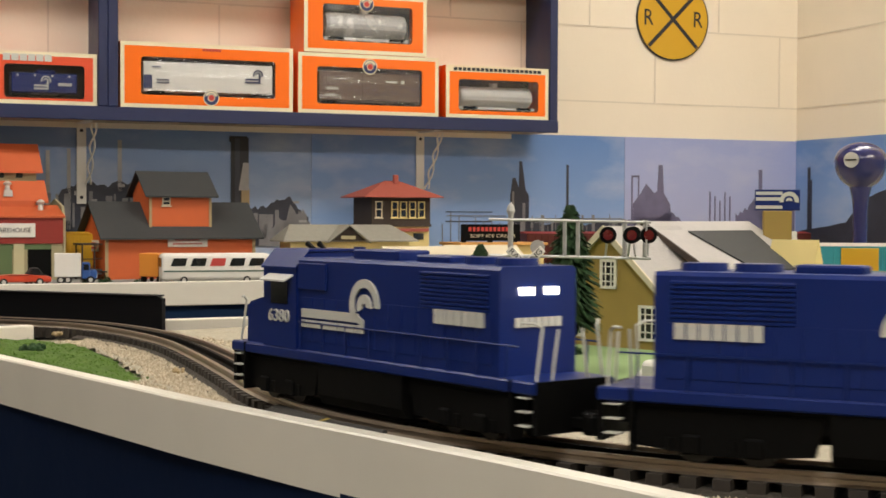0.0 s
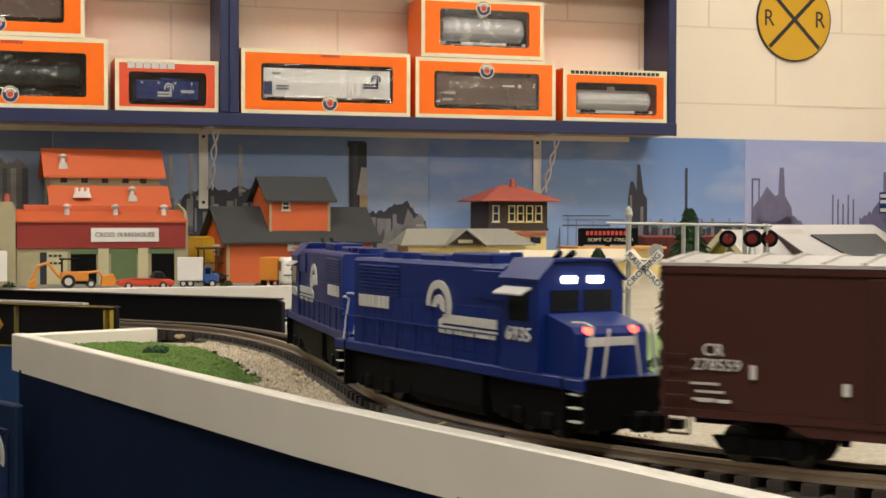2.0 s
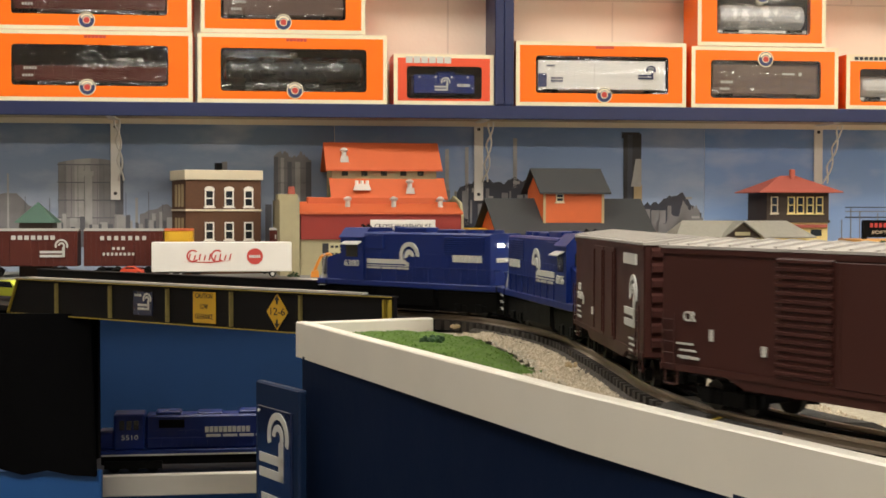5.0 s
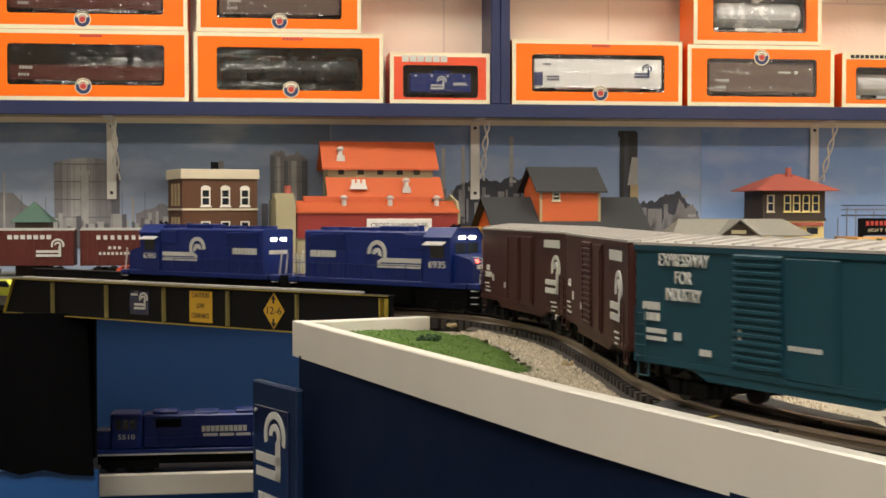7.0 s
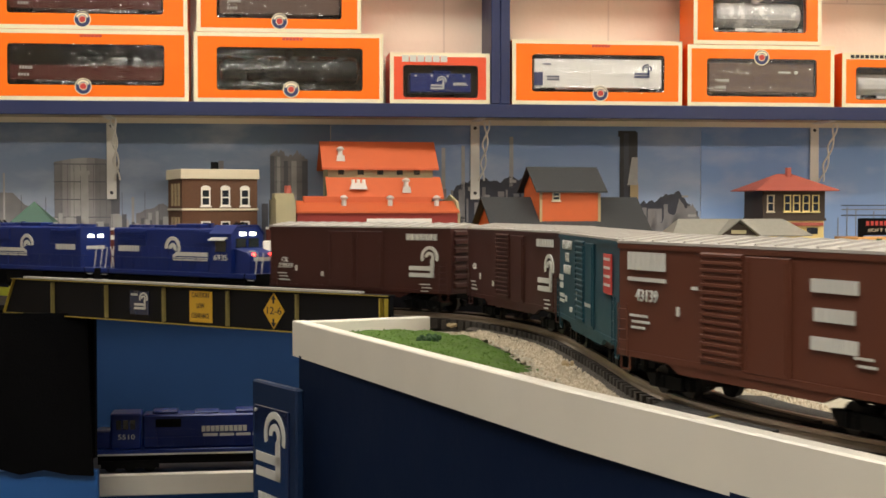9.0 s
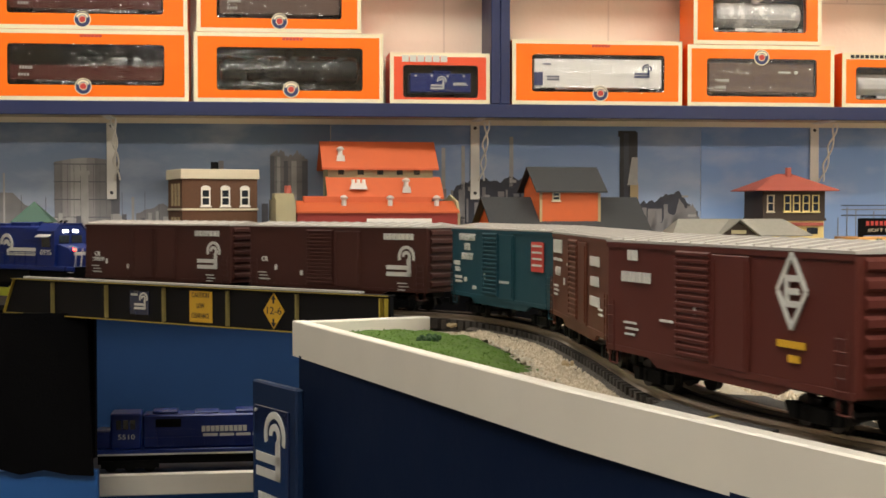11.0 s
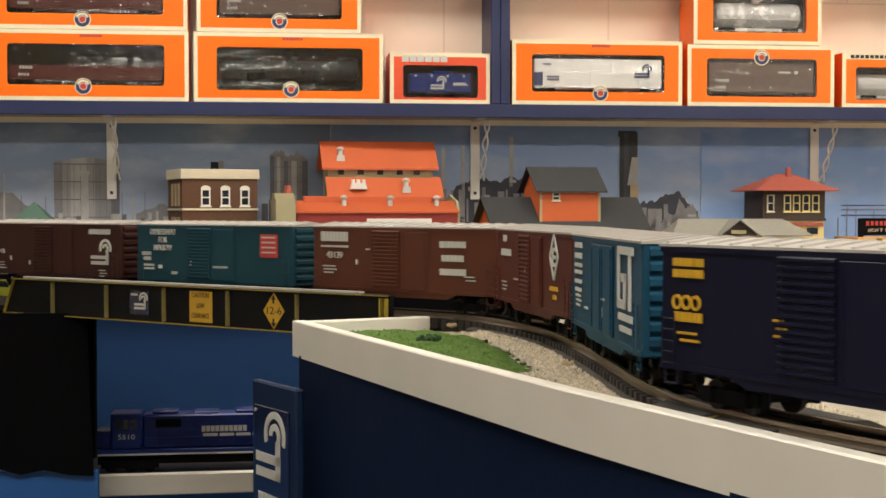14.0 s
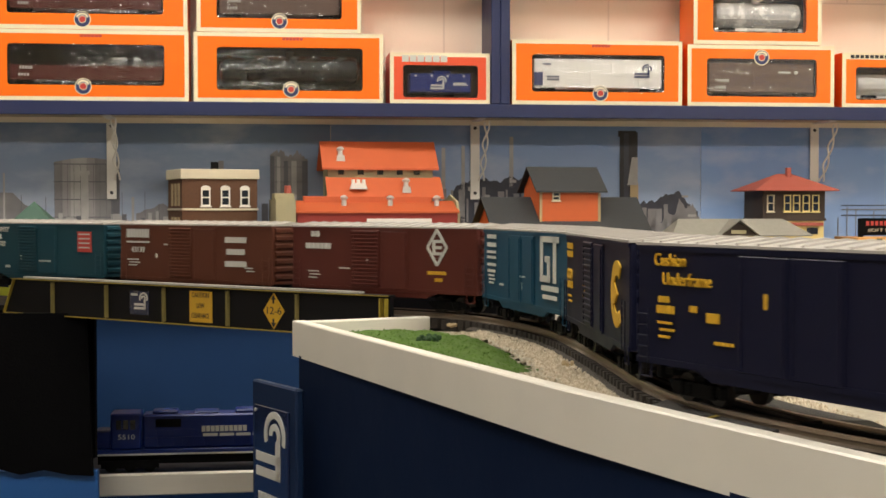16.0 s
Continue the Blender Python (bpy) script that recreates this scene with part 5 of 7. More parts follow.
    prints("mural_furnace_far", "mural_violet", [[(1.535, 1.05), (1.535, 1.17), (1.56, 1.2), (1.575, 1.225), (1.60, 1.20), (1.61, 1.205), (1.614, 1.276), (1.626, 1.276), (1.63, 1.2), (1.65, 1.17), (1.66, 1.05)], rect(1.53, 1.534, 1.05, 1.245), rect(1.55, 1.554, 1.05, 1.245), rect(1.53, 1.554, 1.242, 1.247),
                                                 ragged(1.5, 1.7, 1.05, [1.11, 1.14, 1.13, 1.15, 1.12], 14), *[rect(1.775 + i * .016, 1.779 + i * .016, 1.05, 1.205 - .012 * (i % 3)) for i in range(5)], rect(1.935, 1.946, 1.13, 1.268),
                                                 ragged(1.86, 2.055, 1.05, [1.14, 1.16, 1.2, 1.21, 1.2, 1.19], 15)], label="printed violet-grey blast furnaces on the mural")
    prints("mural_furnace_side", "mural_dark", [rect(.06, .072, 1.05, 1.275), rect(.074, .08, 1.05, 1.24), ragged(.03, .9, 1.05, [1.10, 1.11, 1.12, 1.19, 1.22, 1.19, 1.15, 1.12, 1.14, 1.11], 16)], EAST)
    prints("mural_side_pale", "mural_light", [ragged(.45, .7, 1.1, [1.2, 1.25, 1.22, 1.24, 1.2], 17)], EAST, -.0060)


M["mural_black"] = mat("printed_black", (0.014, 0.014, 0.017), 0.5, var=0.4, scale=30)
M["mural_drum"] = mat("printed_drum_grey", (0.27, 0.26, 0.26), 0.5, var=0.3, scale=25)
M["mural_shade"] = mat("printed_shade_grey", (0.11, 0.11, 0.125), 0.5, var=0.3, scale=25)
M["mural_violet"] = mat("printed_violet_works", (0.15, 0.14, 0.23), 0.5, var=0.3, scale=30)
mural()


# ---- shelf unit with boxed models ----
def shelf():
    sh = thing("wall_shelf", "navy painted wall shelf with a bare plywood underside", "shelf", m=WORK)
    def b(name, mt, *a, r=.0015):
        bm = bmesh.new()
        rbox(bm, *a, r, None, 1)
        return part(name, bm, mt, sh)
    b("board", "shelf_ply", -2.4, 1.233, -.147, -.001, 1.349, 1.372)
    b("front_edge", "navy", -2.4, 1.236, -.152, -.1475, 1.346, 1.3775)
    b("shelf_top", "navy", -2.4, 1.214, -.1475, -.001, 1.3725, 1.3775)
    b("divider", "navy", .093, .114, -.15, -.001, 1.378, 1.7235)
    b("divider", "navy", .1145, .137, -.149, -.001, 1.378, 1.7235)
    b("end_panel", "navy", 1.2145, 1.236, -.1475, -.001, 1.373, 1.7235)
    # unseen board, added low above the boxes to shade the wall behind them
    b("unseen_shade_board", "navy", -2.4, 1.236, -.15, -.001, 1.724, 1.748)
    for u in (-1.62, -.775, .076, .918):
        br = thing("shelf_bracket", "white metal shelf bracket with twisted brace", "bracket", "shelf brackets", m=on_wall(u, 0, 0))
        bm = bmesh.new()
        rbox(bm, -.011, .011, -.009, -.0065, 1.160, 1.3485, .0008, None, 1)
        rbox(bm, -.009, .009, -.125, -.007, 1.3445, 1.3485, .0008, None, 1)
        part("angle", bm, "white", br)
        bm = bmesh.new()
        for ph in (0, math.pi):
            pts = [Vector((.014 + .006 * math.cos(ph + k * .55), -.018 - k * .0052, 1.205 + k * .0075 + .004 * math.sin(ph + k * .55))) for k in range(19)]
            pipe(bm, pts, .0022, 6)
        part("brace", bm, "white", br)
        for z in (1.175, 1.33):
            bm = bmesh.new()
            rod(bm, (0, -.009, z), (0, -.0105, z), .004, seg=10)
            part("screw", bm, "ink", br)


shelf()


def round_frame(bm, x0, x1, z0, z1, r, hx0, hx1, hz0, hz1, y0, y1):
    """A rectangular plate with a round-cornered opening."""
    n = 5
    inner = []
    for cx, cz, a0 in ((hx1 - r, hz1 - r, 0), (hx0 + r, hz1 - r, 90), (hx0 + r, hz0 + r, 180), (hx1 - r, hz0 + r, 270)):
        for i in range(n + 1):
            a = radians(a0 + 90 * i / n)
            inner.append((cx + r * math.cos(a), cz + r * math.sin(a)))
    outer = []
    corners = ((x1, z1), (x0, z1), (x0, z0), (x1, z0))
    for k in range(4):
        outer += [corners[k]] * (n + 1)
    rows = []
    for y in (y0, y1):
        rows.append(([bm.verts.new((p[0], y, p[1])) for p in inner], [bm.verts.new((c[0], y, c[1])) for c in corners]))
    N = len(inner)
    for (inn, out), rev in ((rows[0], False), (rows[1], True)):
        for i in range(N):
            j = (i + 1) % N
            k, kj = i // (n + 1), j // (n + 1)
            f = [inn[i], out[k], inn[j]] if k == kj else [inn[i], out[k], out[kj], inn[j]]
            bm.faces.new(f if not rev else f[::-1])
    for i in range(N):
        j = (i + 1) % N
        bm.faces.new((rows[0][0][i], rows[0][0][j], rows[1][0][j], rows[1][0][i]))
    for k in range(4):
        j = (k + 1) % 4
        bm.faces.new((rows[0][1][k], rows[0][1][j], rows[1][1][j], rows[1][1][k]))


FRONT = Matrix(((1, 0, 0, 0), (0, 0, -1, 0), (0, 1, 0, 0), (0, 0, 0, 1)))    # drawing plane x, z facing -y
def boxed(label, u0, u1, z0, z1, win, card, inside, logo=None, title="top", plastic="film", group="boxed models", shift=0.0):
    """A windowed carton: rear case, printed front with an opening, clear film, a model inside."""
    w, h, dp = u1 - u0, z1 - z0, .118
    bx = thing("model_box", label, "boxed model", group, m=on_wall(u0, .141 + shift, z0))
    bm = bmesh.new()
    t = .002
    for a in ((0, w, .0012, dp, 0, t), (0, w, .0012, dp, h - t, h), (0, t, .0012, dp, t, h - t), (w - t, w, .0012, dp, t, h - t), (t, w - t, dp - t, dp, t, h - t)):
        mbox(bm, *a)
    part("case", bm, card, bx)
    wx0, wx1, wz0, wz1 = w * win[0], w * win[1], h * win[2], h * win[3]
    bm = bmesh.new()
    round_frame(bm, .009, w - .009, .009, h - .009, .008, wx0, wx1, wz0, wz1, -.0006, .0010)
    part("front", bm, card, bx)
    bm = bmesh.new()
    round_frame(bm, 0, w, 0, h, .001, .009, w - .009, .009, h - .009, -.0004, .0011)
    part("border", bm, "cream", bx)
    bm = bmesh.new()
    mbox(bm, t, w - t, dp - .006, dp - .003, t, h - t)
    part("inner_card", bm, "ink", bx)
    bm = bmesh.new()
    mbox(bm, wx0 - .003, wx1 + .003, .0016, .0020, wz0 - .003, wz1 + .003)
    fl = part("film", bm, plastic, bx)
    fl.visible_shadow = False
    if title == "top":
        bm = bmesh.new()
        bars(bm, FRONT @ Matrix.Translation((0, 0, .0007)), w * .52, h * .915, w * .11, h * .042, 6, .2)
        part("title", bm, "red_mark", bx)
    elif title == "white":
        bm = bmesh.new()
        bars(bm, FRONT @ Matrix.Translation((0, 0, .0007)), w * .35, h * .885, w * .46, h * .13, 6, .12)
        part("title", bm, "marking", bx)
    elif title == "band":
        bm = bmesh.new()
        mbox(bm, .004, w - .004, -.0016, -.0006, h * .88, h * .985)
        part("band", bm, "cream", bx)
        bm = bmesh.new()
        bars(bm, FRONT @ Matrix.Translation((0, 0, .0017)), w * .5, h * .93, w * .86, h * .06, 20, .22)
        part("title", bm, "ink", bx)
    if logo:
        lx, lz = w * logo[0], h * logo[1]
        f = FRONT @ Matrix.Translation((0, 0, .0012))
        for r, mt, dz in ((.0185, "cream", 0), (.0165, "navy_mark", .0005), (.0085, "cream", .001), (.0070, "red_mark", .0015)):
            bm = bmesh.new()
            disc(bm, f @ Matrix.Translation((0, 0, dz)), lx, lz, r, .0006)
            part("seal", bm, mt, bx)
        bm = bmesh.new()
        arc(bm, f @ Matrix.Translation((0, 0, .001)), lx, lz, .0105, .0145, 20, 160, .0006)
        part("seal", bm, "cream", bx)
    inside(bx, w, h, wx0, wx1, wz0, wz1)
    return bx


M["navy_mark"] = mat("navy_print", (0.03, 0.04, 0.12), 0.4)
M["carton_dark"] = mat("shadow_brown_paint", (0.10, 0.055, 0.04), 0.45, var=0.15)
M["black_tank"] = mat("gloss_black", (0.012, 0.012, 0.012), 0.25)


def inside_box(mt, kind="box", mark=None):
    def build(bx, w, h, a, b, c, d):
        bm = bmesh.new()
        x0, x1, z0, z1 = a + .006, b - .006, c + .008, d - .010
        if kind == "tank":
            zc = (z0 + z1) / 2
            r = (z1 - z0) * .42
            t = bmesh.new()
            lathe(t, [(r * .5, 0), (r * .9, .006), (r, .015), (r, x1 - x0 - .015), (r * .9, x1 - x0 - .006), (r * .5, x1 - x0)], 20)
            join(bm, t, Matrix.Translation((x0, .05, zc)) @ Matrix.Rotation(radians(90), 4, "Y"))
            rod(bm, ((x0 + x1) / 2, .05, zc), ((x0 + x1) / 2, .05, z1 + .004), .01, seg=12)
            mbox(bm, x0, x1, .025, .075, z0 - .004, z0 + .003)
            rod(bm, (x0 + .01, .017, zc - r * .4), (x1 - .01, .017, zc - r * .4), .0012, seg=6)
        elif kind == "flat":
            mbox(bm, x0, x1, .02, .08, z0 + .004, z0 + .012)
            for i in range(9):
                x = x0 + (x1 - x0) * i / 8
                mbox(bm, x - .0015, x + .0015, .019, .0215, z0 + .012, z0 + (z1 - z0) * .55)
            mbox(bm, x0, x1, .022, .075, z0 + .012, z0 + (z1 - z0) * .5)
        elif kind == "caboose":
            rbox(bm, x0 + .01, x1 - .01, .02, .08, z0 + .004, z1 - (z1 - z0) * .15, .002, None, 1)
            rbox(bm, x0 + (x1 - x0) * .4, x0 + (x1 - x0) * .65, .025, .075, z1 - (z1 - z0) * .16, z1, .002, None, 1)
        else:
            rbox(bm, x0, x1, .02, .08, z0 + .002, z1, .0015, None, 1)
            for i in range(19):
                x = x0 + .006 + (x1 - x0 - .012) * i / 18
                mbox(bm, x - .0006, x + .0006, .0192, .0205, z0 + .006, z1 - .004)
            mbox(bm, (x0 + x1) / 2 - .018, (x0 + x1) / 2 + .018, .0183, .0205, z0 + .006, z1 - .006)
        for v in bm.verts:
            v.co.y -= .0145
        mo = part("model", bm, mt, bx)
        f = FRONT @ Matrix.Translation((0, 0, -.0036))
        if mark:
            bm = bmesh.new()
            mark(bm, f, x0, x1, z0, z1)
            part("marking", bm, "marking" if mt != "white" else "navy_mark", mo)
        bm = bmesh.new()
        for x in (x0 + .03, x1 - .03):
            for q in (-.012, .012):
                rod(bm, (x + q, .012, z0 - .002), (x + q, .017, z0 - .002), .0065, seg=12)
            mbox(bm, x - .02, x + .02, .010, .014, z0 - .003, z0 + .003)
        part("truck", bm, "chassis", mo)
    return build


def emblem_right(bm, f, x0, x1, z0, z1):
    h = z1 - z0
    wheel_mark(bm, f, x1 - .035, z0 + h * .68, h * .17, 1.6)
    bars(bm, f, x0 + .03, z1 - h * .18, .02, h * .05, 6)
    for k in range(2):
        bars(bm, f, x0 + .045, z0 + h * (.4 - .1 * k), .03, h * .05, 5)
    mbox(bm, x0, x0 + .02, z0 + h * .1, z0 + h * .55, -.0005, .0004, f)


def scatter_marks(bm, f, x0, x1, z0, z1):
    h = z1 - z0
    bars(bm, f, x0 + .035, z0 + h * .42, .03, h * .09, 5, .4)
    bars(bm, f, x0 + .03, z0 + h * .2, .025, h * .08, 4, .4)
    bars(bm, f, x0 + (x1 - x0) * .72, z0 + h * .7, .03, h * .06, 7, .2)
    disc(bm, f, x0 + (x1 - x0) * .83, z0 + h * .7, h * .06)


def shelf_stripe(bm, f, x0, x1, z0, z1):
    h = z1 - z0
    wheel_mark(bm, f, x0 + (x1 - x0) * .52, z0 + h * .55, h * .2, 1.3)
    bars(bm, f, x0 + (x1 - x0) * .78, z0 + h * .42, .03, h * .12, 6, .2)
    for k in range(4):
        bars(bm, f, x0 + (x1 - x0) * (.15 + .23 * k), z0 + h * .75, .006, h * .08, 1)


def boxes():
    o = "orange"
    boxed("orange windowed carton holding a brown gondola model", -1.035, -.591, 1.378, 1.535, (.11, .88, .22, .80), o, inside_box("oxide2", "flat", scatter_marks), (.48, .20))
    boxed("orange windowed carton holding a black tank car model", -.580, -.154, 1.378, 1.534, (.12, .89, .17, .79), o, inside_box("black_tank", "tank"), (.51, .185))
    boxed("red windowed carton holding a small blue caboose model", -.139, .0915, 1.378, 1.4935, (.13, .88, .12, .76), "redcard", inside_box("loco_blue", "caboose", shelf_stripe), None, "white")
    boxed("orange windowed carton holding a white refrigerator car model", .143, .545, 1.378, 1.527, (.115, .895, .20, .78), o, inside_box("white", "box", emblem_right), (.515, .18))
    boxed("orange windowed carton holding a dark brown boxcar model", .558, .914, 1.378, 1.521, (.13, .88, .16, .78), o, inside_box("carton_dark", "box", scatter_marks), (.50, .80), "none")
    boxed("orange carton with cream title band holding a silver tank car model", .934, 1.2125, 1.378, 1.5065, (.12, .90, .14, .74), o, inside_box("silver", "tank"), None, "band")
    boxed("orange windowed carton holding a brown hopper model", -1.035, -.593, 1.536, 1.692, (.11, .88, .22, .80), o, inside_box("oxide2", "flat", scatter_marks), (.48, .14))
    boxed("orange windowed carton holding a dark boxcar model", -.573, -.204, 1.535, 1.69, (.12, .88, .20, .80), o, inside_box("carton_dark", "box", scatter_marks), (.50, .16))
    boxed("orange windowed carton wrapped in crumpled clear film", .572, .882, 1.5225, 1.664, (.15, .88, .2, .82), o, inside_box("foil", "tank"), (.50, .84), "none")


boxes()


# ---- crossing sign and framed picture ----
def wall_signs():
    sg = thing("railroad_crossing_sign", "round yellow railroad crossing sign with black cross", "sign", m=on_wall(1.653, .002, 1.672))
    f = FRONT
    bm = bmesh.new()
    disc(bm, f, 0, 0, .112, .004, 48)
    part("rim", bm, "ink", sg)
    bm = bmesh.new()
    disc(bm, f @ Matrix.Translation((0, 0, .0042)), 0, 0, .108, .001, 48)
    part("face", bm, "sign_yellow", sg)
    bm = bmesh.new()
    for s in (-1, 1):
        m = f @ Matrix.Translation((0, 0, .0054)) @ Matrix.Rotation(radians(45 * s), 4, "Z")
        mbox(bm, -.106, .106, -.0052, .0052, 0, .0008 + .0003 * s, m)
    part("cross", bm, "ink", sg)
    for x in (-.077, .077):
        lettering("R", .062, "ink", sg, f @ Matrix.Translation((x, 0, .0056)), width=.028)
    pf = thing("picture_frame", "orange wooden framed picture on the side wall", "picture", m=EAST @ pose(.72, -.003, 1.86))
    bm = bmesh.new()
    round_frame(bm, -.28, .28, -.19, .19, .004, -.25, .25, -.165, .165, -.018, 0)
    part("frame", bm, "tan", pf)
    bm = bmesh.new()
    mbox(bm, -.25, .25, -.006, -.001, -.165, .165)
    part("print", bm, "oxide2", pf)


wall_signs()


# ---- buildings on the far table ----
G = TOP - .006
def sash(parent, x, z0, z1, w, y, arched=False, frame_mat="window_white", glass="dark_glass"):
    """A sash window on a wall that faces -y."""
    bm = bmesh.new()
    t = w * .14
    for a in ((x - w / 2, x - w / 2 + t, z0, z1), (x + w / 2 - t, x + w / 2, z0, z1), (x - w / 2 + t, x + w / 2 - t, z0, z0 + t), (x - w / 2 + t, x + w / 2 - t, z1 - t, z1), (x - w / 2 + t, x + w / 2 - t, (z0 + z1) / 2 - t / 2, (z0 + z1) / 2 + t / 2)):
        mbox(bm, a[0], a[1], y - .0022, y + .0004, a[2], a[3])
    mbox(bm, x - w * .62, x + w * .62, y - .003, y + .0004, z0 - t, z0)
    if arched:
        n = 8
        pts = [(x + w * .56 * math.cos(math.pi * i / n), z1 - .001 + w * .42 * math.sin(math.pi * i / n)) for i in range(n + 1)]
        prism(bm, pts, y - .0026, y + .0004)
    wf = part("window", bm, frame_mat, parent)
    bm = bmesh.new()
    mbox(bm, x - w / 2 + t, x + w / 2 - t, y - .0008, y + .0003, z0 + t, z1 - t)
    part("pane", bm, glass, wf)
    return wf


def gable(bm, x0, x1, y0, y1, ze, zr, over=.008, th=.004, axis="x"):
    """A pitched roof; axis is the ridge's."""
    if axis == "x":
        ym = (y0 + y1) / 2
        prism(bm, [(y0 - over, ze - over * (zr - ze) / (ym - y0)), (ym, zr), (y1 + over, ze - over * (zr - ze) / (ym - y0)), (y1 + over, ze - over * (zr - ze) / (ym - y0) + th), (ym, zr + th), (y0 - over, ze - over * (zr - ze) / (ym - y0) + th)], x0 - over, x1 + over, None, "x")
    else:
        xm = (x0 + x1) / 2
        prism(bm, [(x0 - over, ze - over * (zr - ze) / (xm - x0)), (xm, zr), (x1 + over, ze - over * (zr - ze) / (xm - x0)), (x1 + over, ze - over * (zr - ze) / (xm - x0) + th), (xm, zr + th), (x0 - over, ze - over * (zr - ze) / (xm - x0) + th)], y0 - over, y1 + over)


def gable_walls(bm, x0, x1, y0, y1, z0, ze, zr, axis="x"):
    mbox(bm, x0, x1, y0, y1, z0, ze)
    if axis == "x":
        prism(bm, [(y0, ze), (y1, ze), ((y0 + y1) / 2, zr)], x0, x1, None, "x")
    else:
        prism(bm, [(x0, ze), (x1, ze), ((x0 + x1) / 2, zr)], y0, y1)


def brick_block():
    b = thing("brick_building", "two-storey brown brick corner building model", "model building", m=on_wall(-.604, .19, G, 17))
    w, d, h = .172, .13, .232
    bm = bmesh.new()
    mbox(bm, 0, w, 0, d, 0, h - .012)
    part("wall", bm, "brick", b)
    bm = bmesh.new()
    rbox(bm, -.004, w + .004, -.004, d + .004, h - .022, h, .001, None, 1)
    part("cornice", bm, "stonetrim", b)
    bm = bmesh.new()
    rbox(bm, -.002, w + .002, -.0025, d + .002, .140, .1445, .0005, None, 1)
    part("belt_course", bm, "stonetrim", b)
    for x in (.053, .098, .143):
        sash(b, x, .150, .188, .021, 0, True)
        sash(b, x, .076, .116, .021, 0)
        sash(b, x, .010, .045, .021, 0)
    for z0, z1 in ((.15, .2), (.075, .125)):
        for y in (.03, .06, .09):
            bm = bmesh.new()
            mbox(bm, -.0012, .001, y - .009, y + .009, z0, z1)
            part("shutter", bm, "tan", b)
    bm = bmesh.new()
    mbox(bm, .085, .099, .06, .075, h - .002, h + .018)
    part("chimney", bm, "chassis", b)


def warehouse():
    b = thing("warehouse", "red and khaki warehouse model with orange stepped roofs", "model building", m=on_wall(-.353, .245, G, 4))
    w = .360
    bm = bmesh.new()
    mbox(bm, 0, w, 0, .11, 0, .078)
    part("lower_wall", bm, "khaki", b)
    bm = bmesh.new()
    mbox(bm, .0005, w - .0005, -.004, .10, .0785, .136)
    part("fascia_wall", bm, "wh_red", b)
    bm = bmesh.new()
    prism(bm, [(-.008, .134), (.06, .158), (.06, .162), (-.008, .138)], -.003, w + .003, None, "x")
    rbox(bm, .02, w - .05, .048, .075, .150, .172, .001, None, 1)
    part("front_roof", bm, "roof_orange", b)
    # stepped end wall
    bm = bmesh.new()
    prism(bm, [(-.012, 0), (.20, 0), (.20, .165), (.11, .165), (.11, .178), (.03, .178), (.03, .165), (-.012, .165)], -.046, -.003, None, "x")
    part("end_wall", bm, "khaki", b)
    bm = bmesh.new()
    prism(bm, [(0, 0), (.20, 0), (.20, .15), (.10, .176), (.02, .16), (0, .13)], w + .0005, w + .006, None, "x")
    part("end_wall", bm, "khaki", b)
    # upper block
    u0, u1 = .080, .322
    bm = bmesh.new()
    mbox(bm, u0, u1, .10, .20, 0, .236)
    prism(bm, [(.10, .236), (.20, .236), (.15, .29)], u0 + .001, u1 - .001, None, "x")
    part("upper_wall", bm, "khaki", b)
    bm = bmesh.new()
    prism(bm, [(.088, .232), (.15, .294), (.21, .232), (.21, .237), (.15, .299), (.088, .237)], u0 - .014, u1 + .012, None, "x")
    part("upper_roof", bm, "roof_orange", b)
    bm = bmesh.new()
    prism(bm, [(.055, .166), (.102, .213), (.102, .217), (.055, .170)], u0 - .006, u1 + .018, None, "x")
    part("middle_roof", bm, "roof_orange", b)
    for x in (.11, .155, .20, .245, .285):
        bm = bmesh.new()
        mbox(bm, x - .007, x + .007, .0985, .101, .2215, .2325)
        part("window", bm, "dark_glass", b)
    bm = bmesh.new()
    mbox(bm, u0 - .002, u0 + .0005, .11, .14, .12, .20)
    part("shutter", bm, "green_door", b)
    def vent(x, y, z, plate=True):
        bm = bmesh.new()
        lathe(bm, [(.006, 0), (.0055, .014), (.0085, .016), (.0095, .019), (.003, .024)], 12, (x, y, z))
        if plate:
            prism(bm, [(x - .010, z - .010), (x + .010, z - .010), (x + .008, z + .004), (x - .008, z + .004)], y - .012, y - .006)
        part("roof_vent", bm, "silver", b)
    for x in (.108, .212, .318):
        vent(x, .03, .150, False)
    vent(.110, .115, .262)
    vent(.255, .072, .190)
    bm = bmesh.new()
    prism(bm, [(.125, .188), (.165, .188), (.16, .202), (.13, .202)], .058, .070)
    for x in (.133, .145, .157):
        rod(bm, (x, .066, .198), (x, .066, .210), .004, seg=8)
    part("skylight", bm, "white", b)
    bm = bmesh.new()
    rod(bm, (-.012, .09, .176), (-.012, .09, .196), .009, .007, 10)
    part("barrel", bm, "roof_red", b)
    # sign
    bm = bmesh.new()
    rbox(bm, .154, .300, -.007, -.0042, .092, .122, .0006, None, 1)
    s = part("sign_board", bm, "white", b, "white sign board")
    lettering("CROSS WAREHOUSE", .0145, "ink", s, FRONT @ Matrix.Translation((.227, .107, .0072)), width=.128)
    # doors
    for x0, x1, mt in ((.048, .062, "ink"), (.062, .105, "khaki_light"), (.112, .166, "chassis"), (.198, .252, "green_door"), (.285, .335, "chassis")):
        bm = bmesh.new()
        mbox(bm, x0, x1, -.0015, .001, .002, .070)
        part("door", bm, mt, b)
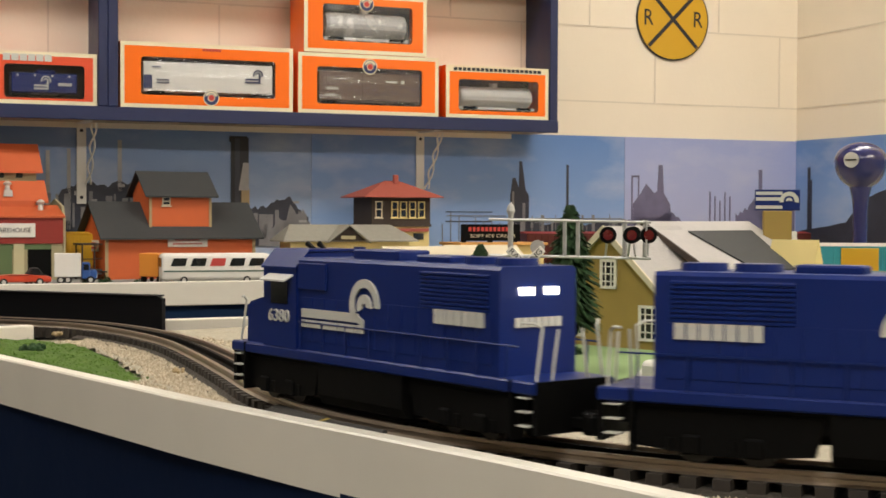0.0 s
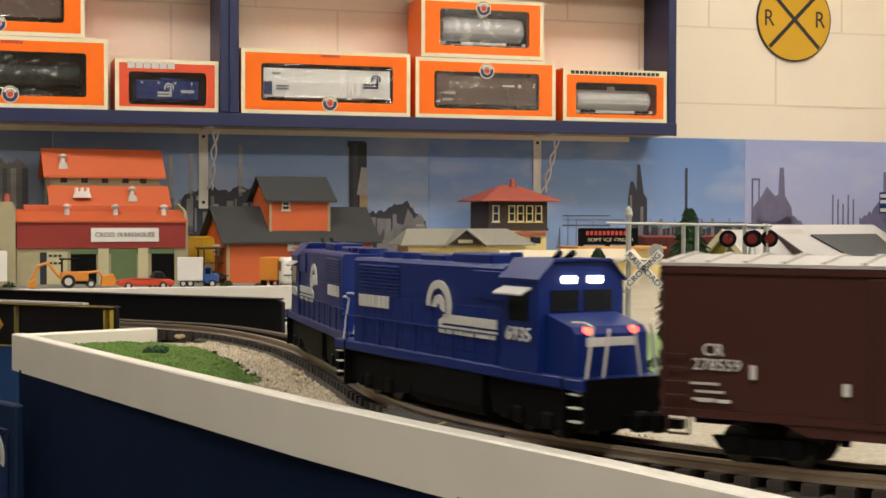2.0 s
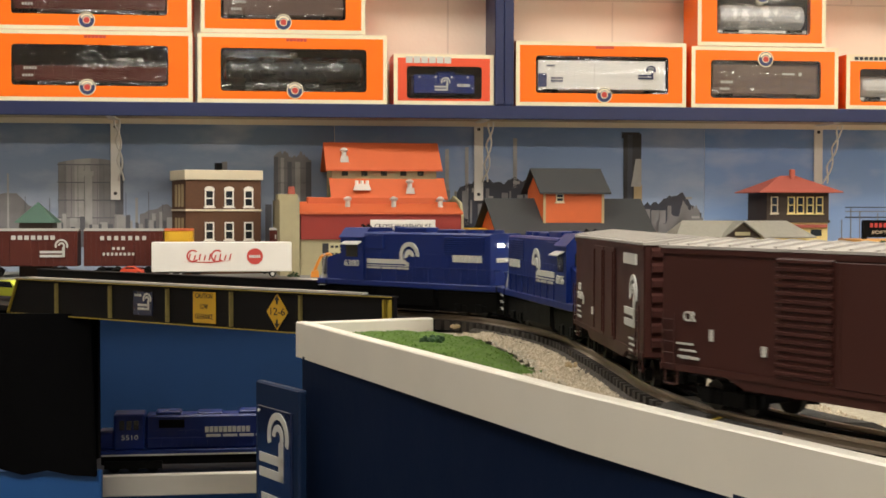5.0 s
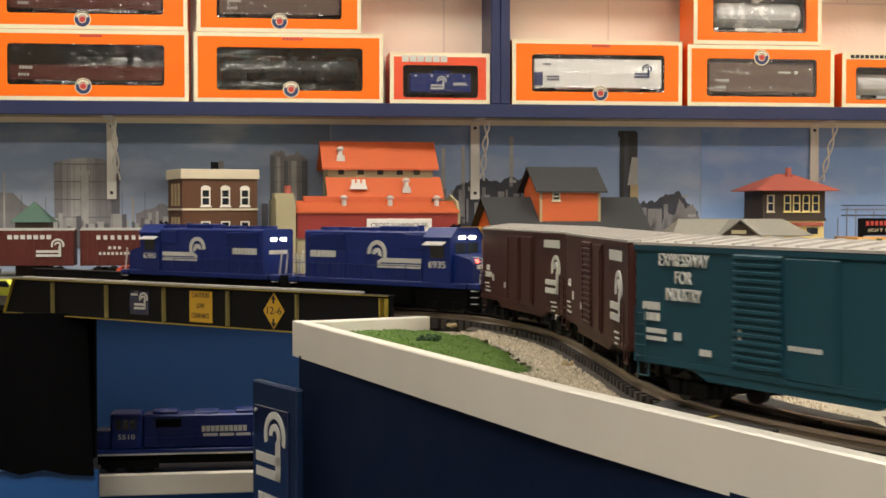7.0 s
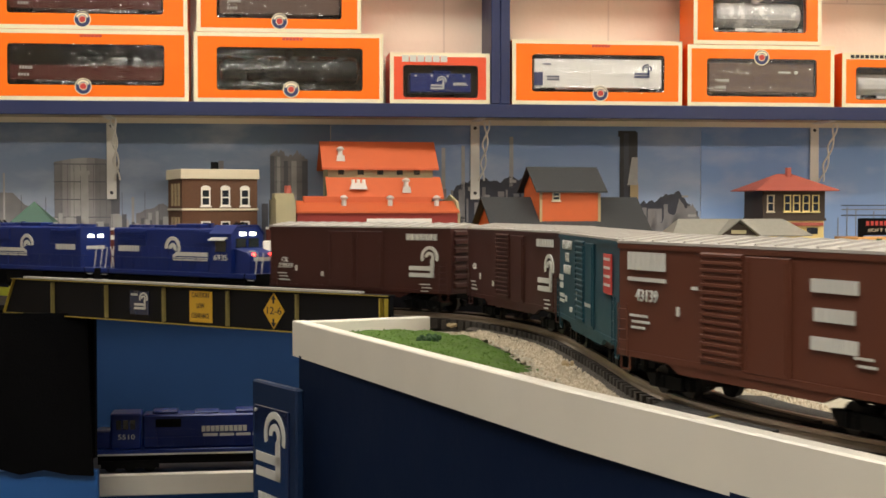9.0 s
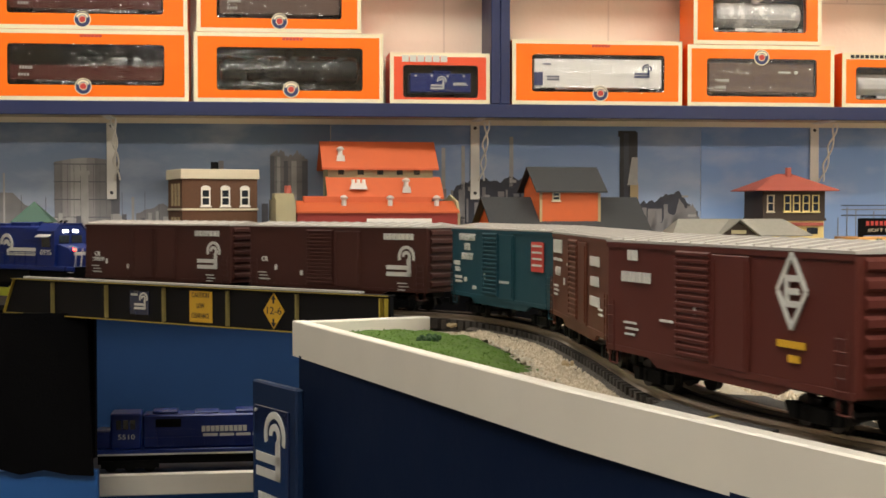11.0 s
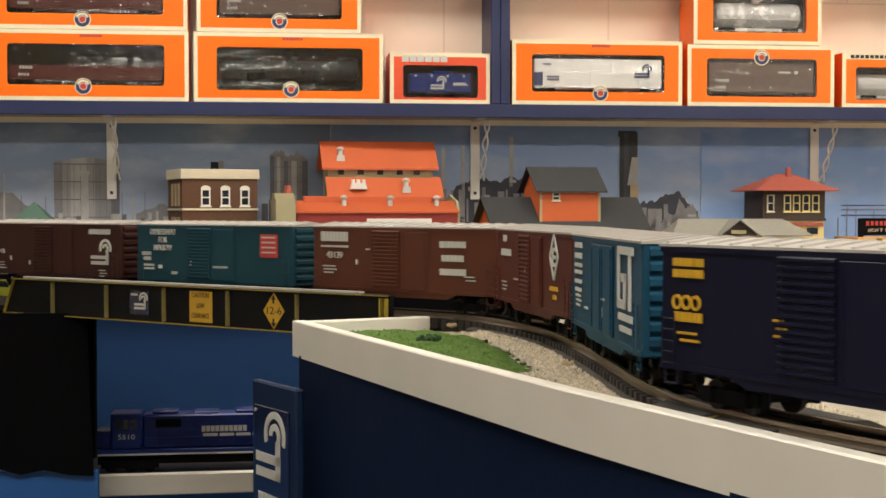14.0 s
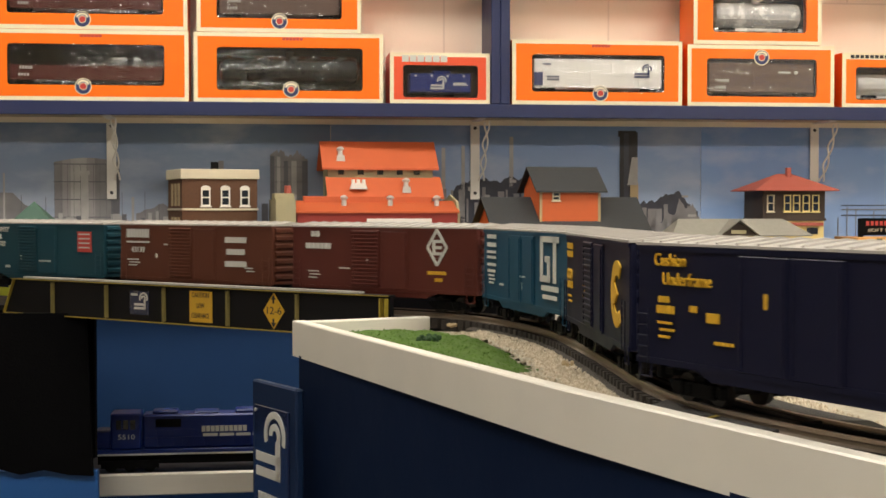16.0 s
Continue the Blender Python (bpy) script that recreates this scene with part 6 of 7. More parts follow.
    for x0 in (.170, .255):
        bm = bmesh.new()
        mbox(bm, x0, x0 + .022, -.004, .001, .0, .078)
        part("pilaster", bm, "khaki_light", b)
    bm = bmesh.new()
    for x in (.066, .076, .086):
        for z in (.044, .060):
            mbox(bm, x, x + .007, -.0025, -.001, z, z + .005)
    part("window", bm, "ink", b)
    bm = bmesh.new()
    mbox(bm, .112, .335, -.0022, -.0005, .066, .077)
    part("lintel", bm, "green_door", b)


M["khaki_light"] = mat("pale_khaki", (0.5, 0.46, 0.28), 0.7, var=0.1)


def barn():
    b = thing("orange_barn", "orange barn model with charcoal roof and tall cupola", "model building", m=on_wall(.092, .25, G, 9))
    x0, x1, d = 0, .352, .15
    bm = bmesh.new()
    gable_walls(bm, x0, x1, 0, d, 0, .100, .165)
    part("wall", bm, "orange_wall", b)
    bm = bmesh.new()
    gable(bm, x0, x1, 0, d, .101, .167, .016, .004)
    part("roof", bm, "roof_dark", b)
    c0, c1 = .104, .250
    bm = bmesh.new()
    gable_walls(bm, c0, c1, .012, .12, .09, .190, .232)
    cu = part("cupola", bm, "orange_wall", b)
    bm = bmesh.new()
    gable(bm, c0, c1, .012, .12, .191, .236, .013, .004)
    part("cupola_roof", bm, "roof_dark", cu)
    for x in (c0, c1 - .005):
        bm = bmesh.new()
        mbox(bm, x - .0005, x + .0055, .0105, .013, .095, .190)
        part("corner_board", bm, "tan", cu)
    sash(cu, .143, .162, .182, .019, .012, False, "stonetrim")
    for x in (0, x1 - .006):
        bm = bmesh.new()
        mbox(bm, x - .0005, x + .0065, -.0015, .001, 0, .094)
        part("corner_board", bm, "tan", b)
    bm = bmesh.new()
    mbox(bm, 0, x1, -.0012, .001, .0942, .099)
    part("eave_board", bm, "tan", b)
    for x, w in ((-.0, 0),):
        bm = bmesh.new()
        mbox(bm, -.0025, .0, .045, .105, .060, .085)
        s = part("sign_board", bm, "white", b, "white sign board")
        bm = bmesh.new()
        for k in range(2):
            bars(bm, Matrix(((0, 0, -1, -.0026), (-1, 0, 0, .075), (0, 1, 0, 0), (0, 0, 0, 1))), 0, .078 - k * .010, .045, .004, 8)
        part("sign_text", bm, "red_mark", s)
    bm = bmesh.new()
    mbox(bm, .142, .235, -.0035, -.0012, .070, .096)
    s = part("sign_board", bm, "white", b, "white sign board")
    bm = bmesh.new()
    bars(bm, FRONT @ Matrix.Translation((0, 0, .0036)), .188, .087, .06, .006, 8)
    bars(bm, FRONT @ Matrix.Translation((0, 0, .0036)), .188, .077, .07, .003, 12)
    part("sign_text", bm, "red_mark", s)
    # loading porch with steps at the gable end
    bm = bmesh.new()
    mbox(bm, -.05, -.004, .01, .06, .018, .023)
    for x, y in ((-.047, .013), (-.047, .057), (-.02, .013)):
        rod(bm, (x, y, 0), (x, y, .075), .0018, seg=6)
    mbox(bm, -.052, -.003, .008, .062, .075, .079)
    for k in range(4):
        mbox(bm, -.045 + k * .012, -.035 + k * .012, -.012, .012, .004 + k * .004, .007 + k * .004)
    rod(bm, (-.05, .01, .045), (-.003, .01, .045), .001, seg=5)
    part("porch", bm, "brown_wall", b)


def station():
    b = thing("station", "small station model with grey-green hipped roof", "model building", m=on_wall(.478, .30, G, 0))
    bm = bmesh.new()
    mbox(bm, .02, .305, .012, .10, 0, .085)
    part("wall", bm, "pale_yellow", b)
    bm = bmesh.new()
    w, d, ze, zr = .325, .115, .085, .121
    y = d / 2
    v = [bm.verts.new(p) for p in ((0, 0, ze), (w, 0, ze), (w, d, ze), (0, d, ze), (.03, y, zr), (w - .05, y, zr), (0, 0, ze - .003), (w, 0, ze - .003), (w, d, ze - .003), (0, d, ze - .003))]
    for f in ((0, 1, 5, 4), (1, 2, 5), (2, 3, 4, 5), (3, 0, 4), (6, 7, 1, 0), (7, 8, 2, 1), (8, 9, 3, 2), (9, 6, 0, 3), (9, 8, 7, 6)):
        bm.faces.new([v[i] for i in f])
    part("roof", bm, "roof_grey", b)
    bm = bmesh.new()
    prism(bm, [(.105, .085), (.195, .085), (.150, .115)], -.008, .05)
    part("gable", bm, "brown_wall", b)
    bm = bmesh.new()
    gable(bm, .108, .192, -.012, .05, .086, .118, .008, .003, "y")
    part("gable_roof", bm, "roof_grey", b)
    bm = bmesh.new()
    mbox(bm, .133, .167, -.0095, -.008, .088, .096)
    part("name_board", bm, "khaki_light", b)
    for x in (.05, .09, .22, .26):
        sash(b, x, .03, .06, .016, .012, False, "brown_wall")


def tower():
    b = thing("signal_tower", "interlocking signal tower model with red hipped roof", "model building", m=on_wall(.719, .21, G))
    w, d = .145, .13
    bm = bmesh.new()
    mbox(bm, 0, w, 0, d, 0, .118)
    part("lower_wall", bm, "pale_yellow", b)
    bm = bmesh.new()
    rbox(bm, -.002, w + .002, -.002, d + .002, .118, .188, .001, None, 1)
    mbox(bm, -.004, w + .004, -.004, d + .004, .116, .122)
    part("upper_wall", bm, "brown_wall", b)
    bm = bmesh.new()
    o, ze, zr = .027, .187, .226
    y = d / 2
    v = [bm.verts.new(p) for p in ((-o, -o, ze), (w + o, -o, ze), (w + o, d + o, ze), (-o, d + o, ze), (.055, y, zr), (w - .055, y, zr), (-o, -o, ze - .002), (w + o, -o, ze - .002), (w + o, d + o, ze - .002), (-o, d + o, ze - .002))]
    for f in ((0, 1, 5, 4), (1, 2, 5), (2, 3, 4, 5), (3, 0, 4), (6, 7, 1, 0), (7, 8, 2, 1), (8, 9, 3, 2), (9, 6, 0, 3), (9, 8, 7, 6)):
        bm.faces.new([v[i] for i in f])
    part("roof", bm, "roof_red", b)
    bm = bmesh.new()
    rbox(bm, .072, .083, y - .02, y - .008, .21, .240, .001, None, 1)
    part("chimney", bm, "roof_red", b)
    for x in (.016, .056, .078, .101, .124):
        sash(b, x, .137, .176, .017, -.002, False, "pale_yellow" if x > .03 else "stonetrim")
    bm = bmesh.new()
    mbox(bm, .104, .130, -.002, .001, .085, .1)
    part("lower_window", bm, "dark_glass", b)
    bm = bmesh.new()
    rbox(bm, .06, .142, -.006, -.001, .104, .112, .0005, None, 1)
    part("lower_trim", bm, "roof_red", b)
    bm = bmesh.new()
    for k in range(8):
        mbox(bm, -.014 - k * .010, -.004 - k * .010, .02, .05, .112 - k * .013, .115 - k * .013)
    part("stair", bm, "brown_wall", b)


def billboard_shop():
    b = thing("billboard_shop", "low yellow shop model with dark rooftop billboard", "model building", m=on_wall(.93, .25, G))
    bm = bmesh.new()
    rbox(bm, 0, .22, 0, .12, 0, .072, .001, None, 1)
    part("wall", bm, "pale_yellow", b)
    bm = bmesh.new()
    rbox(bm, -.006, .226, -.012, .126, .072, .078, .001, None, 1)
    part("roof", bm, "orange_pale", b)
    bm = bmesh.new()
    mbox(bm, .012, .165, .02, .026, .082, .122)
    for x in (.02, .09, .155):
        mbox(bm, x, x + .004, .026, .05, .078, .12)
    s = part("billboard", bm, "chassis", b)
    bm = bmesh.new()
    f = FRONT @ Matrix.Translation((0, 0, -.0198))
    bars(bm, f, .088, .110, .12, .010, 11, .35)
    part("billboard_text", bm, "red_mark", s)
    lettering("SOFT ICE CREAM", .0105, "stonetrim", s, f @ Matrix.Translation((.092, .0935, 0)), width=.118, name="billboard_text")


M["orange_pale"] = mat("pale_orange_roof", (0.7, 0.36, 0.1), 0.6, var=0.1)


def gazebo():
    b = thing("gazebo", "small tower model with green pyramid roof", "model building", m=on_wall(-.918, .22, G))
    bm = bmesh.new()
    mbox(bm, -.035, .035, -.035, .035, 0, .115)
    part("wall", bm, "brown_wall", b)
    bm = bmesh.new()
    v = [bm.verts.new(p) for p in ((-.045, -.045, .115), (.045, -.045, .115), (.045, .045, .115), (-.045, .045, .115), (0, 0, .16))]
    for f in ((0, 1, 4), (1, 2, 4), (2, 3, 4), (3, 0, 4), (3, 2, 1, 0)):
        bm.faces.new([v[i] for i in f])
    part("roof", bm, "copper_green", b)


brick_block()
warehouse()
barn()
station()
tower()
billboard_shop()
gazebo()


# ---- parked rolling stock ----
def parked_car(label, m, mt, length=.27, top="galv", draw=None, h=.075):
    c = thing("parked_boxcar", label, "model boxcar", "parked rolling stock", m=m)
    bm = bmesh.new()
    rbox(bm, 0, length, -.031, .031, .022, .022 + h, .001, None, 1)
    part("body", bm, mt, c)
    pts = [(.004, -.0305)]
    for i in range(16):
        x = .006 + i * (length - .012) / 15
        pts += [(x - .001, -.0312), (x - .0006, -.0322), (x + .0006, -.0322), (x + .001, -.0312)]
    pts += [(length - .004, -.0305)]
    bm = bmesh.new()
    prism(bm, pts, .026, .018 + h, None, "z")
    part("ribbed_side", bm, mt, c)
    bm = bmesh.new()
    prism(bm, [(-.032, .022 + h), (.032, .022 + h), (0, .027 + h)], -.001, length + .001, None, "x")
    part("roof", bm, top, c)
    bm = bmesh.new()
    rbox(bm, length / 2 - .022, length / 2 + .022, -.0338, -.0312, .024, .018 + h, .0005, None, 1)
    part("door", bm, mt, c)
    for x in (.05, length - .05):
        truck(c, x, 2)
    if draw:
        bm = bmesh.new()
        draw(bm, Matrix(((1, 0, 0, 0), (0, 0, -1, -.0336), (0, 1, 0, 0), (0, 0, 0, 1))), length)
        part("marking", bm, "marking", c)
    return c


def mark_a(bm, f, L):
    bars(bm, f, L * .62, .083, L * .4, .009, 7, .3)
    wheel_mark(bm, f, L * .86, .066, .014, 2.2)


def mark_b(bm, f, L):
    bars(bm, f, L * .52, .082, L * .62, .009, 7, .45)
    bars(bm, f, L * .45, .060, .03, .006, 3, .4)
    bars(bm, f, L * .45, .048, .07, .006, 8, .4)


def mark_c(bm, f, L):
    for k in range(5):
        bars(bm, f, L * (.12 + .19 * k), .075, L * .1, .006, 4, .4)
        bars(bm, f, L * (.12 + .19 * k), .06, L * .06, .004, 3, .4)


def parked():
    GT = G + .001
    parked_car("oxide red parked boxcar model with white emblem", on_wall(-1.06, .27, GT), "oxide2", .235, draw=mark_a)
    parked_car("oxide red parked boxcar model with white lettering", on_wall(-.812, .27, GT), "oxide2", .165, draw=mark_b)
    parked_car("bright yellow parked boxcar model", on_wall(-.645, .245, GT), "car_yellow", .06, "roof_orange")
    parked_car("oxide red parked boxcar model beside the brick building", on_wall(-.42, .15, GT), "oxide2", .055, draw=mark_b)
    parked_car("yellow parked caboose model behind the warehouse", on_wall(.008, .13, GT), "car_yellow", .13, "car_yellow")
    for u, lb in ((1.16, "oxide brown parked boxcar model by the wall"), (1.45, "dark red parked boxcar model by the wall"), (1.74, "oxide red parked boxcar model near the corner")):
        parked_car(lb, on_wall(u, .10, GT), "oxide2", .28, "wh_red", draw=mark_c)


parked()


# ---- road vehicles ----
def wheels(parent, xs, half, r=.0075):
    for x in xs:
        for s in (-1, 1):
            bm = bmesh.new()
            rod(bm, (x, s * (half - .004), r), (x, s * half, r), r, seg=16)
            wh = part("wheel", bm, "tyre", parent)
            bm = bmesh.new()
            rod(bm, (x, s * half, r), (x, s * (half + .0006), r), r * .55, seg=12)
            part("hubcap", bm, "silver", wh)


def bus():
    b = thing("bus", "white and pale green vintage bus model", "model bus", m=on_wall(.168, .47, G + .001, -4))
    L, w = .225, .027
    bm = bmesh.new()
    t = bmesh.new()
    mbox(t, 0, L, -w, w, .006, .062)
    bmesh.ops.bevel(t, geom=t.edges[:], offset=.008, segments=3, profile=.5, affect="EDGES")
    join(bm, t)
    part("body", bm, "white", b, smooth=True)
    bm = bmesh.new()
    mbox(bm, .004, L - .004, -w - .0006, w + .0006, .024, .027)
    mbox(bm, .002, .006, -w + .004, w - .004, .012, .024)
    part("stripe", bm, "copper_green", b)
    for i in range(5):
        bm = bmesh.new()
        x = .018 + i * .040
        prism(bm, [(x, .036), (x + .030, .036), (x + .034, .052), (x + .006, .052)], -w - .0008, -w + .001)
        part("window", bm, "dark_glass" if i != 2 else "red_mark", b)
    bm = bmesh.new()
    mbox(bm, -.0008, .001, -w + .007, w - .007, .034, .053)
    part("windscreen", bm, "dark_glass", b)
    wheels(b, (.045, .175), w + .0006)


def box_truck(label, m, cab_mt, box_mt, L=.085):
    b = thing("box_truck", label, "model truck", "model road vehicles", m=m)
    bm = bmesh.new()
    rbox(bm, 0, L * .62, -.02, .02, .014, .062, .0012, None, 1)
    part("cargo_box", bm, box_mt, b)
    bm = bmesh.new()
    rbox(bm, L * .64, L * .84, -.018, .018, .010, .044, .003, None, 2)
    rbox(bm, L * .82, L, -.016, .016, .010, .028, .003, None, 2)
    cab = part("cab", bm, cab_mt, b)
    bm = bmesh.new()
    mbox(bm, L * .68, L * .81, -.0186, .0186, .028, .040)
    part("window", bm, "dark_glass", cab)
    bm = bmesh.new()
    mbox(bm, L, L + .001, -.011, .011, .012, .022)
    part("grille", bm, "silver", cab)
    wheels(b, (L * .15, L * .32, L * .85), .019, .008)


def sedan(label, m, mt, L=.095, h=.03):
    b = thing("model_car", label, "model car", "model road vehicles", m=m)
    bm = bmesh.new()
    prism(bm, [(0, .007), (L, .007), (L, .016), (L * .95, .019), (L * .72, .020), (L * .6, h), (L * .28, h), (L * .16, .021), (.002, .019)], -.018, .018)
    bmesh.ops.bevel(bm, geom=bm.edges[:], offset=.0022, segments=2, profile=.5, affect="EDGES")
    part("body", bm, mt, b, smooth=True)
    bm = bmesh.new()
    prism(bm, [(L * .22, .021), (L * .66, .021), (L * .585, h - .002), (L * .30, h - .002)], -.0184, .0184)
    part("window", bm, "dark_glass", b)
    bm = bmesh.new()
    for x in (0, L):
        mbox(bm, x - .0012, x + .0012, -.0165, .0165, .008, .0105)
    part("bumper", bm, "silver", b)
    wheels(b, (L * .2, L * .8), .0185, .0075)


def digger():
    b = thing("backhoe", "orange backhoe loader model on the far table", "model digger", m=on_wall(-.315, .385, G, 0))
    bm = bmesh.new()
    rbox(bm, .045, .10, -.014, .014, .014, .034, .002, None, 1)
    part("body", bm, "vehicle_orange", b)
    bm = bmesh.new()
    for x, y in ((.048, -.012), (.048, .012), (.075, -.012), (.075, .012)):
        rod(bm, (x, y, .032), (x, y, .058), .0014, seg=6)
    mbox(bm, .043, .08, -.015, .015, .058, .061)
    part("cab_frame", bm, "chassis", b)
    bm = bmesh.new()
    pipe(bm, [(.045, 0, .02), (.02, 0, .052), (.002, 0, .046), (-.012, 0, .016)], .0035, 6)
    prism(bm, [(-.02, .002), (-.002, .002), (-.004, .018), (-.018, .014)], -.009, .009)
    part("boom", bm, "vehicle_orange", b)
    bm = bmesh.new()
    pipe(bm, [(.09, 0, .03), (.12, 0, .034), (.135, 0, .016)], .003, 6)
    prism(bm, [(.125, .004), (.16, .004), (.15, .028), (.128, .024)], -.02, .02)
    part("loader_bucket", bm, "vehicle_orange", b)
    wheels(b, (.06,), .02, .014)
    wheels(b, (.105,), .019, .009)


def trailer():
    b = thing("cola_trailer", "white box trailer model with red drink advertising", "model trailer", m=on_wall(-.665, .362, G + .002, 2))
    L = .290
    bm = bmesh.new()
    rbox(bm, 0, L, -.026, .026, .012, .074, .0015, None, 1)
    part("body", bm, "white", b)
    f = Matrix(((1, 0, 0, 0), (0, 0, -1, -.0262), (0, 1, 0, 0), (0, 0, 0, 1)))
    bm = bmesh.new()
    # a flowing double swash in place of the script
    for x0 in (.085, .135):
        arc(bm, f, x0, .045, .010, .0135, 50, 320)
    for i in range(9):
        x = .075 + i * .0105
        prism(bm, [(x, .036), (x + .003, .036), (x + .006, .050 - .003 * (i % 2)), (x + .003, .050 - .003 * (i % 2))], -.0003, .0005, f, "z")
    prism(bm, [(.068, .033), (.12, .030), (.165, .036), (.12, .033)], -.0003, .0005, f, "z")
    part("script_mark", bm, "red_mark", b)
    bm = bmesh.new()
    disc(bm, f, .213, .044, .017)
    d = part("round_mark", bm, "red_mark", b)
    bm = bmesh.new()
    bars(bm, f @ Matrix.Translation((0, 0, .0005)), .213, .044, .024, .006, 6, .2)
    part("round_mark_text", bm, "marking", d)
    wheels(b, (.04, .06, .25), .025, .007)


def pickup():
    b = thing("pickup_truck", "white vintage pickup truck model on the road", "model pickup", m=pose(.545, 1.115, G + .001, 0, 0, 205))
    L = .095
    bm = bmesh.new()
    rbox(bm, 0, .042, -.017, .017, .012, .027, .002, None, 2)
    mbox(bm, .004, .038, -.013, .013, .0265, .0275)
    part("bed", bm, "white", b)
    bm = bmesh.new()
    prism(bm, [(.040, .012), (.068, .012), (.068, .030), (.062, .044), (.044, .044), (.040, .034)], -.0165, .0165)
    bmesh.ops.bevel(bm, geom=bm.edges[:], offset=.003, segments=2, profile=.5, affect="EDGES")
    cab = part("cab", bm, "white", b, smooth=True)
    bm = bmesh.new()
    rbox(bm, .066, L, -.011, .011, .012, .030, .005, None, 3)
    part("bonnet", bm, "white", b, smooth=True)
    bm = bmesh.new()
    for s in (-1, 1):
        for x in (.018, .080):
            lathe_pts = [(x + .012 * math.cos(math.pi * i / 8), .010 + .012 * math.sin(math.pi * i / 8)) for i in range(9)]
            prism(bm, lathe_pts, s * .0125, s * .019)
    part("fender", bm, "white", b)
    bm = bmesh.new()
    mbox(bm, .046, .060, -.0172, .0172, .030, .040)
    prism(bm, [(.0665, .031), (.0695, .031), (.064, .0415), (.061, .0415)], -.0125, .0125)
    part("window", bm, "dark_glass", cab)
    bm = bmesh.new()
    mbox(bm, L - .001, L + .0015, -.007, .007, .013, .026)
    mbox(bm, L + .002, L + .004, -.018, .018, .009, .013)
    part("grille", bm, "silver", b)
    wheels(b, (.018, .080), .0175, .0085)


def shrub(label, x, y, z, r, seed):
    rnd = random.Random(seed)
    bm = bmesh.new()
    for _ in range(140):
        v = Vector((rnd.gauss(0, 1), rnd.gauss(0, 1), abs(rnd.gauss(0, .7)))).normalized() * r * rnd.uniform(.5, 1)
        c = Vector((x, y, z)) + v
        s = r * rnd.uniform(.10, .2)
        a = [c + Vector((rnd.uniform(-1, 1), rnd.uniform(-1, 1), rnd.uniform(-1, 1))) * s * 1.6 for _ in range(3)]
        bm.faces.new([bm.verts.new(p) for p in a])
    tagged(part("shrub", bm, "tree_green"), label, "shrub", "shrubs")


bus()
digger()
trailer()
pickup()
box_truck("white box truck model with a blue cab", on_wall(-.035, .40, G, -8), "truck_blue", "white")
box_truck("orange cab-over truck model beside the barn", on_wall(.150, .44, G, 62), "orange_wall", "vehicle_orange", .09)
sedan("low red sports car model", on_wall(-.165, .46, G), "car_red", .115, .022)
sedan("dark motor tractor model beside the sports car", on_wall(-.10, .43, G), "tyre", .05, .034)
sedan("lime yellow taxi model on the bridge approach", pose(-.715, 2.335, TOP - .0045, 0, 0, -38), "lime", .1, .032)
sedan("small red and white car model", on_wall(-.73, .37, G), "car_red", .05, .026)
for i, (u, v, r) in enumerate(((.03, .40, .012), (.075, .36, .014), (.055, .44, .010), (-.37, .33, .013), (.13, .43, .010), (.35, .34, .012))):
    p = WM @ Vector((u, v, 0))
    shrub("small dark green shrub on the far table", p.x, p.y, G, r, 40 + i)


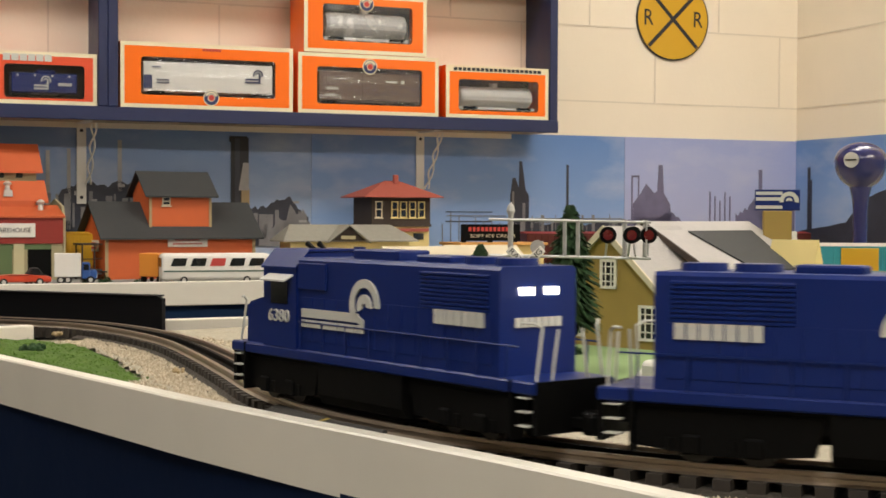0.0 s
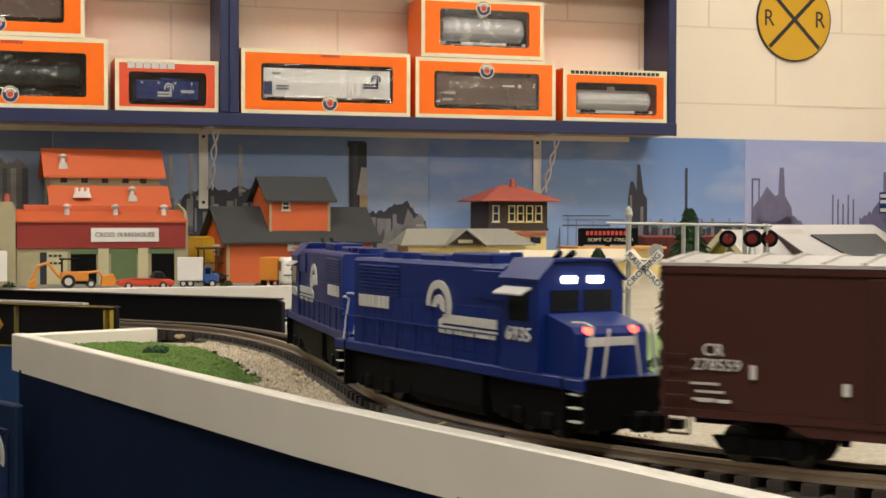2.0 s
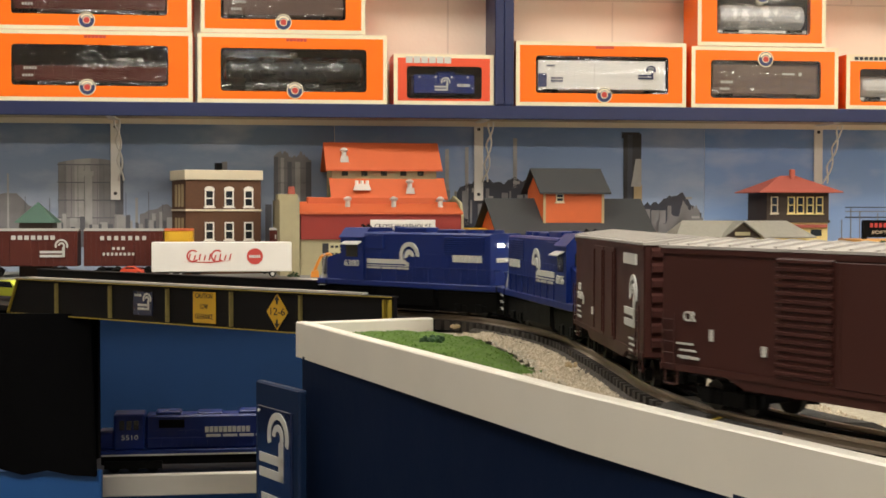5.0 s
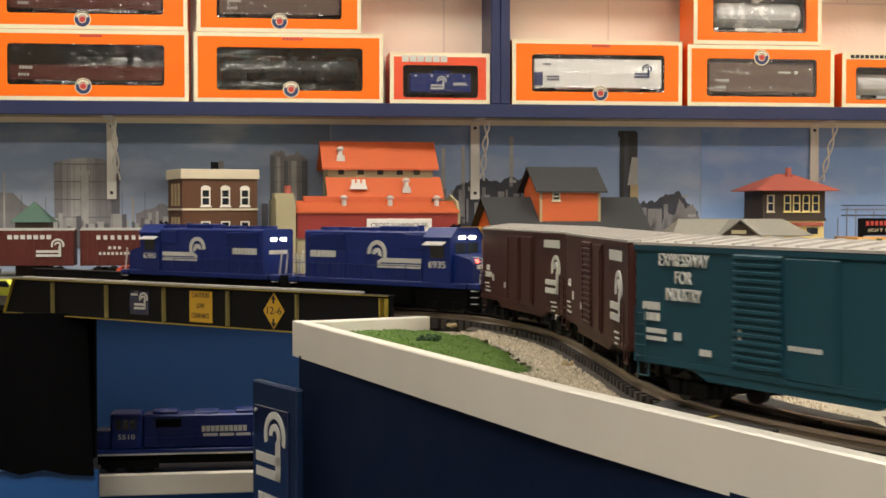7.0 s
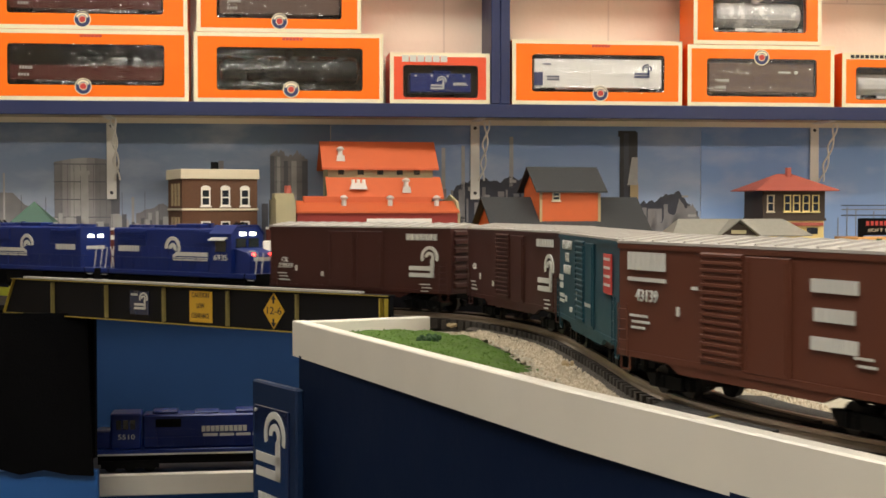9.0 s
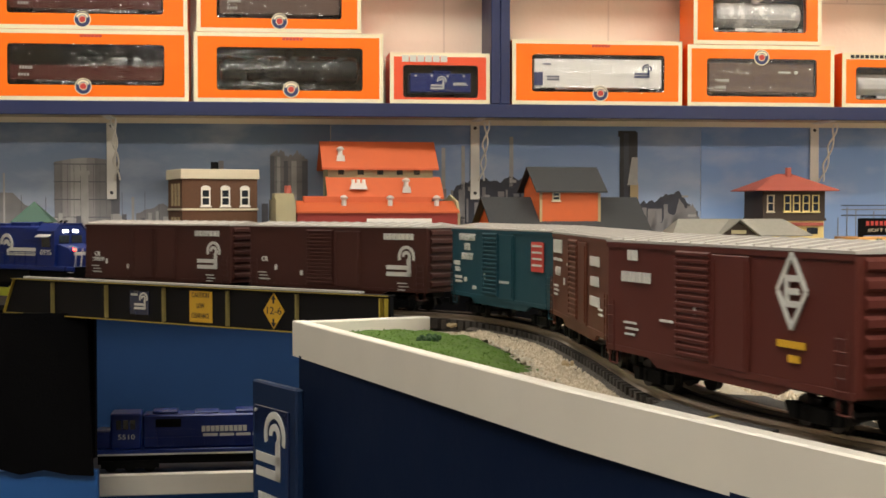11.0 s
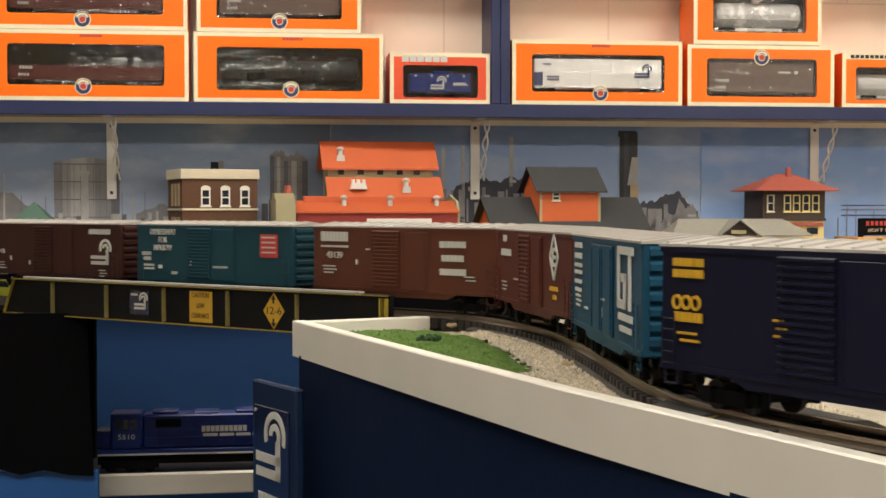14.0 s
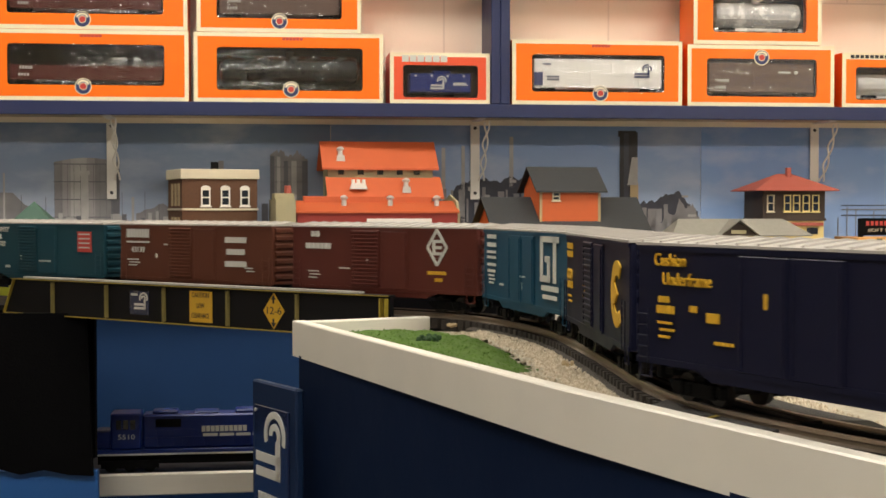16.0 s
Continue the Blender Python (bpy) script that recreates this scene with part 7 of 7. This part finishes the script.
# ---- mustard house, crossing signals, tree, and what stands behind them ----
def house():
    b = thing("house", "mustard-sided house model with pale grey gabled roofs", "model house", m=pose(.642, 1.402, G, 0, 0, 31))
    ze, zr = .062, .129
    bm = bmesh.new()
    gable_walls(bm, 0, .12, .032, .182, 0, ze, zr)
    part("wall", bm, "olive", b)
    bm = bmesh.new()
    gable(bm, 0, .13, .032, .182, ze, zr + .001, .006, .004)
    part("roof", bm, "house_roof", b)
    bm = bmesh.new()
    for s in (0, 1):
        y0, y1 = (.025, .107) if s == 0 else (.189, .107)
        prism(bm, [(y0, ze - .009), (y0, ze - .001), (y1, zr + .0055), (y1, zr - .003)], -.009, -.006, None, "x")
    part("barge_board", bm, "stonetrim", b)
    # taller cross block
    bm = bmesh.new()
    gable_walls(bm, .088, .292, -.012, .25, 0, .060, .134)
    mb = part("wall", bm, "olive", b)
    bm = bmesh.new()
    gable(bm, .088, .292, -.012, .25, .060, .135, .010, .004)
    part("roof", bm, "house_roof", mb)
    bm = bmesh.new()
    prism(bm, [(-.024, .051), (-.024, .058), (.119, .141), (.119, .133)], .0765, .0795, None, "x")
    part("barge_board", bm, "brown_wall", mb)
    bm = bmesh.new()
    k = (.135 - .060) / .131
    def slope(y):
        return .060 + (y + .012) * k + .0045
    # flat panel in place of a recess, the shade inside given as charcoal colour
    vs = [bm.verts.new((x, y, slope(y) + dz)) for dz in (0, .002) for x, y in ((.165, .02), (.245, .02), (.272, .096), (.138, .096))]
    for f in ((0, 1, 2, 3), (7, 6, 5, 4), (0, 4, 5, 1), (1, 5, 6, 2), (2, 6, 7, 3), (3, 7, 4, 0)):
        bm.faces.new([vs[i] for i in f])
    part("painted_roof_well", bm, "roof_dark", mb)
    bm = bmesh.new()
    prism(bm, [(.245, .075), (.275, .075), (.260, .118)], -.002, .06)
    part("dormer_gable", bm, "pale_yellow", mb)
    for y, z0, z1, ww in ((.050, .012, .050, .026), (.104, .066, .098, .022), (.150, .012, .050, .026)):
        bm = bmesh.new()
        for a in ((y - ww / 2, y - ww / 2 + .003, z0, z1), (y + ww / 2 - .003, y + ww / 2, z0, z1), (y - ww / 2, y + ww / 2, z0, z0 + .003), (y - ww / 2, y + ww / 2, z1 - .003, z1)):
            mbox(bm, -.0025, .0005, *a)
        for k in (1, 2, 3):
            mbox(bm, -.002, .0005, y - ww / 2, y + ww / 2, z0 + (z1 - z0) * k / 4 - .0006, z0 + (z1 - z0) * k / 4 + .0006)
        for k in (1, 2):
            mbox(bm, -.002, .0005, y - ww / 2 + ww * k / 3 - .0006, y - ww / 2 + ww * k / 3 + .0006, z0, z1)
        wf = part("window", bm, "window_white", b)
        bm = bmesh.new()
        mbox(bm, -.0008, .0003, y - ww / 2 + .002, y + ww / 2 - .002, z0 + .002, z1 - .002)
        part("pane", bm, "dark_glass", wf)
    bm = bmesh.new()
    rbox(bm, .018, .062, .029, .0325, .002, .042, .0006, None, 1)
    g = part("garage_door", bm, "window_white", b)
    bm = bmesh.new()
    for k in range(4):
        mbox(bm, .022 + k * .010, .029 + k * .010, .0284, .0292, .031, .037)
    part("pane", bm, "dark_glass", g)
    # mustard chimney with an emblem sign on top
    c = thing("chimney_sign", "mustard chimney block carrying a blue and white emblem sign", "sign", m=pose(.865, 1.635, G, 0, 0, -25))
    bm = bmesh.new()
    rbox(bm, -.017, .017, -.017, .017, 0, .152, .001, None, 1)
    part("chimney", bm, "olive", c)
    bm = bmesh.new()
    rbox(bm, -.027, .027, -.006, 0, .1525, .178, .0006, None, 1)
    s = part("sign_plate", bm, "loco_blue", c)
    f = FRONT @ Matrix.Translation((0, 0, .0062))
    bm = bmesh.new()
    for z in (.1545, .1645, .1715):
        mbox(bm, -.026, .006, z, z + .004, -.0004, .0005, f)
    arc(bm, f, .014, .164, .0065, .0115, -10, 190)
    arc(bm, f, .014, .164, .001, .004, 0, 180)
    part("emblem", bm, "marking", s)


def crossing_signal():
    cr = thing("cantilever_signal", "silver cantilever crossing signal with red lamps", "railway signal", m=pose(.372, 1.165, G, 0, 0, -15))
    bm = bmesh.new()
    rod(bm, (0, 0, 0), (0, 0, .146), .0024, .0022, 10)
    lathe(bm, [(.0025, .146), (.0036, .149), (.0026, .153), (.0005, .156)], 10)
    rbox(bm, -.008, .008, -.008, .008, 0, .004, .001, None, 1)
    part("mast", bm, "signal_silver", cr)
    bm = bmesh.new()
    for z in (.112, .142):
        for y in (-.006, .006):
            rod(bm, (-.018, y, z), (.116, y, z - .002), .0011, seg=8)
    for x in (.045, .056, .095, .112):
        for y in (-.006, .006):
            rod(bm, (x, y, .111), (x, y, .142), .0012, seg=6)
    for x in (.045, .095):
        rod(bm, (x, -.006, .112), (x, .006, .112), .0015, seg=6)
    part("truss", bm, "signal_silver", cr)
    for x, y in ((.079, -.018), (.098, -.020), (.104, .014), (.114, -.006)):
        bm = bmesh.new()
        rod(bm, (x, y - .0008, .1295), (x, y + .001, .1295), .0070, seg=20)
        rod(bm, (x, y, .1295), (x, y + .008, .1295), .004, .002, 10)
        tgt = part("target", bm, "chassis", cr)
        bm = bmesh.new()
        rod(bm, (x, y - .0018, .1295), (x, y - .0008, .1295), .0042, seg=14)
        part("lens", bm, "red_lens", tgt)
        bm = bmesh.new()
        rod(bm, (x, y + .004, .1295), (x, 0, .112), .001, seg=6)
        part("hanger", bm, "signal_silver", tgt)
    for ang in (-45, 45):
        bm = bmesh.new()
        rbox(bm, -.020, .020, -.0115, -.0098 + .0008 * (ang > 0), -.0034, .0034, .0004, Matrix.Translation((.012, 0, .104)) @ Matrix.Rotation(radians(ang), 4, "Y"), 1)
        arm = part("crossbuck", bm, "white", cr)
        lettering("CROSSING" if ang < 0 else "RAILROAD", .0066, "ink", arm, Matrix.Translation((.012, 0, .104)) @ Matrix.Rotation(radians(ang), 4, "Y") @ FRONT @ Matrix.Translation((0, 0, .0117)), width=.036, depth=.0003)
    bm = bmesh.new()
    rod(bm, (.022, -.01, .119), (.022, -.006, .119), .006, seg=14)
    part("bell", bm, "signal_silver", cr)
    # lower pair of lamps on a post of their own
    lo = thing("crossing_lamp", "black-backed red crossing lamp on a silver post", "railway signal", m=pose(.405, 1.145, G, 0, 0, -15))
    bm = bmesh.new()
    rod(bm, (0, 0, 0), (0, 0, .075), .0022, seg=8)
    part("post", bm, "signal_silver", lo)
    for x in (-.004, .010):
        bm = bmesh.new()
        rod(bm, (x, -.005, .052), (x, -.003, .052), .0085, seg=18)
        tgt = part("target", bm, "chassis", lo)
        bm = bmesh.new()
        rod(bm, (x, -.006, .052), (x, -.005, .052), .0045, seg=12)
        part("lens", bm, "red_lens", tgt)


M["signal_silver"] = mat("signal_silver_paint", (0.42, 0.42, 0.41), 0.4, 0.4, var=0.15, scale=120)
M["red_lens"] = mat("red_lens", (0.10, 0.005, 0.004), 0.25, coat=0.5)


def conifer(x, y, h, r, seed, label):
    rnd = random.Random(seed)
    t = thing("conifer", label, "tree", "model trees", m=pose(x, y, G))
    bm = bmesh.new()
    rod(bm, (0, 0, 0), (0, 0, h * .95), .0035, .0008, 8)
    part("trunk", bm, "bark", t)
    bm = bmesh.new()
    for k in range(4200):
        z = h * (.26 + .72 * (k / 4200) ** .9)
        rr = r * (1.05 - ((z / h - .26) / .74) ** 2.2) * rnd.uniform(.25, 1.1) + .002
        a = rnd.uniform(0, 6.283)
        tip = Vector((rr * math.cos(a), rr * math.sin(a), z - rr * .25))
        base = Vector((rr * .45 * math.cos(a), rr * .45 * math.sin(a), z + rr * .05))
        n = Vector((-math.sin(a), math.cos(a), rnd.uniform(-.6, .6))) * rnd.uniform(.0012, .0026)
        bm.faces.new([bm.verts.new(base - n), bm.verts.new(base + n), bm.verts.new(tip + n * .4), bm.verts.new(tip - n * .4)])
    part("crown", bm, "tree_green", t)


def water_tower():
    w = thing("water_tower", "glossy dark blue water tower model with pale disc", "model water tower", m=pose(1.39, 2.32, G))
    bm = bmesh.new()
    pr = [(.013, 0), (.0125, .15), (.014, .175)]
    for i in range(13):
        a = -math.pi / 2 * .72 + i / 12 * (math.pi / 2 * 1.70)
        pr.append((.046 * math.cos(a), .243 + (.040 if a < 0 else .034) * math.sin(a) * (1.25 if a < 0 else 1)))
    lathe(bm, pr, 28)
    part("tank", bm, "water_blue", w, smooth=True)
    d = Vector((-1.39, -2.32, 0)).normalized()
    q = Matrix.Rotation(math.atan2(d.y, d.x) + math.pi / 2 - .35, 4, "Z")
    bm = bmesh.new()
    disc(bm, q @ FRONT @ Matrix.Translation((0, 0, .0475)), 0, .244, .0135, .0008)
    m = part("disc", bm, "silver", w)
    bm = bmesh.new()
    bars(bm, q @ FRONT @ Matrix.Translation((0, 0, .0485)), 0, .244, .02, .003, 7, .25)
    part("disc_text", bm, "chassis", m)


def back_clutter():
    # stock and buildings along the side wall
    for k, (x, y, mt, L, tp) in enumerate(((1.20, 2.18, "teal_bright", .30, "car_yellow"), (1.02, 2.02, "gtblue", .10, "galv"))):
        parked_car(("teal parked freight car model with a yellow panel", "blue parked freight car model")[k], pose(x, y, G, 0, 0, -18), mt, L, "galv")
    c = thing("freight_panel", "yellow panel on a teal freight car", "panel", m=pose(1.215, 2.142, G, 0, 0, -18))
    bm = bmesh.new()
    rbox(bm, .03, .09, -.003, .0, .026, .094, .0005, None, 1)
    part("panel", bm, "sign_yellow", c)
    s = thing("advert_sign", "white roadside sign with a black car picture", "sign", m=pose(.955, 1.80, G, 0, 0, -27))
    bm = bmesh.new()
    rbox(bm, -.024, .024, -.002, .0, .095, .125, .0005, None, 1)
    part("panel", bm, "white", s)
    bm = bmesh.new()
    for x in (-.018, .018):
        rod(bm, (x, .001, 0), (x, .001, .1), .0015, seg=6)
    part("post", bm, "silver", s)
    bm = bmesh.new()
    prism(bm, [(-.017, .102), (.018, .102), (.018, .108), (.010, .109), (.005, .116), (-.008, .116), (-.012, .109), (-.017, .108)], -.0028, -.0018)
    part("car_picture", bm, "ink", s)
    sedan("red parked car model behind the house", pose(.93, 1.83, G, 0, 0, 150), "car_red", .09, .05)
    sedan("pale green parked car model", pose(1.05, 1.93, G, 0, 0, 160), "lawn_pale", .1, .035)
    sedan("pale green parked car model", pose(1.08, 1.83, G, 0, 0, 165), "lawn_pale", .1, .035)
    b = thing("dark_shed", "dark green low shed model with grey roof", "model building", m=pose(1.10, 2.0, G, 0, 0, -20))
    bm = bmesh.new()
    mbox(bm, 0, .2, 0, .05, 0, .055)
    part("wall", bm, "green_door", b)
    bm = bmesh.new()
    rbox(bm, -.004, .204, -.006, .056, .055, .062, .001, None, 1)
    part("roof", bm, "copper_green", b)
    for i, (x, y, r) in enumerate(((.37, 1.28, .016), (.40, 1.22, .013), (.335, 1.40, .014), (.56, 1.2, .012), (.45, 1.10, .010), (1.16, 1.78, .03), (.46, 1.36, .016), (.52, 1.42, .014), (.82, 1.52, .02), (.43, 1.30, .010))):
        shrub("dark green shrub beside the house", x, y, G, r, 70 + i)
    conifer(.474, 1.300, .158, .027, 5, "tall dark green conifer model beside the house")
    conifer(.60, 2.02, .105, .026, 6, "dark green conifer model behind the signals")
    slab("lawn", [(.30, 1.5), (.32, 1.15), (.45, .92), (.95, 1.0), (1.2, 1.6), (.7, 1.85)], TOP - .0058, TOP - .003, "lawn_pale", "pale green lawn around the house", "lawn")
    for k, (u, lb) in enumerate(((.62, "white low building model with grey roof"), (.80, "cream low building model"))):
        b = thing("low_building", lb, "model building", m=on_wall(u, .62 - k * .1, G, 0))
        bm = bmesh.new()
        mbox(bm, 0, .16, 0, .08, 0, .055)
        part("wall", bm, "white" if not k else "pale_yellow", b)
        bm = bmesh.new()
        gable(bm, 0, .16, 0, .08, .055, .075, .008, .003)
        part("roof", bm, "stonetrim", b)


M["teal_bright"] = mat("bright_teal", (0.03, 0.28, 0.33), 0.5, var=0.08)
house()
crossing_signal()
water_tower()
back_clutter()


motions()
